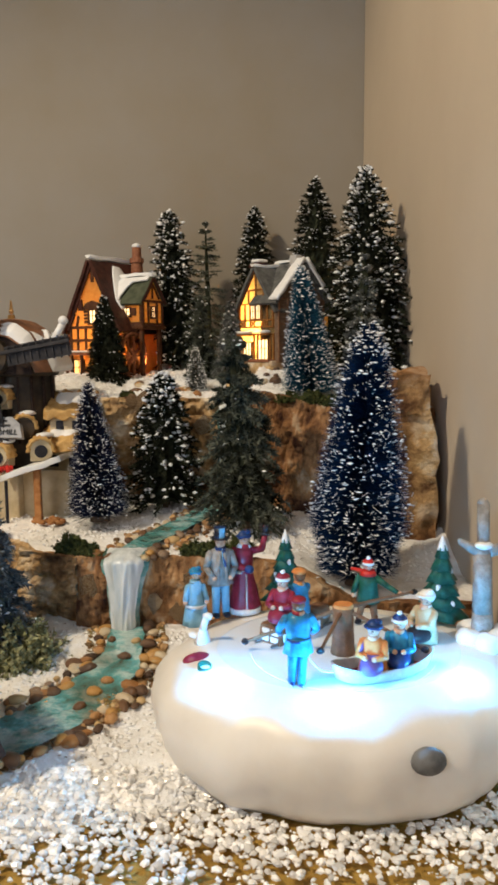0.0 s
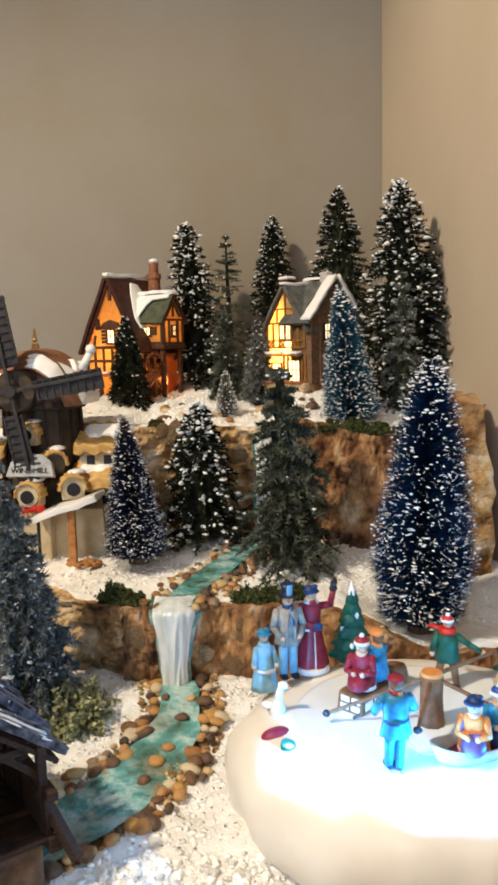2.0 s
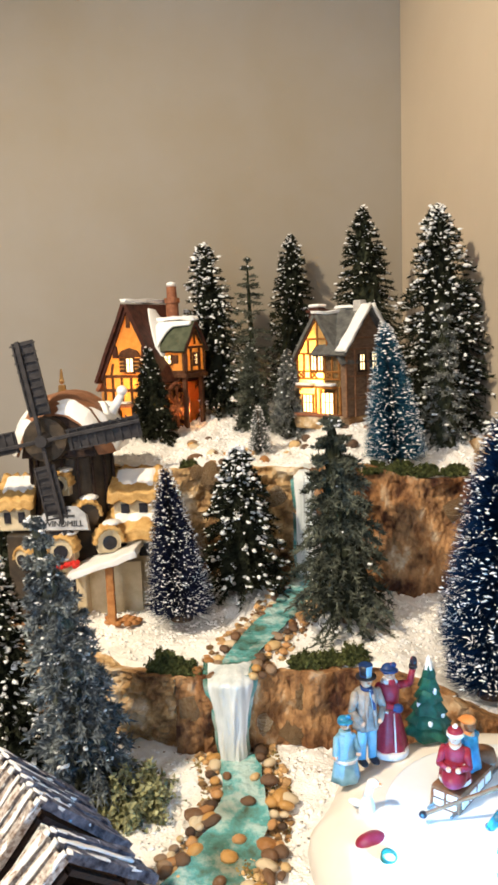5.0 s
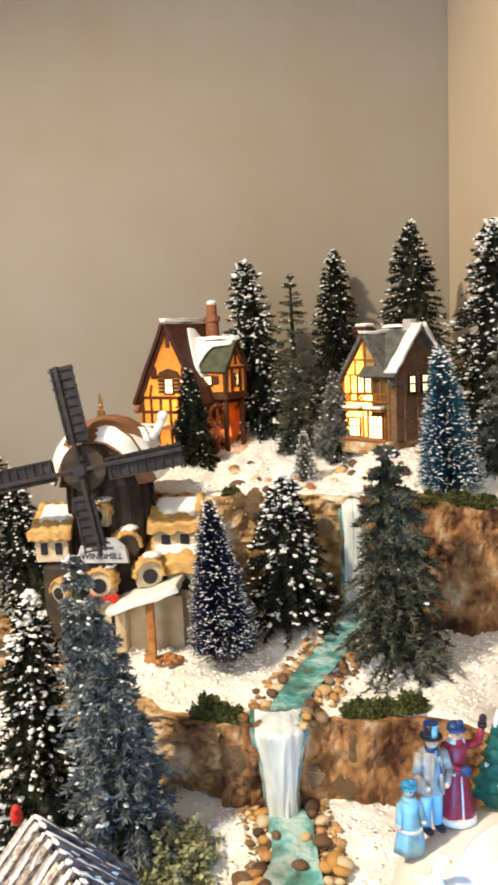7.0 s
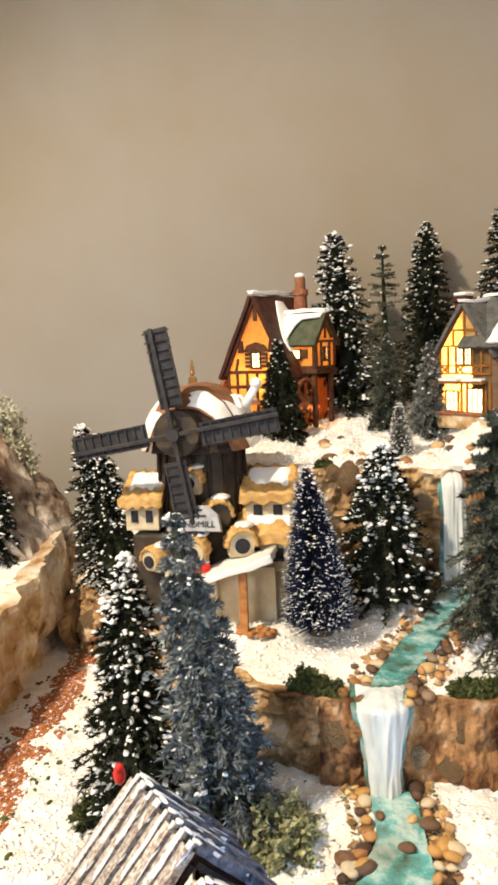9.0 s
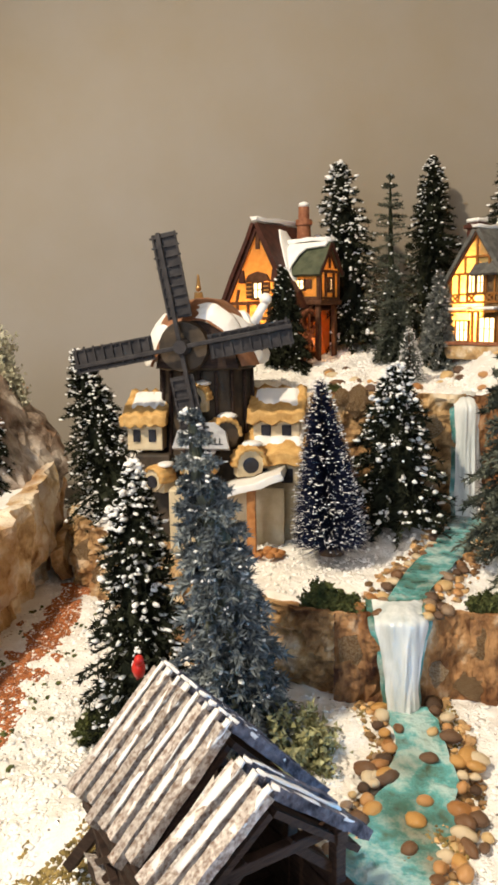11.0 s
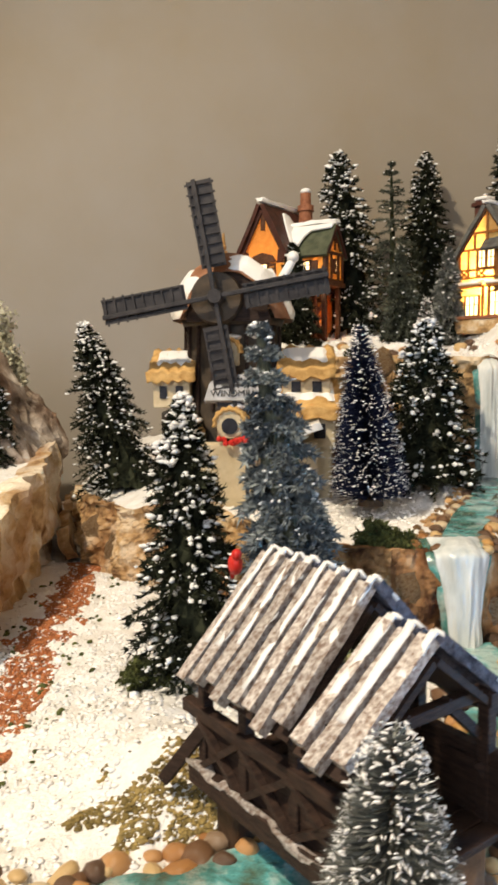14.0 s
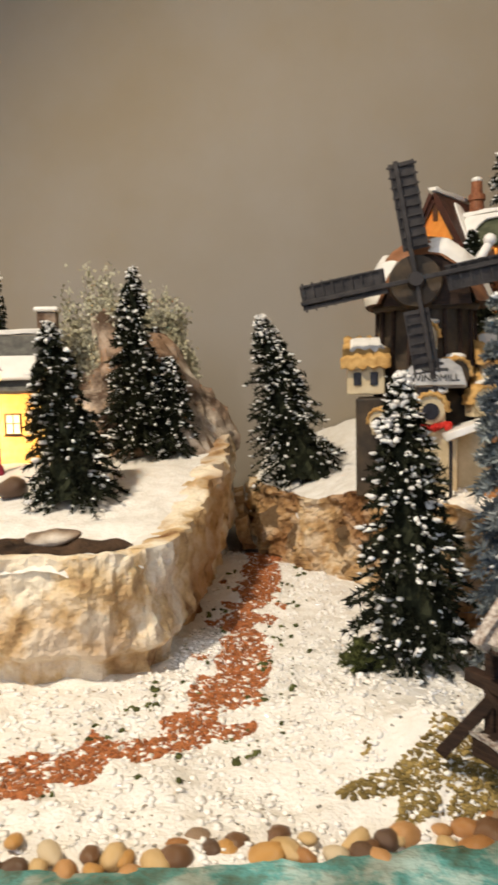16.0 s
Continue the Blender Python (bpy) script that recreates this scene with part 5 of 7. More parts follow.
    slab(bm, (0.014, 0.050), (0.082, 0.072), -0.100, -0.056, 0.006)
    bmesh.ops.subdivide_edges(bm, edges=bm.edges, cuts=6, use_grid_fill=True)
    rough(bm, 0.0025, 70, 4)
    part("shed_roof", bm, M_WHITE_PAINT, t, "white snow on the shed roof", True)
    part("shed_wall", one_box((0.048, -0.060, 0.026), (0.062, 0.004, 0.062)), M_CREAM, t)
    part("shed_post", one_box((0.053, -0.092, 0.030), (0.008, 0.006, 0.068), None, 0.001), M_ORANGEB, t)
    part("shed_post", one_box((0.018, -0.094, 0.022), (0.003, 0.003, 0.056), None, 0.0005), M_BLACKP, t)
    bm = bmesh.new()
    for i in range(14):
        blob(bm, (0.036 + 0.05 * random.random(), -0.100 + 0.014 * random.random(), 0.003 + 0.004 * random.random()), (0.005, 0.004, 0.003), 1, 0.001, 100, i)
    part("flower_bed", bm, M_ORANGEB, t, "orange-brown heap by the shed", True)
    bm = bmesh.new()
    for i in range(16):
        blob(bm, (-0.010 + 0.03 * random.random(), -0.084 + 0.008 * random.random(), 0.058 + 0.005 * random.random()), (0.003, 0.003, 0.003), 1)
    part("flower_box", bm, M_RED, t, "red flowers under the sign")
    part("front_wall", one_box((0.000, -0.068, 0.028), (0.050, 0.018, 0.060), None, 0.002), M_CREAM, t)
    lamp("mill_bulb", "POINT", t.matrix_world @ Vector((0.04, -0.115, 0.03)), (0, 0, 0), 0.006, (1.0, 0.6, 0.3), 0.003)


windmill()


# ---- skating pond ----
def capsule(bm, p, q, r0, r1, seg=12):
    """A rounded limb from p to q."""
    p, q = Vector(p), Vector(q)
    turn = Matrix.Translation(p) @ (q - p).to_track_quat("Z", "Y").to_matrix().to_4x4()
    bmesh.ops.create_cone(bm, cap_ends=True, segments=seg, radius1=r0, radius2=r1, depth=(q - p).length, matrix=turn @ Matrix.Translation((0, 0, (q - p).length / 2)))
    for c, r in ((p, r0), (q, r1)):
        bmesh.ops.create_icosphere(bm, subdivisions=2, radius=r * 0.99, matrix=Matrix.Translation(c))


def turned(bm, c, rings, seg=20, folds=0, deep=0.0, flat=0.82):
    """A body turned from rings of (height, radius), flattened front to back, with folds in its cloth."""
    rows = []
    for z, r in rings:
        low = 1 - min(1.0, (z - rings[0][0]) / (rings[-1][0] - rings[0][0]))
        rows.append([bm.verts.new((c[0] + r * (1 + deep * low * math.cos(folds * a)) * math.cos(a), c[1] + flat * r * (1 + deep * low * math.cos(folds * a)) * math.sin(a), c[2] + z)) for a in (2 * math.pi * i / seg for i in range(seg))])
    for lo, hi in zip(rows, rows[1:]):
        for i in range(seg):
            bm.faces.new((lo[i], lo[(i + 1) % seg], hi[(i + 1) % seg], hi[i]))
    bm.faces.new(rows[0][::-1])
    bm.faces.new(rows[-1])


def figure(name, label, at, turn, bits, s=1.0, group="pond figures"):
    """A painted clay figure: one mesh of modelled lumps, limbs and turned bodies, with a colour for each."""
    bm = bmesh.new()
    mats = []
    for shape, c, size, material in bits:
        if material not in mats:
            mats.append(material)
        n0 = len(bm.faces)
        if shape == "e":
            blob(bm, c, size, 3, min(size) * 0.12, 0.5 / min(size), c[2] * 90)
        elif shape == "l":
            capsule(bm, c, size[0], size[1], size[2])
        elif shape == "b":
            turned(bm, c, size, 20, 6, 0.10)
        else:
            cone(bm, c, size[0], size[1], size[2], 18)
        bm.faces.ensure_lookup_table()
        for f in bm.faces[n0:]:
            f.material_index = mats.index(material)
            f.smooth = len(f.verts) < 5
    me = bpy.data.meshes.new(name)
    bm.to_mesh(me)
    bm.free()
    for x in mats:
        me.materials.append(x)
    ob = new(name, me)
    ob.matrix_world = pose(*at, 0, 0, turn) @ Matrix.Scale(s, 4)
    return tagged(ob, label, "figurine", group)


M_GREYST = mat("grey_stone_paint", (0.10, 0.10, 0.10), (0.20, 0.20, 0.20), 90, 0.6)
PX, PY, PZ = 0.064, 0.590, 0.0745
pond = thing("skating_pond", pose(PX, PY, 0), "round white resin skating pond with small LED lights", "figurine base")
bm = bmesh.new()
prof = [(0.114, -0.003), (0.124, 0.004), (0.132, 0.014), (0.138, 0.027), (0.140, 0.040), (0.1385, 0.050), (0.134, 0.058), (0.127, 0.0645), (0.118, 0.0695), (0.108, 0.0725), (0.098, 0.0740), (0.090, 0.0744)]
seg = 140
rings = []
for r, z in prof:
    ring = []
    for i in range(seg):
        a = 2 * math.pi * i / seg
        ca, sa = math.cos(a), math.sin(a)
        fade = 1 - step(0.055, 0.073, z)
        k = 1 + 0.022 * noise.noise(Vector((ca * 1.6, sa * 1.6, 2))) + (0.055 * noise.noise(Vector((ca * 3.4, sa * 3.4, z * 24))) + 0.016 * noise.noise(Vector((ca * 9, sa * 9, z * 60)))) * fade
        zz = z * (1 + 0.06 * noise.noise(Vector((ca * 2.4, sa * 2.4, 7))) * fade) if z > 0.01 else z
        ring.append(bm.verts.new((r * k * ca * 0.985, r * k * sa * 0.86, zz)))
    rings.append(ring)
for a, b in zip(rings, rings[1:]):
    for i in range(seg):
        bm.faces.new((a[i], a[(i + 1) % seg], b[(i + 1) % seg], b[i]))
part("snow_bank", bm, M_POND, pond, "white resin snow bank", True)
bm = bmesh.new()
cone(bm, (0, 0, 0.068), 0.0915, 0.0915, 0.0060, 96, Matrix.Diagonal((0.985, 0.86, 1, 1)))
part("ice", bm, M_ICE, pond, "smooth white ice disc")
bm = bmesh.new()
cone(bm, (0.002, -0.010, 0.0738), 0.066, 0.066, 0.0007, 96)
part("turning_disc", bm, M_ICE, pond, "turning disc set into the ice")
bm = bmesh.new()
blob(bm, (0.105 - PX, 0.4745 - PY, 0.050), (0.0105, 0.006, 0.0088), 3, 0.001, 60)
part("grey_stone", bm, M_GREYST, pond, "smooth grey stone in the bank", True)
for x, y in ((-0.020, 0.530), (0.052, 0.497), (0.142, 0.532)):
    bm = bmesh.new()
    blob(bm, (x - PX, y - PY, 0.0725), (0.0030, 0.0030, 0.0030), 2)
    part("led", bm, M_LED, pond, "cold white LED dome", True)
    lamp("led_light", "POINT", (x, y, 0.084), (x, y, 0), 0.54, (0.05, 0.45, 1.0), 0.003)

# centre post with towing poles
post = thing("post_with_poles", pose(0.066, 0.577, PZ), "brown wooden stump with long towing poles", "pole")
bm = bmesh.new()
turned(bm, (0, 0, 0), [(0, 0.0088), (0.004, 0.0080), (0.020, 0.0074), (0.034, 0.0078)], 24, 9, 0.05, 1.0)
part("stump", bm, M_BROWNP, post, "bark-brown stump", True)
bm = bmesh.new()
cone(bm, (0, 0, 0.034), 0.0076, 0.0068, 0.0022, 24)
part("cut_top", bm, M_ORANGEP, post, "pale orange cut end of the stump")
for x, y, z in ((-0.070, 0.004, 0.007), (0.060, 0.046, 0.030), (0.052, -0.030, 0.014), (-0.020, -0.046, 0.020)):
    bm = bmesh.new()
    capsule(bm, (0, 0, 0.033), (x, y, z), 0.0016, 0.0012, 8)
    pole = part("pole", bm, M_BROWNP, post)
    bm = bmesh.new()
    blob(bm, (x, y, z), (0.0028, 0.0024, 0.0024), 2, 0.0006, 400)
    part("pole_hook", bm, M_BLACKP, pole, "small dark hook")


def head(h, z, hat, style, x=0.0, y=0.0):
    """Head, nose, hair and hat at a height z on a figure of height h."""
    r = h * 0.058
    bits = [("e", (x, y, z), (r, r * 1.05, r * 1.2), M_SKINP), ("e", (x, y - r * 1.05, z - r * 0.1), (r * 0.22, r * 0.25, r * 0.22), M_SKINP), ("e", (x, y + r * 0.35, z + r * 0.1), (r * 1.05, r * 0.9, r * 1.1), M_BROWNP)]
    if style == "top":
        bits += [("c", (x, y, z + r * 0.70), (r * 1.75, r * 1.75, r * 0.18), hat), ("c", (x, y, z + r * 0.85), (r * 1.02, r * 1.18, r * 2.0), hat), ("c", (x, y, z + r * 0.9), (r * 1.06, r * 1.06, r * 0.35), M_NAVYP)]
    elif style == "bonnet":
        bits += [("e", (x, y + r * 0.25, z + r * 0.45), (r * 1.3, r * 1.25, r * 1.1), hat), ("c", (x, y - r * 0.25, z + r * 0.55), (r * 1.55, r * 1.3, r * 0.3), hat), ("e", (x + r * 0.7, y, z + r * 1.3), (r * 0.6, r * 0.5, r * 0.5), hat)]
    elif style == "cap":
        bits += [("e", (x, y, z + r * 0.75), (r * 1.25, r * 1.3, r * 0.6), hat), ("e", (x, y - r * 1.0, z + r * 0.5), (r * 0.9, r * 0.7, r * 0.18), hat)]
    else:
        bits += [("e", (x, y + r * 0.15, z + r * 0.6), (r * 1.2, r * 1.2, r * 0.9), hat), ("c", (x, y, z + r * 0.25), (r * 1.3, r * 1.25, r * 0.45), M_WHITE_PAINT), ("e", (x, y, z + r * 1.6), (r * 0.45, r * 0.45, r * 0.45), M_WHITE_PAINT)]
    return bits


def gentleman():
    h = 0.074
    b = []
    for k in (-1, 1):
        b += [("l", (k * h * 0.055, 0, h * 0.04), ((k * h * 0.05, 0, h * 0.46), h * 0.042, h * 0.055), M_LIGHTBLUEP), ("e", (k * h * 0.06, -h * 0.035, h * 0.022), (h * 0.045, h * 0.085, h * 0.028), M_BLACKP)]
    b += [("b", (0, 0.001, 0), [(h * 0.36, h * 0.135), (h * 0.44, h * 0.125), (h * 0.55, h * 0.112), (h * 0.66, h * 0.122), (h * 0.74, h * 0.108), (h * 0.775, h * 0.05)], M_BARKP)]
    for k in (-1, 1):
        b += [("l", (k * h * 0.115, 0, h * 0.71), ((k * h * 0.165, -h * 0.02, h * 0.56), h * 0.044, h * 0.036), M_BARKP), ("l", (k * h * 0.165, -h * 0.02, h * 0.56), ((k * h * 0.10, -h * 0.10, h * 0.47), h * 0.036, h * 0.030), M_BARKP), ("e", (k * h * 0.09, -h * 0.11, h * 0.46), (h * 0.026, h * 0.026, h * 0.028), M_SKINP), ("l", (k * h * 0.03, -h * 0.095, h * 0.72), ((k * h * 0.05, -h * 0.115, h * 0.40), h * 0.020, h * 0.016), M_BARKP)]
    b += [("c", (0, 0, h * 0.755), (h * 0.066, h * 0.055, h * 0.03), M_NAVYP), ("l", (h * 0.02, -h * 0.07, h * 0.76), ((h * 0.03, -h * 0.115, h * 0.60), h * 0.022, h * 0.018), M_NAVYP)]
    return figure("figurine", "clay figurine in grey coat and black top hat", (-0.025, 0.655, PZ), 14, b + head(h, h * 0.835, M_BLACKP, "top"))


def lady():
    h = 0.074
    b = [("b", (0, 0, 0), [(0, h * 0.185), (h * 0.05, h * 0.18), (h * 0.25, h * 0.14), (h * 0.48, h * 0.092), (h * 0.60, h * 0.10), (h * 0.70, h * 0.105), (h * 0.77, h * 0.05)], M_BURG), ("c", (0, 0, 0.0005), (h * 0.19, h * 0.186, h * 0.055), M_FUR), ("c", (0, 0, h * 0.455), (h * 0.104, h * 0.104, h * 0.032), M_FUR), ("c", (0, 0, h * 0.745), (h * 0.085, h * 0.06, h * 0.04), M_FUR)]
    b += [("l", (h * 0.02, -h * 0.13, h * 0.06), ((h * 0.02, -h * 0.085, h * 0.45), h * 0.018, h * 0.014), M_FUR)]
    b += [("l", (-h * 0.10, 0, h * 0.70), ((-h * 0.14, -h * 0.04, h * 0.56), h * 0.045, h * 0.038), M_BURG), ("l", (-h * 0.14, -h * 0.04, h * 0.56), ((h * 0.02, -h * 0.12, h * 0.52), h * 0.036, h * 0.03), M_BURG), ("e", (h * 0.05, -h * 0.125, h * 0.52), (h * 0.055, h * 0.045, h * 0.045), M_NAVYP)]
    b += [("l", (h * 0.10, 0, h * 0.70), ((h * 0.20, -h * 0.02, h * 0.72), h * 0.042, h * 0.036), M_BURG), ("l", (h * 0.20, -h * 0.02, h * 0.72), ((h * 0.235, -h * 0.03, h * 0.88), h * 0.036, h * 0.03), M_BURG), ("c", (h * 0.235, -h * 0.03, h * 0.88), (h * 0.042, h * 0.042, h * 0.03), M_FUR), ("e", (h * 0.24, -h * 0.03, h * 0.95), (h * 0.036, h * 0.03, h * 0.05), M_BLACKP)]
    return figure("figurine", "clay figurine in fur-trimmed burgundy coat, waving", (-0.006, 0.666, PZ), 4, b + head(h, h * 0.835, M_NAVYP, "bonnet"))


def girl():
    h = 0.050
    b = [("b", (0, 0, 0), [(0, h * 0.20), (h * 0.10, h * 0.19), (h * 0.30, h * 0.16), (h * 0.52, h * 0.12), (h * 0.66, h * 0.125), (h * 0.72, h * 0.06)], M_LIGHTBLUEP), ("c", (0, 0, h * 0.30), (h * 0.172, h * 0.168, h * 0.05), M_FUR), ("c", (0, 0, h * 0.68), (h * 0.10, h * 0.08, h * 0.05), M_FUR)]
    for k in (-1, 1):
        b += [("l", (k * h * 0.12, 0, h * 0.62), ((k * h * 0.17, -h * 0.06, h * 0.42), h * 0.05, h * 0.042), M_LIGHTBLUEP), ("e", (k * h * 0.17, -h * 0.07, h * 0.39), (h * 0.04, h * 0.04, h * 0.04), M_SKINP)]
    return figure("figurine", "small clay figurine in pale blue coat", (-0.044, 0.635, PZ), 12, b + head(h * 1.25, h * 0.82, M_BLUEP, "bonnet"))


def skater():
    h = 0.062
    b = []
    for k, fx, fy in ((-1, -0.03, 0.02), (1, 0.06, -0.03)):
        b += [("l", (h * fx, h * fy, h * 0.05), ((k * h * 0.05, 0, h * 0.46), h * 0.045, h * 0.062), M_BLUEP), ("e", (h * fx, h * fy - h * 0.04, h * 0.03), (h * 0.042, h * 0.095, h * 0.032), M_NAVYP), ("e", (h * fx, h * fy - h * 0.04, h * 0.006), (h * 0.010, h * 0.13, h * 0.008), M_METAL)]
    b += [("b", (0, 0, 0), [(h * 0.36, h * 0.15), (h * 0.45, h * 0.135), (h * 0.56, h * 0.118), (h * 0.68, h * 0.138), (h * 0.76, h * 0.118), (h * 0.80, h * 0.05)], M_BLUEP), ("c", (0, 0, h * 0.50), (h * 0.128, h * 0.124, h * 0.03), M_NAVYP)]
    for k in (-1, 1):
        b += [("l", (k * h * 0.13, 0, h * 0.73), ((k * h * 0.20, -h * 0.04, h * 0.60), h * 0.048, h * 0.04), M_BLUEP), ("l", (k * h * 0.20, -h * 0.04, h * 0.60), ((k * h * 0.17, -h * 0.14, h * 0.52), h * 0.04, h * 0.032), M_BLUEP), ("e", (k * h * 0.165, -h * 0.165, h * 0.51), (h * 0.032, h * 0.032, h * 0.032), M_BROWNP)]
    b += [("c", (0, 0, h * 0.775), (h * 0.075, h * 0.06, h * 0.04), M_BURG)]
    return figure("figurine", "clay skater figurine in blue coat and red cap", (0.031, 0.523, PZ), 186, b + head(h * 1.15, h * 0.875, M_BURG, "cap"))


def climber():
    h = 0.054
    b = []
    for k, fx, fy in ((-1, -0.14, 0.02), (1, 0.13, -0.10)):
        b += [("l", (h * fx, h * fy, h * 0.06), ((k * h * 0.06, 0, h * 0.42), h * 0.042, h * 0.065), M_BROWNP), ("e", (h * fx, h * fy - h * 0.03, h * 0.035), (h * 0.05, h * 0.09, h * 0.035), M_BLACKP)]
    b += [("b", (0, 0, 0), [(h * 0.34, h * 0.16), (h * 0.45, h * 0.145), (h * 0.58, h * 0.135), (h * 0.70, h * 0.14), (h * 0.77, h * 0.07)], M_GREENP)]
    b += [("l", (h * 0.13, 0, h * 0.70), ((h * 0.30, -h * 0.08, h * 0.62), h * 0.05, h * 0.042), M_GREENP), ("l", (h * 0.30, -h * 0.08, h * 0.62), ((h * 0.44, -h * 0.12, h * 0.56), h * 0.04, h * 0.034), M_GREENP), ("e", (h * 0.47, -h * 0.12, h * 0.55), (h * 0.036, h * 0.036, h * 0.036), M_SKINP)]
    b += [("l", (-h * 0.13, 0, h * 0.70), ((-h * 0.20, -h * 0.06, h * 0.50), h * 0.05, h * 0.04), M_GREENP), ("e", (-h * 0.20, -h * 0.07, h * 0.45), (h * 0.036, h * 0.036, h * 0.04), M_SKINP)]
    b += [("c", (0, 0, h * 0.745), (h * 0.125, h * 0.10, h * 0.07), M_RED), ("l", (-h * 0.06, 0, h * 0.78), ((-h * 0.24, h * 0.06, h * 0.80), h * 0.045, h * 0.03), M_RED)]
    return figure("figurine", "clay figurine in green jacket with red scarf and hat", (0.092, 0.634, PZ), -18, b + head(h * 1.2, h * 0.885, M_RED, "knit"))


def seated(label, at, turn, coat, lap, hat, style, h=0.042, trim=None):
    b = [("e", (0, -h * 0.18, h * 0.17), (h * 0.21, h * 0.34, h * 0.16), lap), ("b", (0, 0, 0), [(0, h * 0.26), (h * 0.12, h * 0.25), (h * 0.35, h * 0.21), (h * 0.58, h * 0.20), (h * 0.68, h * 0.10)], coat)]
    if trim:
        b += [("c", (0, 0, 0.0004), (h * 0.275, h * 0.27, h * 0.08), trim), ("c", (0, 0, h * 0.34), (h * 0.225, h * 0.222, h * 0.06), trim)]
    for k in (-1, 1):
        b += [("l", (k * h * 0.19, 0, h * 0.56), ((k * h * 0.25, -h * 0.16, h * 0.36), h * 0.075, h * 0.06), coat), ("l", (k * h * 0.25, -h * 0.16, h * 0.36), ((k * h * 0.10, -h * 0.30, h * 0.36), h * 0.058, h * 0.05), coat), ("e", (k * h * 0.08, -h * 0.32, h * 0.36), (h * 0.05, h * 0.05, h * 0.05), M_SKINP)]
    b += [("c", (0, 0, h * 0.62), (h * 0.13, h * 0.10, h * 0.08), trim or hat)]
    return figure("figurine", label, at, turn, b + head(h * 2.0, h * 0.80, hat, style))


M_LIGHTBLUEP = mat("light_blue_paint", (0.16, 0.36, 0.50), (0.26, 0.48, 0.62), 160, 0.35, bump=0.1)
M_FUR = mat("white_fur_paint", (0.70, 0.70, 0.70), (0.82, 0.82, 0.82), 300, 0.6, bump=0.5)
gentleman()
lady()
girl()
skater()
climber()
seated("seated clay figurine in fur-trimmed red coat", (0.024, 0.606, PZ + 0.0135), -22, M_BURG, M_BURG, M_BURG, "knit", 0.038, M_FUR)
seated("seated clay figurine in deep blue coat", (0.037, 0.620, PZ + 0.0135), -150, M_BLUEP, M_NAVYP, M_ORANGEP, "cap", 0.038)
seated("seated clay figurine in orange shawl and violet skirt", (0.081, 0.533, PZ + 0.005), -20, M_ORANGEP, M_VIOLETP, M_NAVYP, "bonnet", 0.036, M_FUR)
seated("seated clay figurine in dark blue coat", (0.100, 0.545, PZ + 0.005), -10, M_BLUEP, M_NAVYP, M_NAVYP, "knit", 0.036)
seated("crouching clay figurine in cream coat and hood", (0.130, 0.600, PZ), -50, M_CREAM, M_BLACKP, M_WHITE_PAINT, "bonnet", 0.040)
bits = [("b", (0, 0, 0), [(0, 0.0055), (0.004, 0.0062), (0.010, 0.0045), (0.014, 0.002)], M_WHITE_PAINT), ("l", (0, 0, 0.012), ((0.001, -0.002, 0.020), 0.0030, 0.0024), M_WHITE_PAINT), ("e", (0.001, -0.004, 0.0225), (0.0030, 0.0042, 0.0028), M_WHITE_PAINT), ("e", (0.001, -0.008, 0.0220), (0.0012, 0.0020, 0.0009), M_ORANGEP), ("e", (0, 0.007, 0.006), (0.003, 0.006, 0.0025), M_WHITE_PAINT), ("e", (0, -0.001, 0.001), (0.007, 0.008, 0.0015), M_GREYP)]
figure("goose_figurine", "small white clay goose beside the pond's edge", (-0.036, 0.600, PZ - 0.003), 60, bits)

# box-shaped sled with windows, and a barrel on its back
bench = thing("box_sled", pose(0.031, 0.613, PZ, 0, 0, 47), "brown box-shaped sled with pale window panes", "sled")
bm = bmesh.new()
prism(bm, [(-0.026, 0.0), (0.026, 0.0), (0.026, 0.010), (-0.021, 0.0135), (-0.024, 0.0125)], -0.0105, 0.0105)
bmesh.ops.bevel(bm, geom=list(bm.edges), offset=0.0007, segments=2, affect="EDGES", profile=0.5)
part("body", bm, M_BROWNP, bench)
for i in range(4):
    part("side_pane", one_box((-0.0175 + i * 0.0115, -0.0106, 0.0055), (0.0090, 0.0010, 0.0060), None, 0.0004), M_WHITE_PAINT, bench, "pale window pane")
for y in (-0.0045, 0.0045):
    for z in (0.0035, 0.0088):
        part("end_pane", one_box((-0.0252 + (z - 0.0035) * 0.15, y, z), (0.0012, 0.0072, 0.0042), None, 0.0004), M_WHITE_PAINT, bench, "pale window pane")
for y in (-0.008, 0.008):
    bm = bmesh.new()
    capsule(bm, (-0.032, y, 0.0016), (0.040, y, 0.0006), 0.0011, 0.0011, 8)
    part("runner", bm, M_METAL, bench)
bm = bmesh.new()
turned(bm, (0.034, 0, 0.0008), [(0, 0.0075), (0.004, 0.0088), (0.009, 0.0090), (0.0135, 0.0076)], 20, 0, 0, 1.0)
part("barrel", bm, M_BROWNP, bench, "round brown barrel", True)
bm = bmesh.new()
cone(bm, (0.034, 0, 0.0065), 0.0093, 0.0093, 0.0016, 24)
part("barrel_hoop", bm, M_METAL, bench)

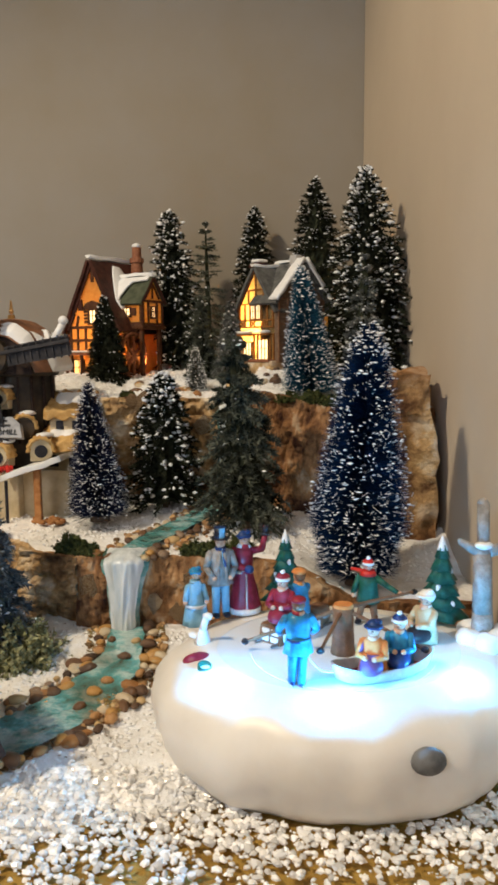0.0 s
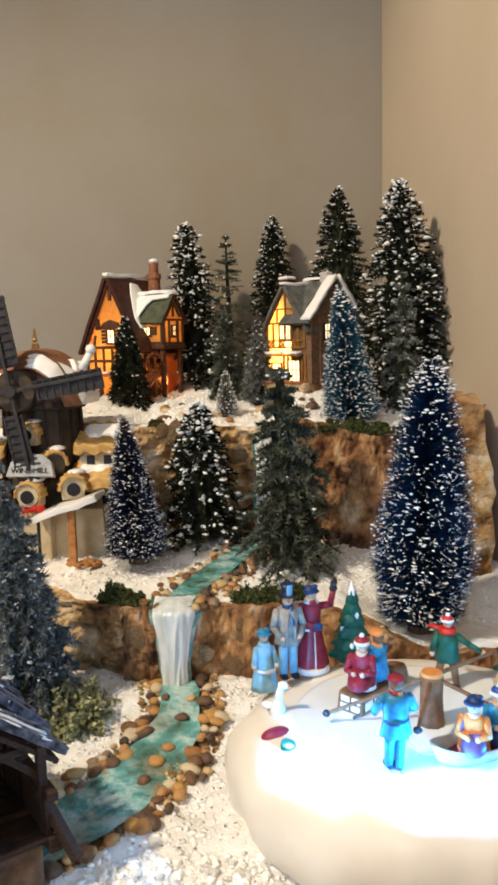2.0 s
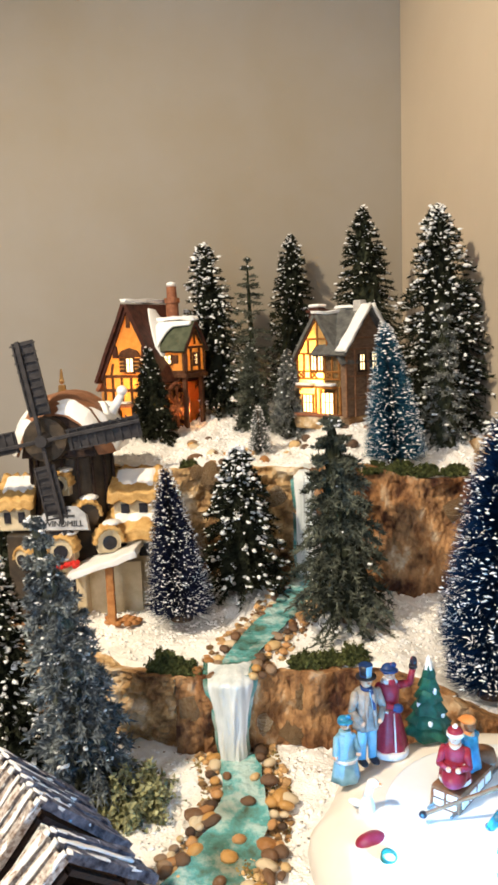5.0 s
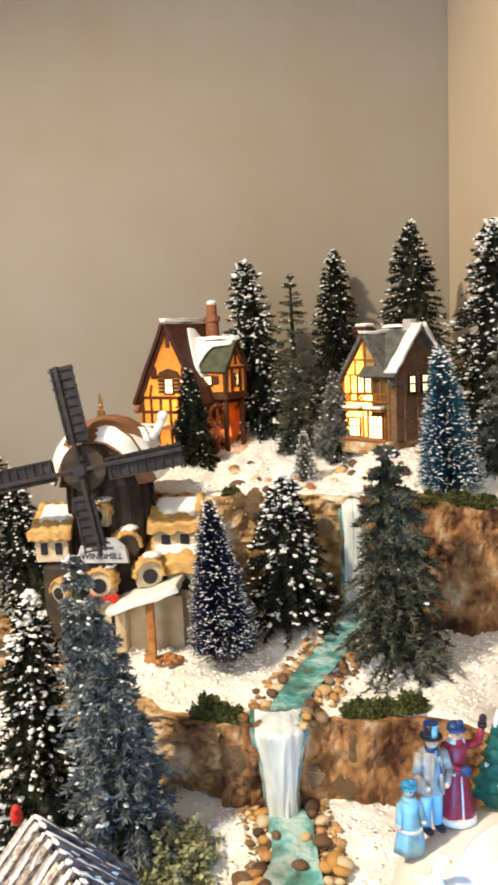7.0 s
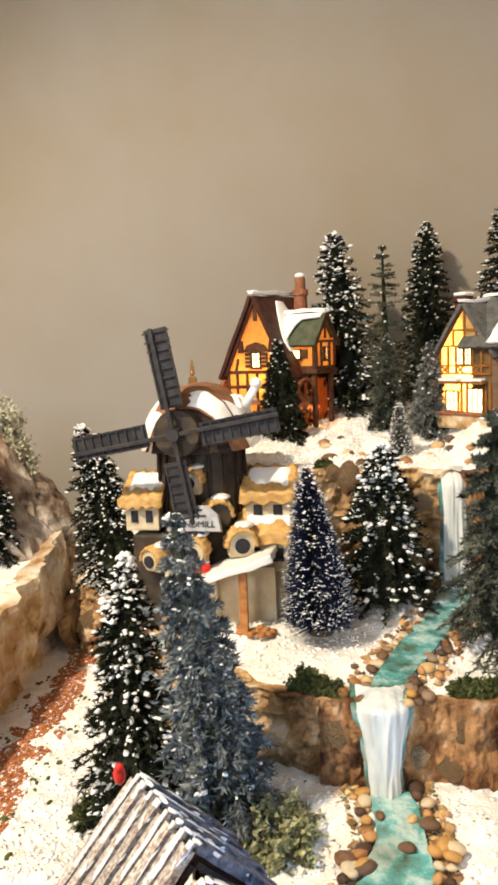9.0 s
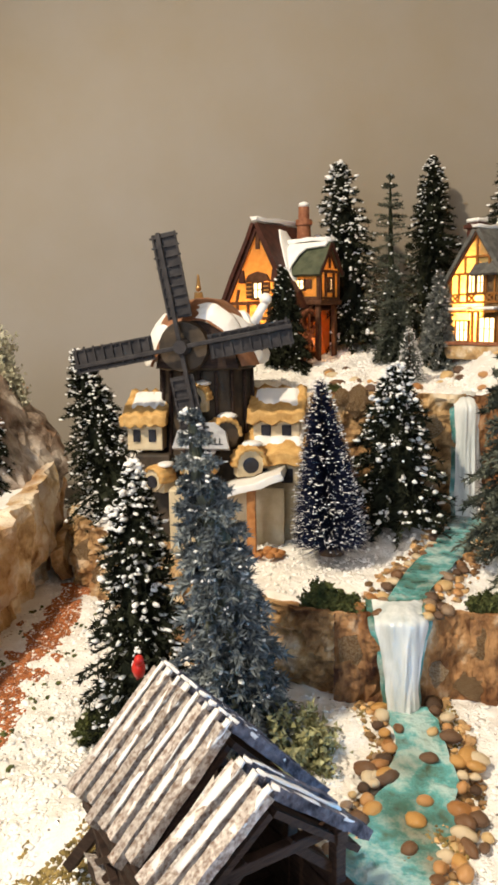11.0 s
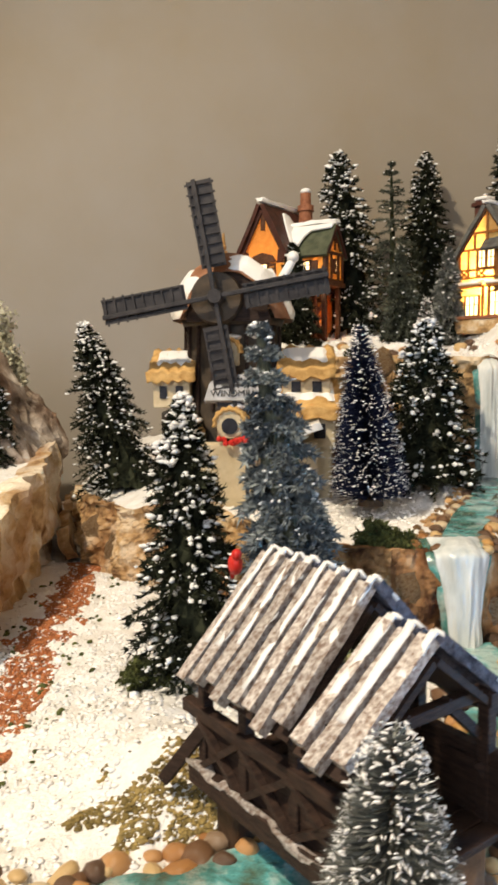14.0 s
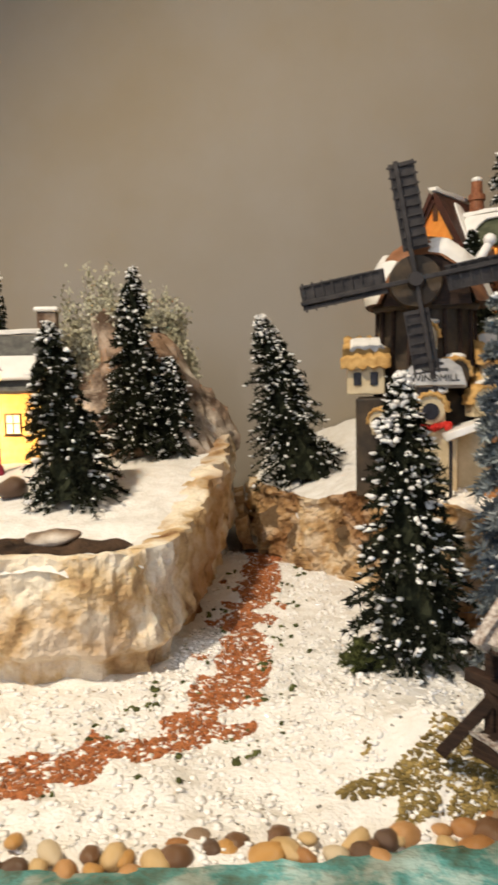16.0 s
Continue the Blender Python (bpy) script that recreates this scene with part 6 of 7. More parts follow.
# boat-shaped sled
sled = thing("boat_sled", pose(0.088, 0.537, PZ, 0, 0, 22), "long red-lined boat-shaped sled with pale sides", "sled")
bm = bmesh.new()
n = 32
for rr, z in ((0.72, 0.0006), (0.90, 0.004), (1.0, 0.0095), (0.94, 0.0095), (0.78, 0.0035)):
    for i in range(n):
        a = 2 * math.pi * i / n
        x = 0.038 * rr * math.cos(a)
        bm.verts.new((x, 0.0135 * rr * math.copysign(abs(math.sin(a)) ** 0.8, math.sin(a)), z + 4.0 * x * x * (z > 0.009)))
bm.verts.ensure_lookup_table()
for k in range(4):
    for i in range(n):
        bm.faces.new([bm.verts[q] for q in (k * n + i, k * n + (i + 1) % n, (k + 1) * n + (i + 1) % n, (k + 1) * n + i)])
bm.faces.new([bm.verts[4 * n + i] for i in range(n)])
part("hull", bm, M_GREYP, sled, "pale curved sled side", True)
bm = bmesh.new()
cone(bm, (0, 0, 0.0038), 0.028, 0.0295, 0.0012, 28, Matrix.Diagonal((1, 0.35, 1, 1)))
part("lining", bm, M_BURG, sled, "dark red lining")
rope = bmesh.new()
sag = [Vector((0.031, 0.523, PZ + 0.032)).lerp(Vector((0.054, 0.523, PZ + 0.009)), k / 8) + Vector((0, 0, -0.008 * math.sin(math.pi * k / 8))) for k in range(9)]
for p, q in zip(sag, sag[1:]):
    capsule(rope, p, q, 0.0005, 0.0005, 6)
tagged(part("tow_rope", rope, M_GREYP, None), "thin grey tow rope sagging to the sled", "rope")

bits = [("e", (0, 0, 0.0045), (0.0110, 0.0075, 0.0058), M_BURG), ("e", (0.002, -0.003, 0.0022), (0.0100, 0.0068, 0.0036), M_WHITE_PAINT), ("e", (0.009, -0.001, 0.004), (0.003, 0.003, 0.003), M_WHITE_PAINT)]
figure("winter_hat", "small red and white cap lying on ice", (-0.038, 0.574, PZ - 0.009), 10, bits, group="")
bm = bmesh.new()
turned(bm, (0, 0, 0), [(0, 0.0040), (0.006, 0.0048), (0.0085, 0.0050), (0.0085, 0.0040), (0.0030, 0.0034)], 16, 0, 0, 1.0)
bucket = part("green_bucket", bm, M_GREENP, None, "", True)
bucket.matrix_world = pose(-0.033, 0.557, PZ - 0.0075, 16, 10, 0)
tagged(bucket, "small green bucket tilted in the snow bank", "bucket")


def little_tree(x, y, h, turn):
    t = thing("clay_pine", pose(x, y, PZ, 0, 0, turn), "small glazed green clay pine with snow tip", "tree", "clay pines")
    bm = bmesh.new()
    n = 22
    for k in range(6):
        z = h * (0.07 + 0.145 * k)
        r = h * 0.30 * (1 - k / 7.0)
        ring, inner = [], []
        top_v = bm.verts.new((0, 0, z + h * 0.24))
        for i in range(n):
            a = 2 * math.pi * i / n + k * 0.4
            lobe = 1.0 + 0.16 * math.cos(a * 6 + k)
            rr = r * lobe * (1 + 0.06 * random.uniform(-1, 1))
            ring.append(bm.verts.new((rr * math.cos(a), rr * math.sin(a), z - h * 0.03 * lobe)))
            inner.append(bm.verts.new((rr * 0.62 * math.cos(a), rr * 0.62 * math.sin(a), z + h * 0.085)))
        for i in range(n):
            j = (i + 1) % n
            bm.faces.new((ring[i], ring[j], inner[j], inner[i]))
            bm.faces.new((inner[i], inner[j], top_v))
        bm.faces.new(ring[::-1])
    part("crown", bm, M_GREENP, t, "", True)
    bm = bmesh.new()
    cone(bm, (0, 0, 0), h * 0.06, h * 0.05, h * 0.15, 10)
    part("trunk", bm, M_BROWNP, t)
    bm = bmesh.new()
    turned(bm, (0, 0, 0), [(h * 0.86, h * 0.062), (h * 0.90, h * 0.055), (h * 0.98, h * 0.030), (h * 1.04, h * 0.008)], 14, 5, 0.2, 1.0)
    part("snow_tip", bm, M_WHITE_PAINT, t, "", True)
    for a, z in ((200, 0.42), (300, 0.60), (260, 0.22), (330, 0.3)):
        rr = h * 0.24 * (1 - z)
        bm = bmesh.new()
        blob(bm, (rr * math.cos(radians(a)), rr * math.sin(radians(a)), h * z), (h * 0.035, h * 0.03, h * 0.05), 2, h * 0.01, 200)
        part("snow_dab", bm, M_WHITE_PAINT, t, "", True)


little_tree(0.029, 0.687, 0.062, 0)
little_tree(0.153, 0.647, 0.066, 40)

# bare trunk with stub branches
stub = thing("bare_tree_stump", pose(0.1740, 0.604, PZ - 0.002), "bare forked clay tree trunk lit blue by the pond", "tree")
bm = bmesh.new()
capsule(bm, (0, 0, 0), (-0.001, 0, 0.022), 0.0095, 0.0072, 14)
capsule(bm, (-0.001, 0, 0.022), (-0.002, 0, 0.068), 0.0072, 0.0068, 14)
capsule(bm, (-0.002, 0, 0.066), (-0.019, -0.002, 0.077), 0.0052, 0.0026, 10)
capsule(bm, (-0.002, 0, 0.066), (0.014, -0.004, 0.074), 0.0052, 0.0034, 10)
capsule(bm, (-0.001, 0, 0.066), (-0.001, 0.004, 0.104), 0.0050, 0.0042, 10)
rough(bm, 0.0016, 150, 4)
part("trunk", bm, M_BARKP, stub, "grey-brown clay bark", True)
for i, (x, y) in enumerate(((-0.012, -0.006), (0.008, -0.010), (0.014, 0.004), (-0.006, 0.012), (0.0, -0.016))):
    bm = bmesh.new()
    blob(bm, (x, y, 0.004), (0.010, 0.009, 0.008), 3, 0.002, 140, i)
    part("snow_foot", bm, M_WHITE_PAINT, stub, "white snow round the foot", True)
bm = bmesh.new()
blob(bm, (-0.002, -0.003, 0.074), (0.007, 0.005, 0.003), 2, 0.001, 200)
part("fork_snow", bm, M_WHITE_PAINT, stub, "", True)


# ---- covered bridge ----
rng0 = random.Random(3)


def covered_bridge():
    t = thing("covered_bridge", pose(-0.236, 0.540, 0.0, 0, 0, 35), "dark timber covered bridge with frosted plank roof", "bridge")
    hw, zr, zd = 0.046, 0.139, 0.047
    sections = [("main", -0.020, 0.054, zr, 8, 0.047), ("porch", -0.052, -0.021, zr - 0.013, 3, 0.036)]
    for nm, y0, y1, z, n, zd in sections:
        for s in (-1, 1):
            for i in range(n):
                a = y0 + (y1 - y0) * i / n
                b = y0 + (y1 - y0) * (i + 0.66) / n
                bm = bmesh.new()
                w = hw * (1 + 0.05 * math.sin(i * 2.3 + s))
                slab(bm, (0, z - 0.001 * (i % 2)), (s * w, z - zd * w / hw - 0.001 * (i % 2)), a, b, 0.0052)
                bmesh.ops.subdivide_edges(bm, edges=[e for e in bm.edges if e.calc_length() > 0.02], cuts=9)
                rough(bm, 0.0006, 220, i * 3.1 + s)
                # the right slope's planks carry their shade in the colour
                pl = part("roof_plank", bm, M_FROST_PLANK if s < 0 else M_FROST_SHADED, t)
        bm = bmesh.new()
        for s in (-1, 1):
            slab(bm, (0, z - 0.008), (s * hw * 0.93, z - zd * 0.93 - 0.008), y0 + 0.001, y1 - 0.001, 0.003)
        part("roof_boarding", bm, M_PLANK, t)
        for i in range(n):
            a = y0 + (y1 - y0) * i / n
            b = a + (y1 - y0) / n * (0.24 + 0.30 * rng0.random())
            bm = bmesh.new()
            for q in (-1, 1):
                k = hw * (0.35 + 0.6 * rng0.random())
                slab(bm, (q * 0.0001, z + 0.0048), (q * k, z + 0.0048 - zd / hw * k), a + 0.0002, b, 0.0014)
            bmesh.ops.subdivide_edges(bm, edges=[e for e in bm.edges if e.calc_length() > 0.006], cuts=7)
            rough(bm, 0.0012, 220, i * 1.7)
            part("plank_snow", bm, M_FLOCK, t, "", True)
    # frame
    for s in (-1, 1):
        for y in (-0.048, -0.012, 0.022, 0.054):
            part("post", one_box((s * 0.034, y, 0.068), (0.0055, 0.0055, 0.064), None, 0.0006), M_PLANK, t)
        part("top_plate", one_box((s * 0.034, 0.0, 0.096), (0.006, 0.104, 0.006), None, 0.0006), M_PLANK, t)
        part("hand_rail", one_box((s * 0.036, 0.003, 0.071), (0.006, 0.128, 0.006), None, 0.0006), M_PLANK, t)
        part("sill_beam", one_box((s * 0.036, 0.0, 0.041), (0.008, 0.122, 0.010), None, 0.0008), M_PLANK, t)
        part("panel", one_box((s * 0.0335, 0.0, 0.056), (0.003, 0.112, 0.026)), M_PLANK, t)
        for y0, y1 in ((-0.048, -0.012), (-0.012, 0.022), (0.022, 0.054)):
            for a, b in ((y0, y1), (y1, y0)):
                p, q = Vector((s * 0.0375, a, 0.045)), Vector((s * 0.0375, b, 0.069))
                mm = Matrix.Translation((p + q) / 2) @ (q - p).to_track_quat("Z", "X").to_matrix().to_4x4()
                part("brace", one_box((0, 0, 0), (0.003, 0.0035, (q - p).length), mm), M_PLANK, t)
        bm = bmesh.new()
        box(bm, (s * 0.0385, 0.0, 0.0455), (0.004, 0.118, 0.002))
        bmesh.ops.subdivide_edges(bm, edges=bm.edges, cuts=12, use_grid_fill=True)
        rough(bm, 0.004, 160, 5 + s)
        part("sill_frost", bm, M_FROST_PLANK, t, "ragged frost along the sill")
        for y in (-0.056, 0.060):
            p, q = Vector((s * 0.034, y - math.copysign(0.008, y), 0.066)), Vector((s * 0.044, y + math.copysign(0.012, y), 0.036))
            mm = Matrix.Translation((p + q) / 2) @ (q - p).to_track_quat("Z", "Y").to_matrix().to_4x4()
            part("prop", one_box((0, 0, 0), (0.006, 0.006, (q - p).length + 0.008), mm, 0.0006), M_PLANK, t)
    for y in (-0.046, 0.046):
        for s in (-1, 1):
            p, q = Vector((s * 0.034, y, 0.078)), Vector((s * 0.010, y, 0.100))
            mm = Matrix.Translation((p + q) / 2) @ (q - p).to_track_quat("Z", "Y").to_matrix().to_4x4()
            part("knee_brace", one_box((0, 0, 0), (0.004, 0.004, (q - p).length), mm), M_PLANK, t)
        part("tie_beam", one_box((0, y, 0.098), (0.07, 0.005, 0.005), None, 0.0006), M_PLANK, t)
    for i in range(12):
        part("deck_board", one_box((0, -0.054 + i * 0.0098, 0.044), (0.066, 0.0088, 0.003), None, 0.0004), M_PLANK, t)
    for y in (-0.044, 0.044):
        part("abutment", one_box((0, y, 0.019), (0.062, 0.016, 0.040), None, 0.002), M_STONE_D, t)


# frosted plank with the cool blue shade away from the lamp painted in
M_FROST_SHADED = mat("frosted_plank_shaded", (0.020, 0.020, 0.034), (0.20, 0.20, 0.25), 150, 0.8, bump=0.6, fine=600, fine_bump=0.6, contrast=(0.36, 0.66), island=0.2)
covered_bridge()
bird = [("e", (0, 0, 0.005), (0.0035, 0.005, 0.0054), M_RED), ("e", (0, -0.0025, 0.0105), (0.0027, 0.0030, 0.0029), M_RED), ("c", (0, 0.004, -0.003), (0.0010, 0.0018, 0.008), M_RED)]
figure("red_bird", "small red bird perched on the roof", (-0.281, 0.602, 0.124), 20, bird, group="")

# ---- river stones ----
rng = random.Random(7)
variants = []
for k in range(7):
    bm = bmesh.new()
    bmesh.ops.create_icosphere(bm, subdivisions=2, radius=1)
    for v in bm.verts:
        v.co *= 1 + 0.22 * noise.noise(v.co * 0.9 + Vector((k * 7, 0, 0))) + 0.05 * noise.noise(v.co * 3 + Vector((k, 0, 0)))
    me = bpy.data.meshes.new("river_stone")
    bm.to_mesh(me)
    bm.free()
    me.shade_smooth()
    me.materials.append(M_STONE_D if k == 6 else M_STONE)
    variants.append(me)


def stone(x, y, z, s, k=None, label="rounded brown river stone on the bank"):
    ob = new("river_stone", variants[rng.randrange(7) if k is None else k])
    s *= 0.82
    ob.matrix_world = pose(x, y, z - s * 0.15, rng.uniform(-15, 15), rng.uniform(-15, 15), rng.uniform(0, 360)) @ Matrix.Diagonal((s * rng.uniform(0.9, 1.4), s * rng.uniform(0.8, 1.1), s * rng.uniform(0.6, 0.85), 1))
    tagged(ob, label, "stone", "river stones")


def along(path, offset, n, s0, s1, z, skip=()):
    path = np.array(path)
    seg = np.r_[0, np.cumsum(np.linalg.norm(np.diff(path, axis=0), axis=1))]
    for i in range(n):
        s = seg[-1] * (i + 0.5 + rng.uniform(-0.3, 0.3)) / n
        x, y = np.interp(s, seg, path[:, 0]), np.interp(s, seg, path[:, 1])
        x2, y2 = np.interp(s + 0.005, seg, path[:, 0]), np.interp(s + 0.005, seg, path[:, 1])
        l = math.hypot(x2 - x, y2 - y) + 1e-9
        o = (np.interp(s / seg[-1], [0, 1], offset) if not np.isscalar(offset) else offset) * rng.uniform(0.9, 1.25)
        xx, yy = x - (y2 - y) / l * o, y + (x2 - x) / l * o
        sz = rng.uniform(s0, s1)
        stone(xx, yy, (z(xx, yy) if callable(z) else z) + sz * 0.25, sz)


RIV_Z = lambda x, y: 0.012 + 0.018 * step(0.61, 0.745, y)
along(RIVER[:7], (-0.019, -0.038), 30, 0.0045, 0.0085, RIV_Z)
along(RIVER[:7], (0.019, 0.036), 32, 0.0045, 0.0090, RIV_Z)
along(RIVER[1:5], (0.028, 0.042), 16, 0.004, 0.008, RIV_Z)
along(RIVER[1:5], (-0.028, -0.044), 16, 0.004, 0.008, RIV_Z)
along(RIVER[6:], -0.043, 34, 0.006, 0.0095, 0.010)
along(RIVER[6:], -0.052, 24, 0.005, 0.008, 0.010)
along(STREAM[1:], -0.017, 14, 0.004, 0.0075, lambda x, y: top1(x, y) + 0.003)
along(STREAM[1:], 0.017, 14, 0.004, 0.0075, lambda x, y: top1(x, y) + 0.003)
along(STREAM[1:], 0.026, 8, 0.004, 0.006, lambda x, y: top1(x, y) + 0.003)
for x, y, s in ((-0.128, 0.640, 0.008), (-0.120, 0.655, 0.006), (-0.112, 0.690, 0.0065), (-0.135, 0.618, 0.006), (-0.105, 0.715, 0.005), (-0.128, 0.718, 0.005)):
    stone(x, y, RIV_Z(x, y) + 0.003, s, label="wet brown stone in the river")
for x, y, s in ((-0.086, 0.770, 0.007), (-0.152, 0.775, 0.007), (-0.140, 0.790, 0.006)):
    stone(x, y, top1(x, y) + 0.004, s, None, "rounded stone at the waterfall's lip")
# rubble under the houses
for i in range(44):
    x = rng.uniform(-0.16, 0.10)
    y = np.interp(x, C2[:, 0], C2[:, 1]) + rng.uniform(0.015, 0.15)
    s = rng.uniform(0.004, 0.009)
    stone(x, y, top2(x, y) + s * 0.3, s, None, "rough brown stone in the snow below the houses")
stone(-0.66, 0.885, 0.112, 0.017, 1, "large brown stone on the bark rock")
bm = bmesh.new()
blob(bm, (0, 0, 0), (0.021, 0.013, 0.0055), 3, 0.002, 70, 2)
flat = part("flat_stone", bm, M_GREY_ROCK, None, "", True)
flat.matrix_world = pose(-0.578, 0.772, 0.0885, 4, -3, 12)
tagged(flat, "flat grey stone in a dark hollow of the rock", "stone")
# dark sheet added on the hollow's floor in place of its shade
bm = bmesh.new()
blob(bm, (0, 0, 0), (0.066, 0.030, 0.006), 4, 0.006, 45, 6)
bed = part("hollow_shade_sheet", bm, M_HOLLOW_SHADE, None)
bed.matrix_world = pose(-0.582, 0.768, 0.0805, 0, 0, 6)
tagged(bed, "dark bark sheet standing for the shade in the rock's hollow", "bark")

# ---- loose grains ----
gr = np.random.default_rng(5)
M_SNOWY = mat("soft_snow_grain", (0.86, 0.84, 0.81), (0.94, 0.93, 0.91), 60, 0.7, bump=0.0, island=0.08)


def scatter(name, n, xs, ys, size, material, label, keep, squash=(1, 1, 0.7)):
    p = np.stack((gr.uniform(*xs, n), gr.uniform(*ys, n)), -1)
    p = p[[bool(keep(x, y)) for x, y in p]]
    z = np.array([max(ground_z(x, y), 0.0) for x, y in p])
    v, f = lumps(gr, np.c_[p, z + size * 0.3], size, 0.6, squash)
    tagged(np_part(name, v, f, material, None, "", material == M_SNOWY), label, "grains", kind="stuff")


def off_river(x, y):
    r = np.array(RIVER)
    best = 9
    for a, b in zip(r, r[1:]):
        t = np.clip(np.dot((x, y) - a, b - a) / np.dot(b - a, b - a), 0, 1)
        best = min(best, np.hypot(*((x, y) - a - t * (b - a))))
    return best > 0.036


def off_pond(x, y):
    return math.hypot((x - PX) / 0.124, (y - PY) / 0.106) > 1


PATHWAY = np.array([(-0.447, 1.05), (-0.444, 0.96), (-0.441, 0.83), (-0.432, 0.72), (-0.437, 0.65), (-0.468, 0.612), (-0.51, 0.585), (-0.62, 0.56)])


def from_path(x, y):
    best = 9
    for a, b in zip(PATHWAY, PATHWAY[1:]):
        t = np.clip(np.dot((x, y) - a, b - a) / np.dot(b - a, b - a), 0, 1)
        best = min(best, np.hypot(*((x, y) - a - t * (b - a))))
    return best


lower = lambda x, y: (x < -0.475 or y < np.interp(x, C1[:, 0], C1[:, 1]) - 0.004) and not in_poly(x, y)
scatter("snow_grains", 15000, (-0.62, 0.21), (0.44, 0.80), 0.0016, M_SNOWY, "coarse soft snow grains on the ground", lambda x, y: lower(x, y) and off_river(x, y) and off_pond(x, y) and (y > 0.52 or gr.random() < 0.5) and gr.random() < 0.55 + 0.9 * noise.noise(Vector((x * 38, y * 38, 6))), (1, 1, 0.42))
scatter("snow_grains", 5200, (-0.16, 0.21), (0.40, 0.54), 0.0021, M_GRAIN, "large glassy snow flakes before the pond", lambda x, y: off_pond(x, y) and off_river(x, y) and gr.random() < 0.95 - (0.50 - y) * 11 + 0.3 * noise.noise(Vector((x * 60, y * 60, 2))))
scatter("snow_grains", 1700, (-0.50, -0.34), (0.60, 1.08), 0.0014, M_SNOWY, "coarse snow grains along the path", lambda x, y: lower(x, y) and (from_path(x, y) > 0.010 or gr.random() < 0.35))
scatter("red_grit", 60000, (-0.62, -0.41), (0.55, 1.06), 0.0010, M_GRIT, "brick-red grit of a winding path", lambda x, y: lower(x, y) and from_path(x, y) < 0.022 * (0.75 + 1.3 * noise.noise(Vector((x * 45, y * 45, 0)))) + 0.002)
scatter("moss_crumbs", 1500, (-0.60, -0.33), (0.56, 1.0), 0.0018, M_MOSS, "dark green moss crumbs beside the path", lambda x, y: lower(x, y) and 0.014 < from_path(x, y) < 0.05 and noise.noise(Vector((x * 45, y * 45, 8))) > 0.1)
scatter("snow_grains", 9000, (-0.35, 0.20), (0.77, 1.40), 0.0015, M_SNOWY, "fine snow grains on the ledges", lambda x, y: y > np.interp(x, C1[:, 0], C1[:, 1]) + 0.02 and not (abs(y - np.interp(x, C2[:, 0], C2[:, 1]) - 0.01) < 0.014))

M_GLITTER = mat("glitter", (0.95, 0.93, 0.88), (1.0, 0.98, 0.94), 90, 0.12, metal=0.9, bump=0.0)
scatter("glitter_flakes", 3000, (-0.60, 0.20), (0.44, 0.95), 0.0010, M_GLITTER, "bright glitter flakes strewn over the snow", lambda x, y: lower(x, y) and off_pond(x, y), (1, 1, 0.25))
M_GOLDMOSS = mat("golden_moss", (0.14, 0.10, 0.03), (0.34, 0.25, 0.09), 120, 0.8, bump=0.0, island=0.4)
scatter("golden_moss_crumbs", 9000, (-0.40, -0.24), (0.54, 0.625), 0.0010, M_GOLDMOSS, "golden-brown moss crumbs on the river bank", lambda x, y: math.hypot((x + 0.305) / 0.06, (y - 0.578) / 0.028) < 0.75 + 0.6 * noise.noise(Vector((x * 50, y * 50, 3))))
scatter("golden_moss_crumbs", 4000, (-0.20, -0.06), (0.60, 0.76), 0.0010, M_GOLDMOSS, "golden-brown moss crumbs along the river", lambda x, y: off_pond(x, y) and not off_river(x, y) and noise.noise(Vector((x * 40, y * 40, 5))) > -0.1)

M_PEBBLE = mat("pebble", (0.22, 0.11, 0.045), (0.52, 0.34, 0.16), 30, 0.4, bump=0.0, island=0.7)


def near_river(x, y, a, b):
    best = 9
    for path in (np.array(RIVER), np.array(STREAM)):
        for p, q in zip(path, path[1:]):
            k = np.clip(np.dot((x, y) - p, q - p) / np.dot(q - p, q - p), 0, 1)
            best = min(best, np.hypot(*((x, y) - p - k * (q - p))))
    return a < best < b


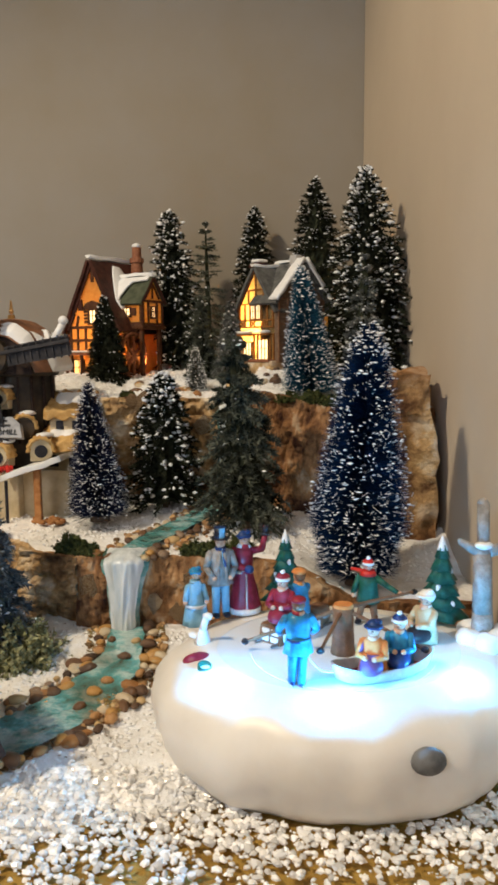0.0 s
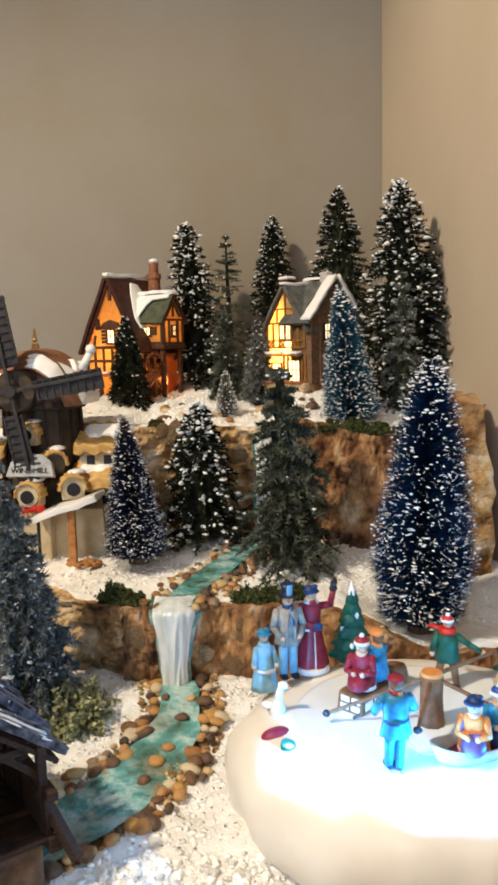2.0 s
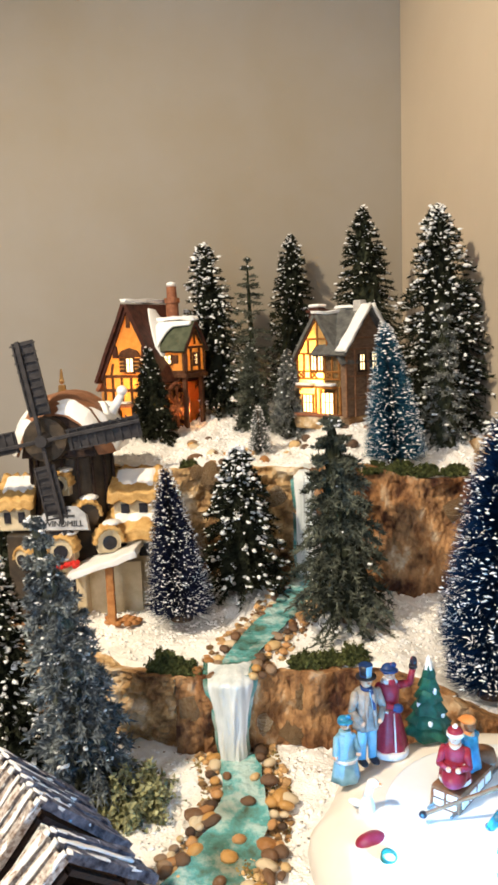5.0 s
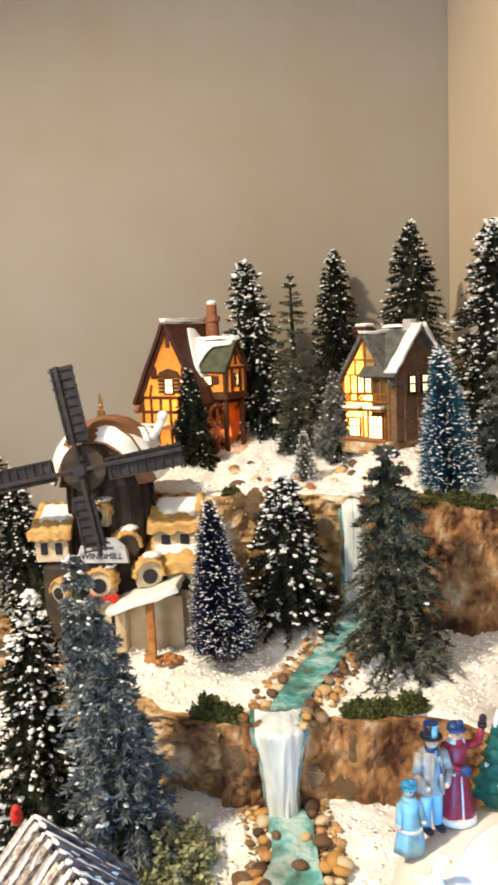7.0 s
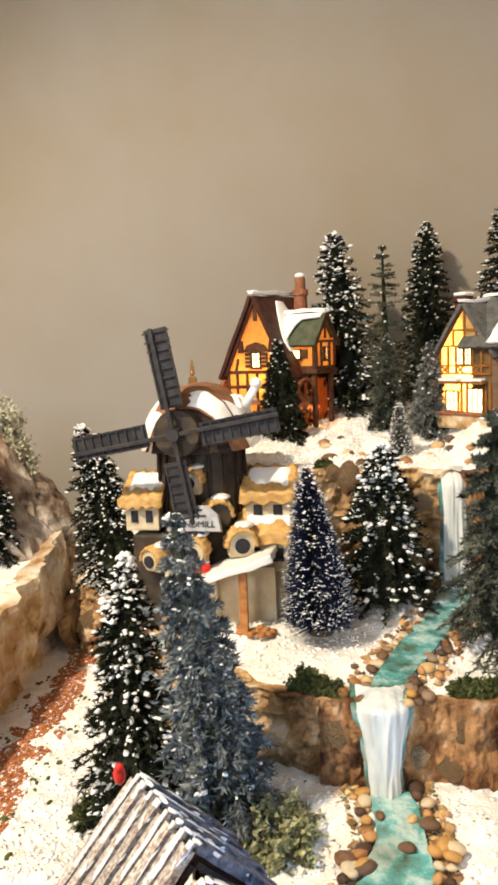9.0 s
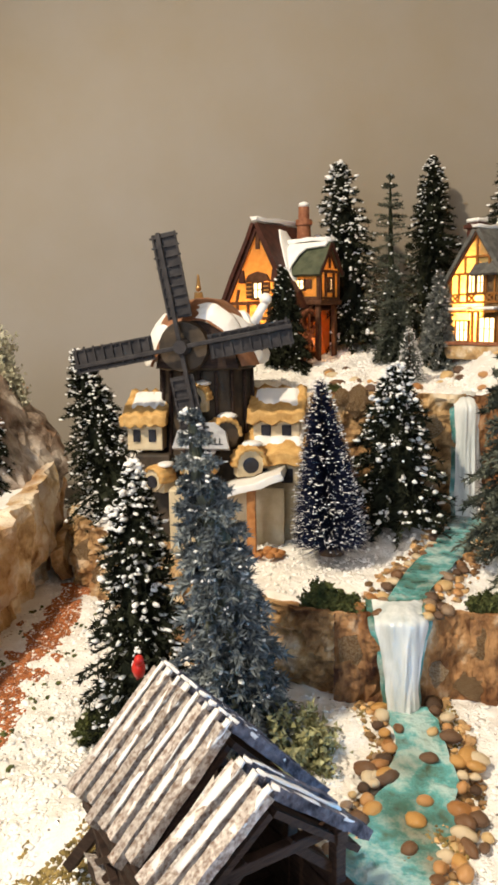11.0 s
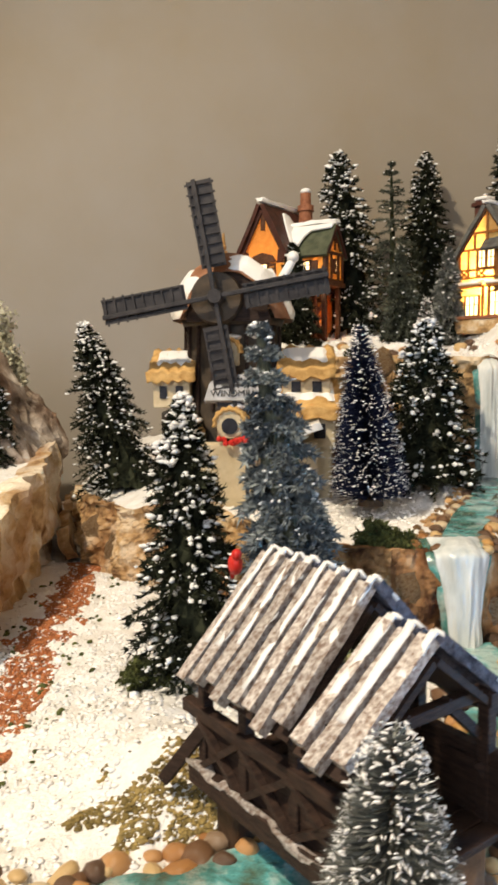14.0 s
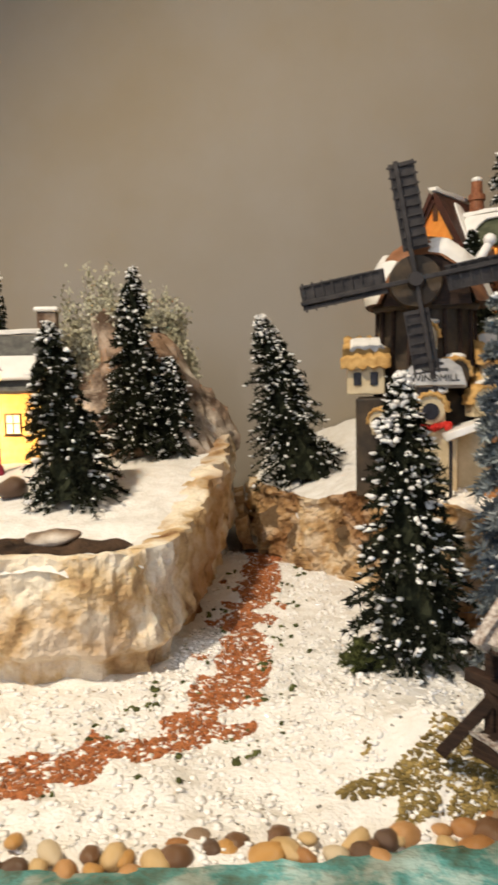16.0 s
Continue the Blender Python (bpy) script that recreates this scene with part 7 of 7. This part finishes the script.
scatter("pebbles", 9000, (-0.30, 0.0), (0.52, 0.98), 0.0024, M_PEBBLE, "small brown pebbles between the river stones", lambda x, y: off_pond(x, y) and near_river(x, y, 0.016, 0.036) and gr.random() < 0.7)

# broken chunks of bark set into the cliffs
shards = []
for k in range(6):
    bm = bmesh.new()
    bmesh.ops.create_icosphere(bm, subdivisions=2, radius=1)
    for v in bm.verts:
        q = v.co.copy()
        c = Vector([round(a * 1.6) / 1.6 for a in q])
        v.co = q.lerp(c, 0.65) * (1 + 0.25 * noise.noise(q * 1.3 + Vector((k * 5, 0, 0))))
    me = bpy.data.meshes.new("bark_chunk")
    bm.to_mesh(me)
    bm.free()
    me.materials.append(M_CORK_L if k < 4 else M_ROCK)
    shards.append(me)
crng = random.Random(12)


def chunk(x, y, z, s):
    ob = new("bark_chunk", shards[crng.randrange(6)])
    ob.matrix_world = pose(x, y, z, crng.uniform(-12, 12), crng.uniform(-30, 30), crng.uniform(-20, 20)) @ Matrix.Diagonal((s * crng.uniform(0.8, 1.3), s * crng.uniform(0.35, 0.5), s * crng.uniform(0.7, 1.5), 1))
    tagged(ob, "broken tan chunk of bark set into the cliff", "bark", "bark chunks")


for i in range(13):
    x = crng.uniform(-0.29, 0.0)
    if abs(x + 0.122) < 0.022:
        continue
    u = crng.random()
    chunk(x, np.interp(x, C1[:, 0], C1[:, 1]) - 0.002 + 0.006 * u, ground_z(x, np.interp(x, C1[:, 0], C1[:, 1]) - 0.012) + 0.062 * u, crng.uniform(0.007, 0.014))
for i in range(14):
    x = crng.uniform(-0.24, 0.16)
    if abs(x + 0.028) < 0.018:
        continue
    u = crng.random() ** 1.5
    y = np.interp(x, C2[:, 0], C2[:, 1])
    chunk(x, y + 0.002 * u, top1(x, y) + 0.125 * u, crng.uniform(0.007, 0.014))
for i in range(7):
    x = crng.uniform(-0.46, -0.33)
    u = crng.random()
    y = np.interp(x, C1[:, 0], C1[:, 1])
    chunk(x, y + 0.003, 0.010 + 0.05 * u, crng.uniform(0.008, 0.014))
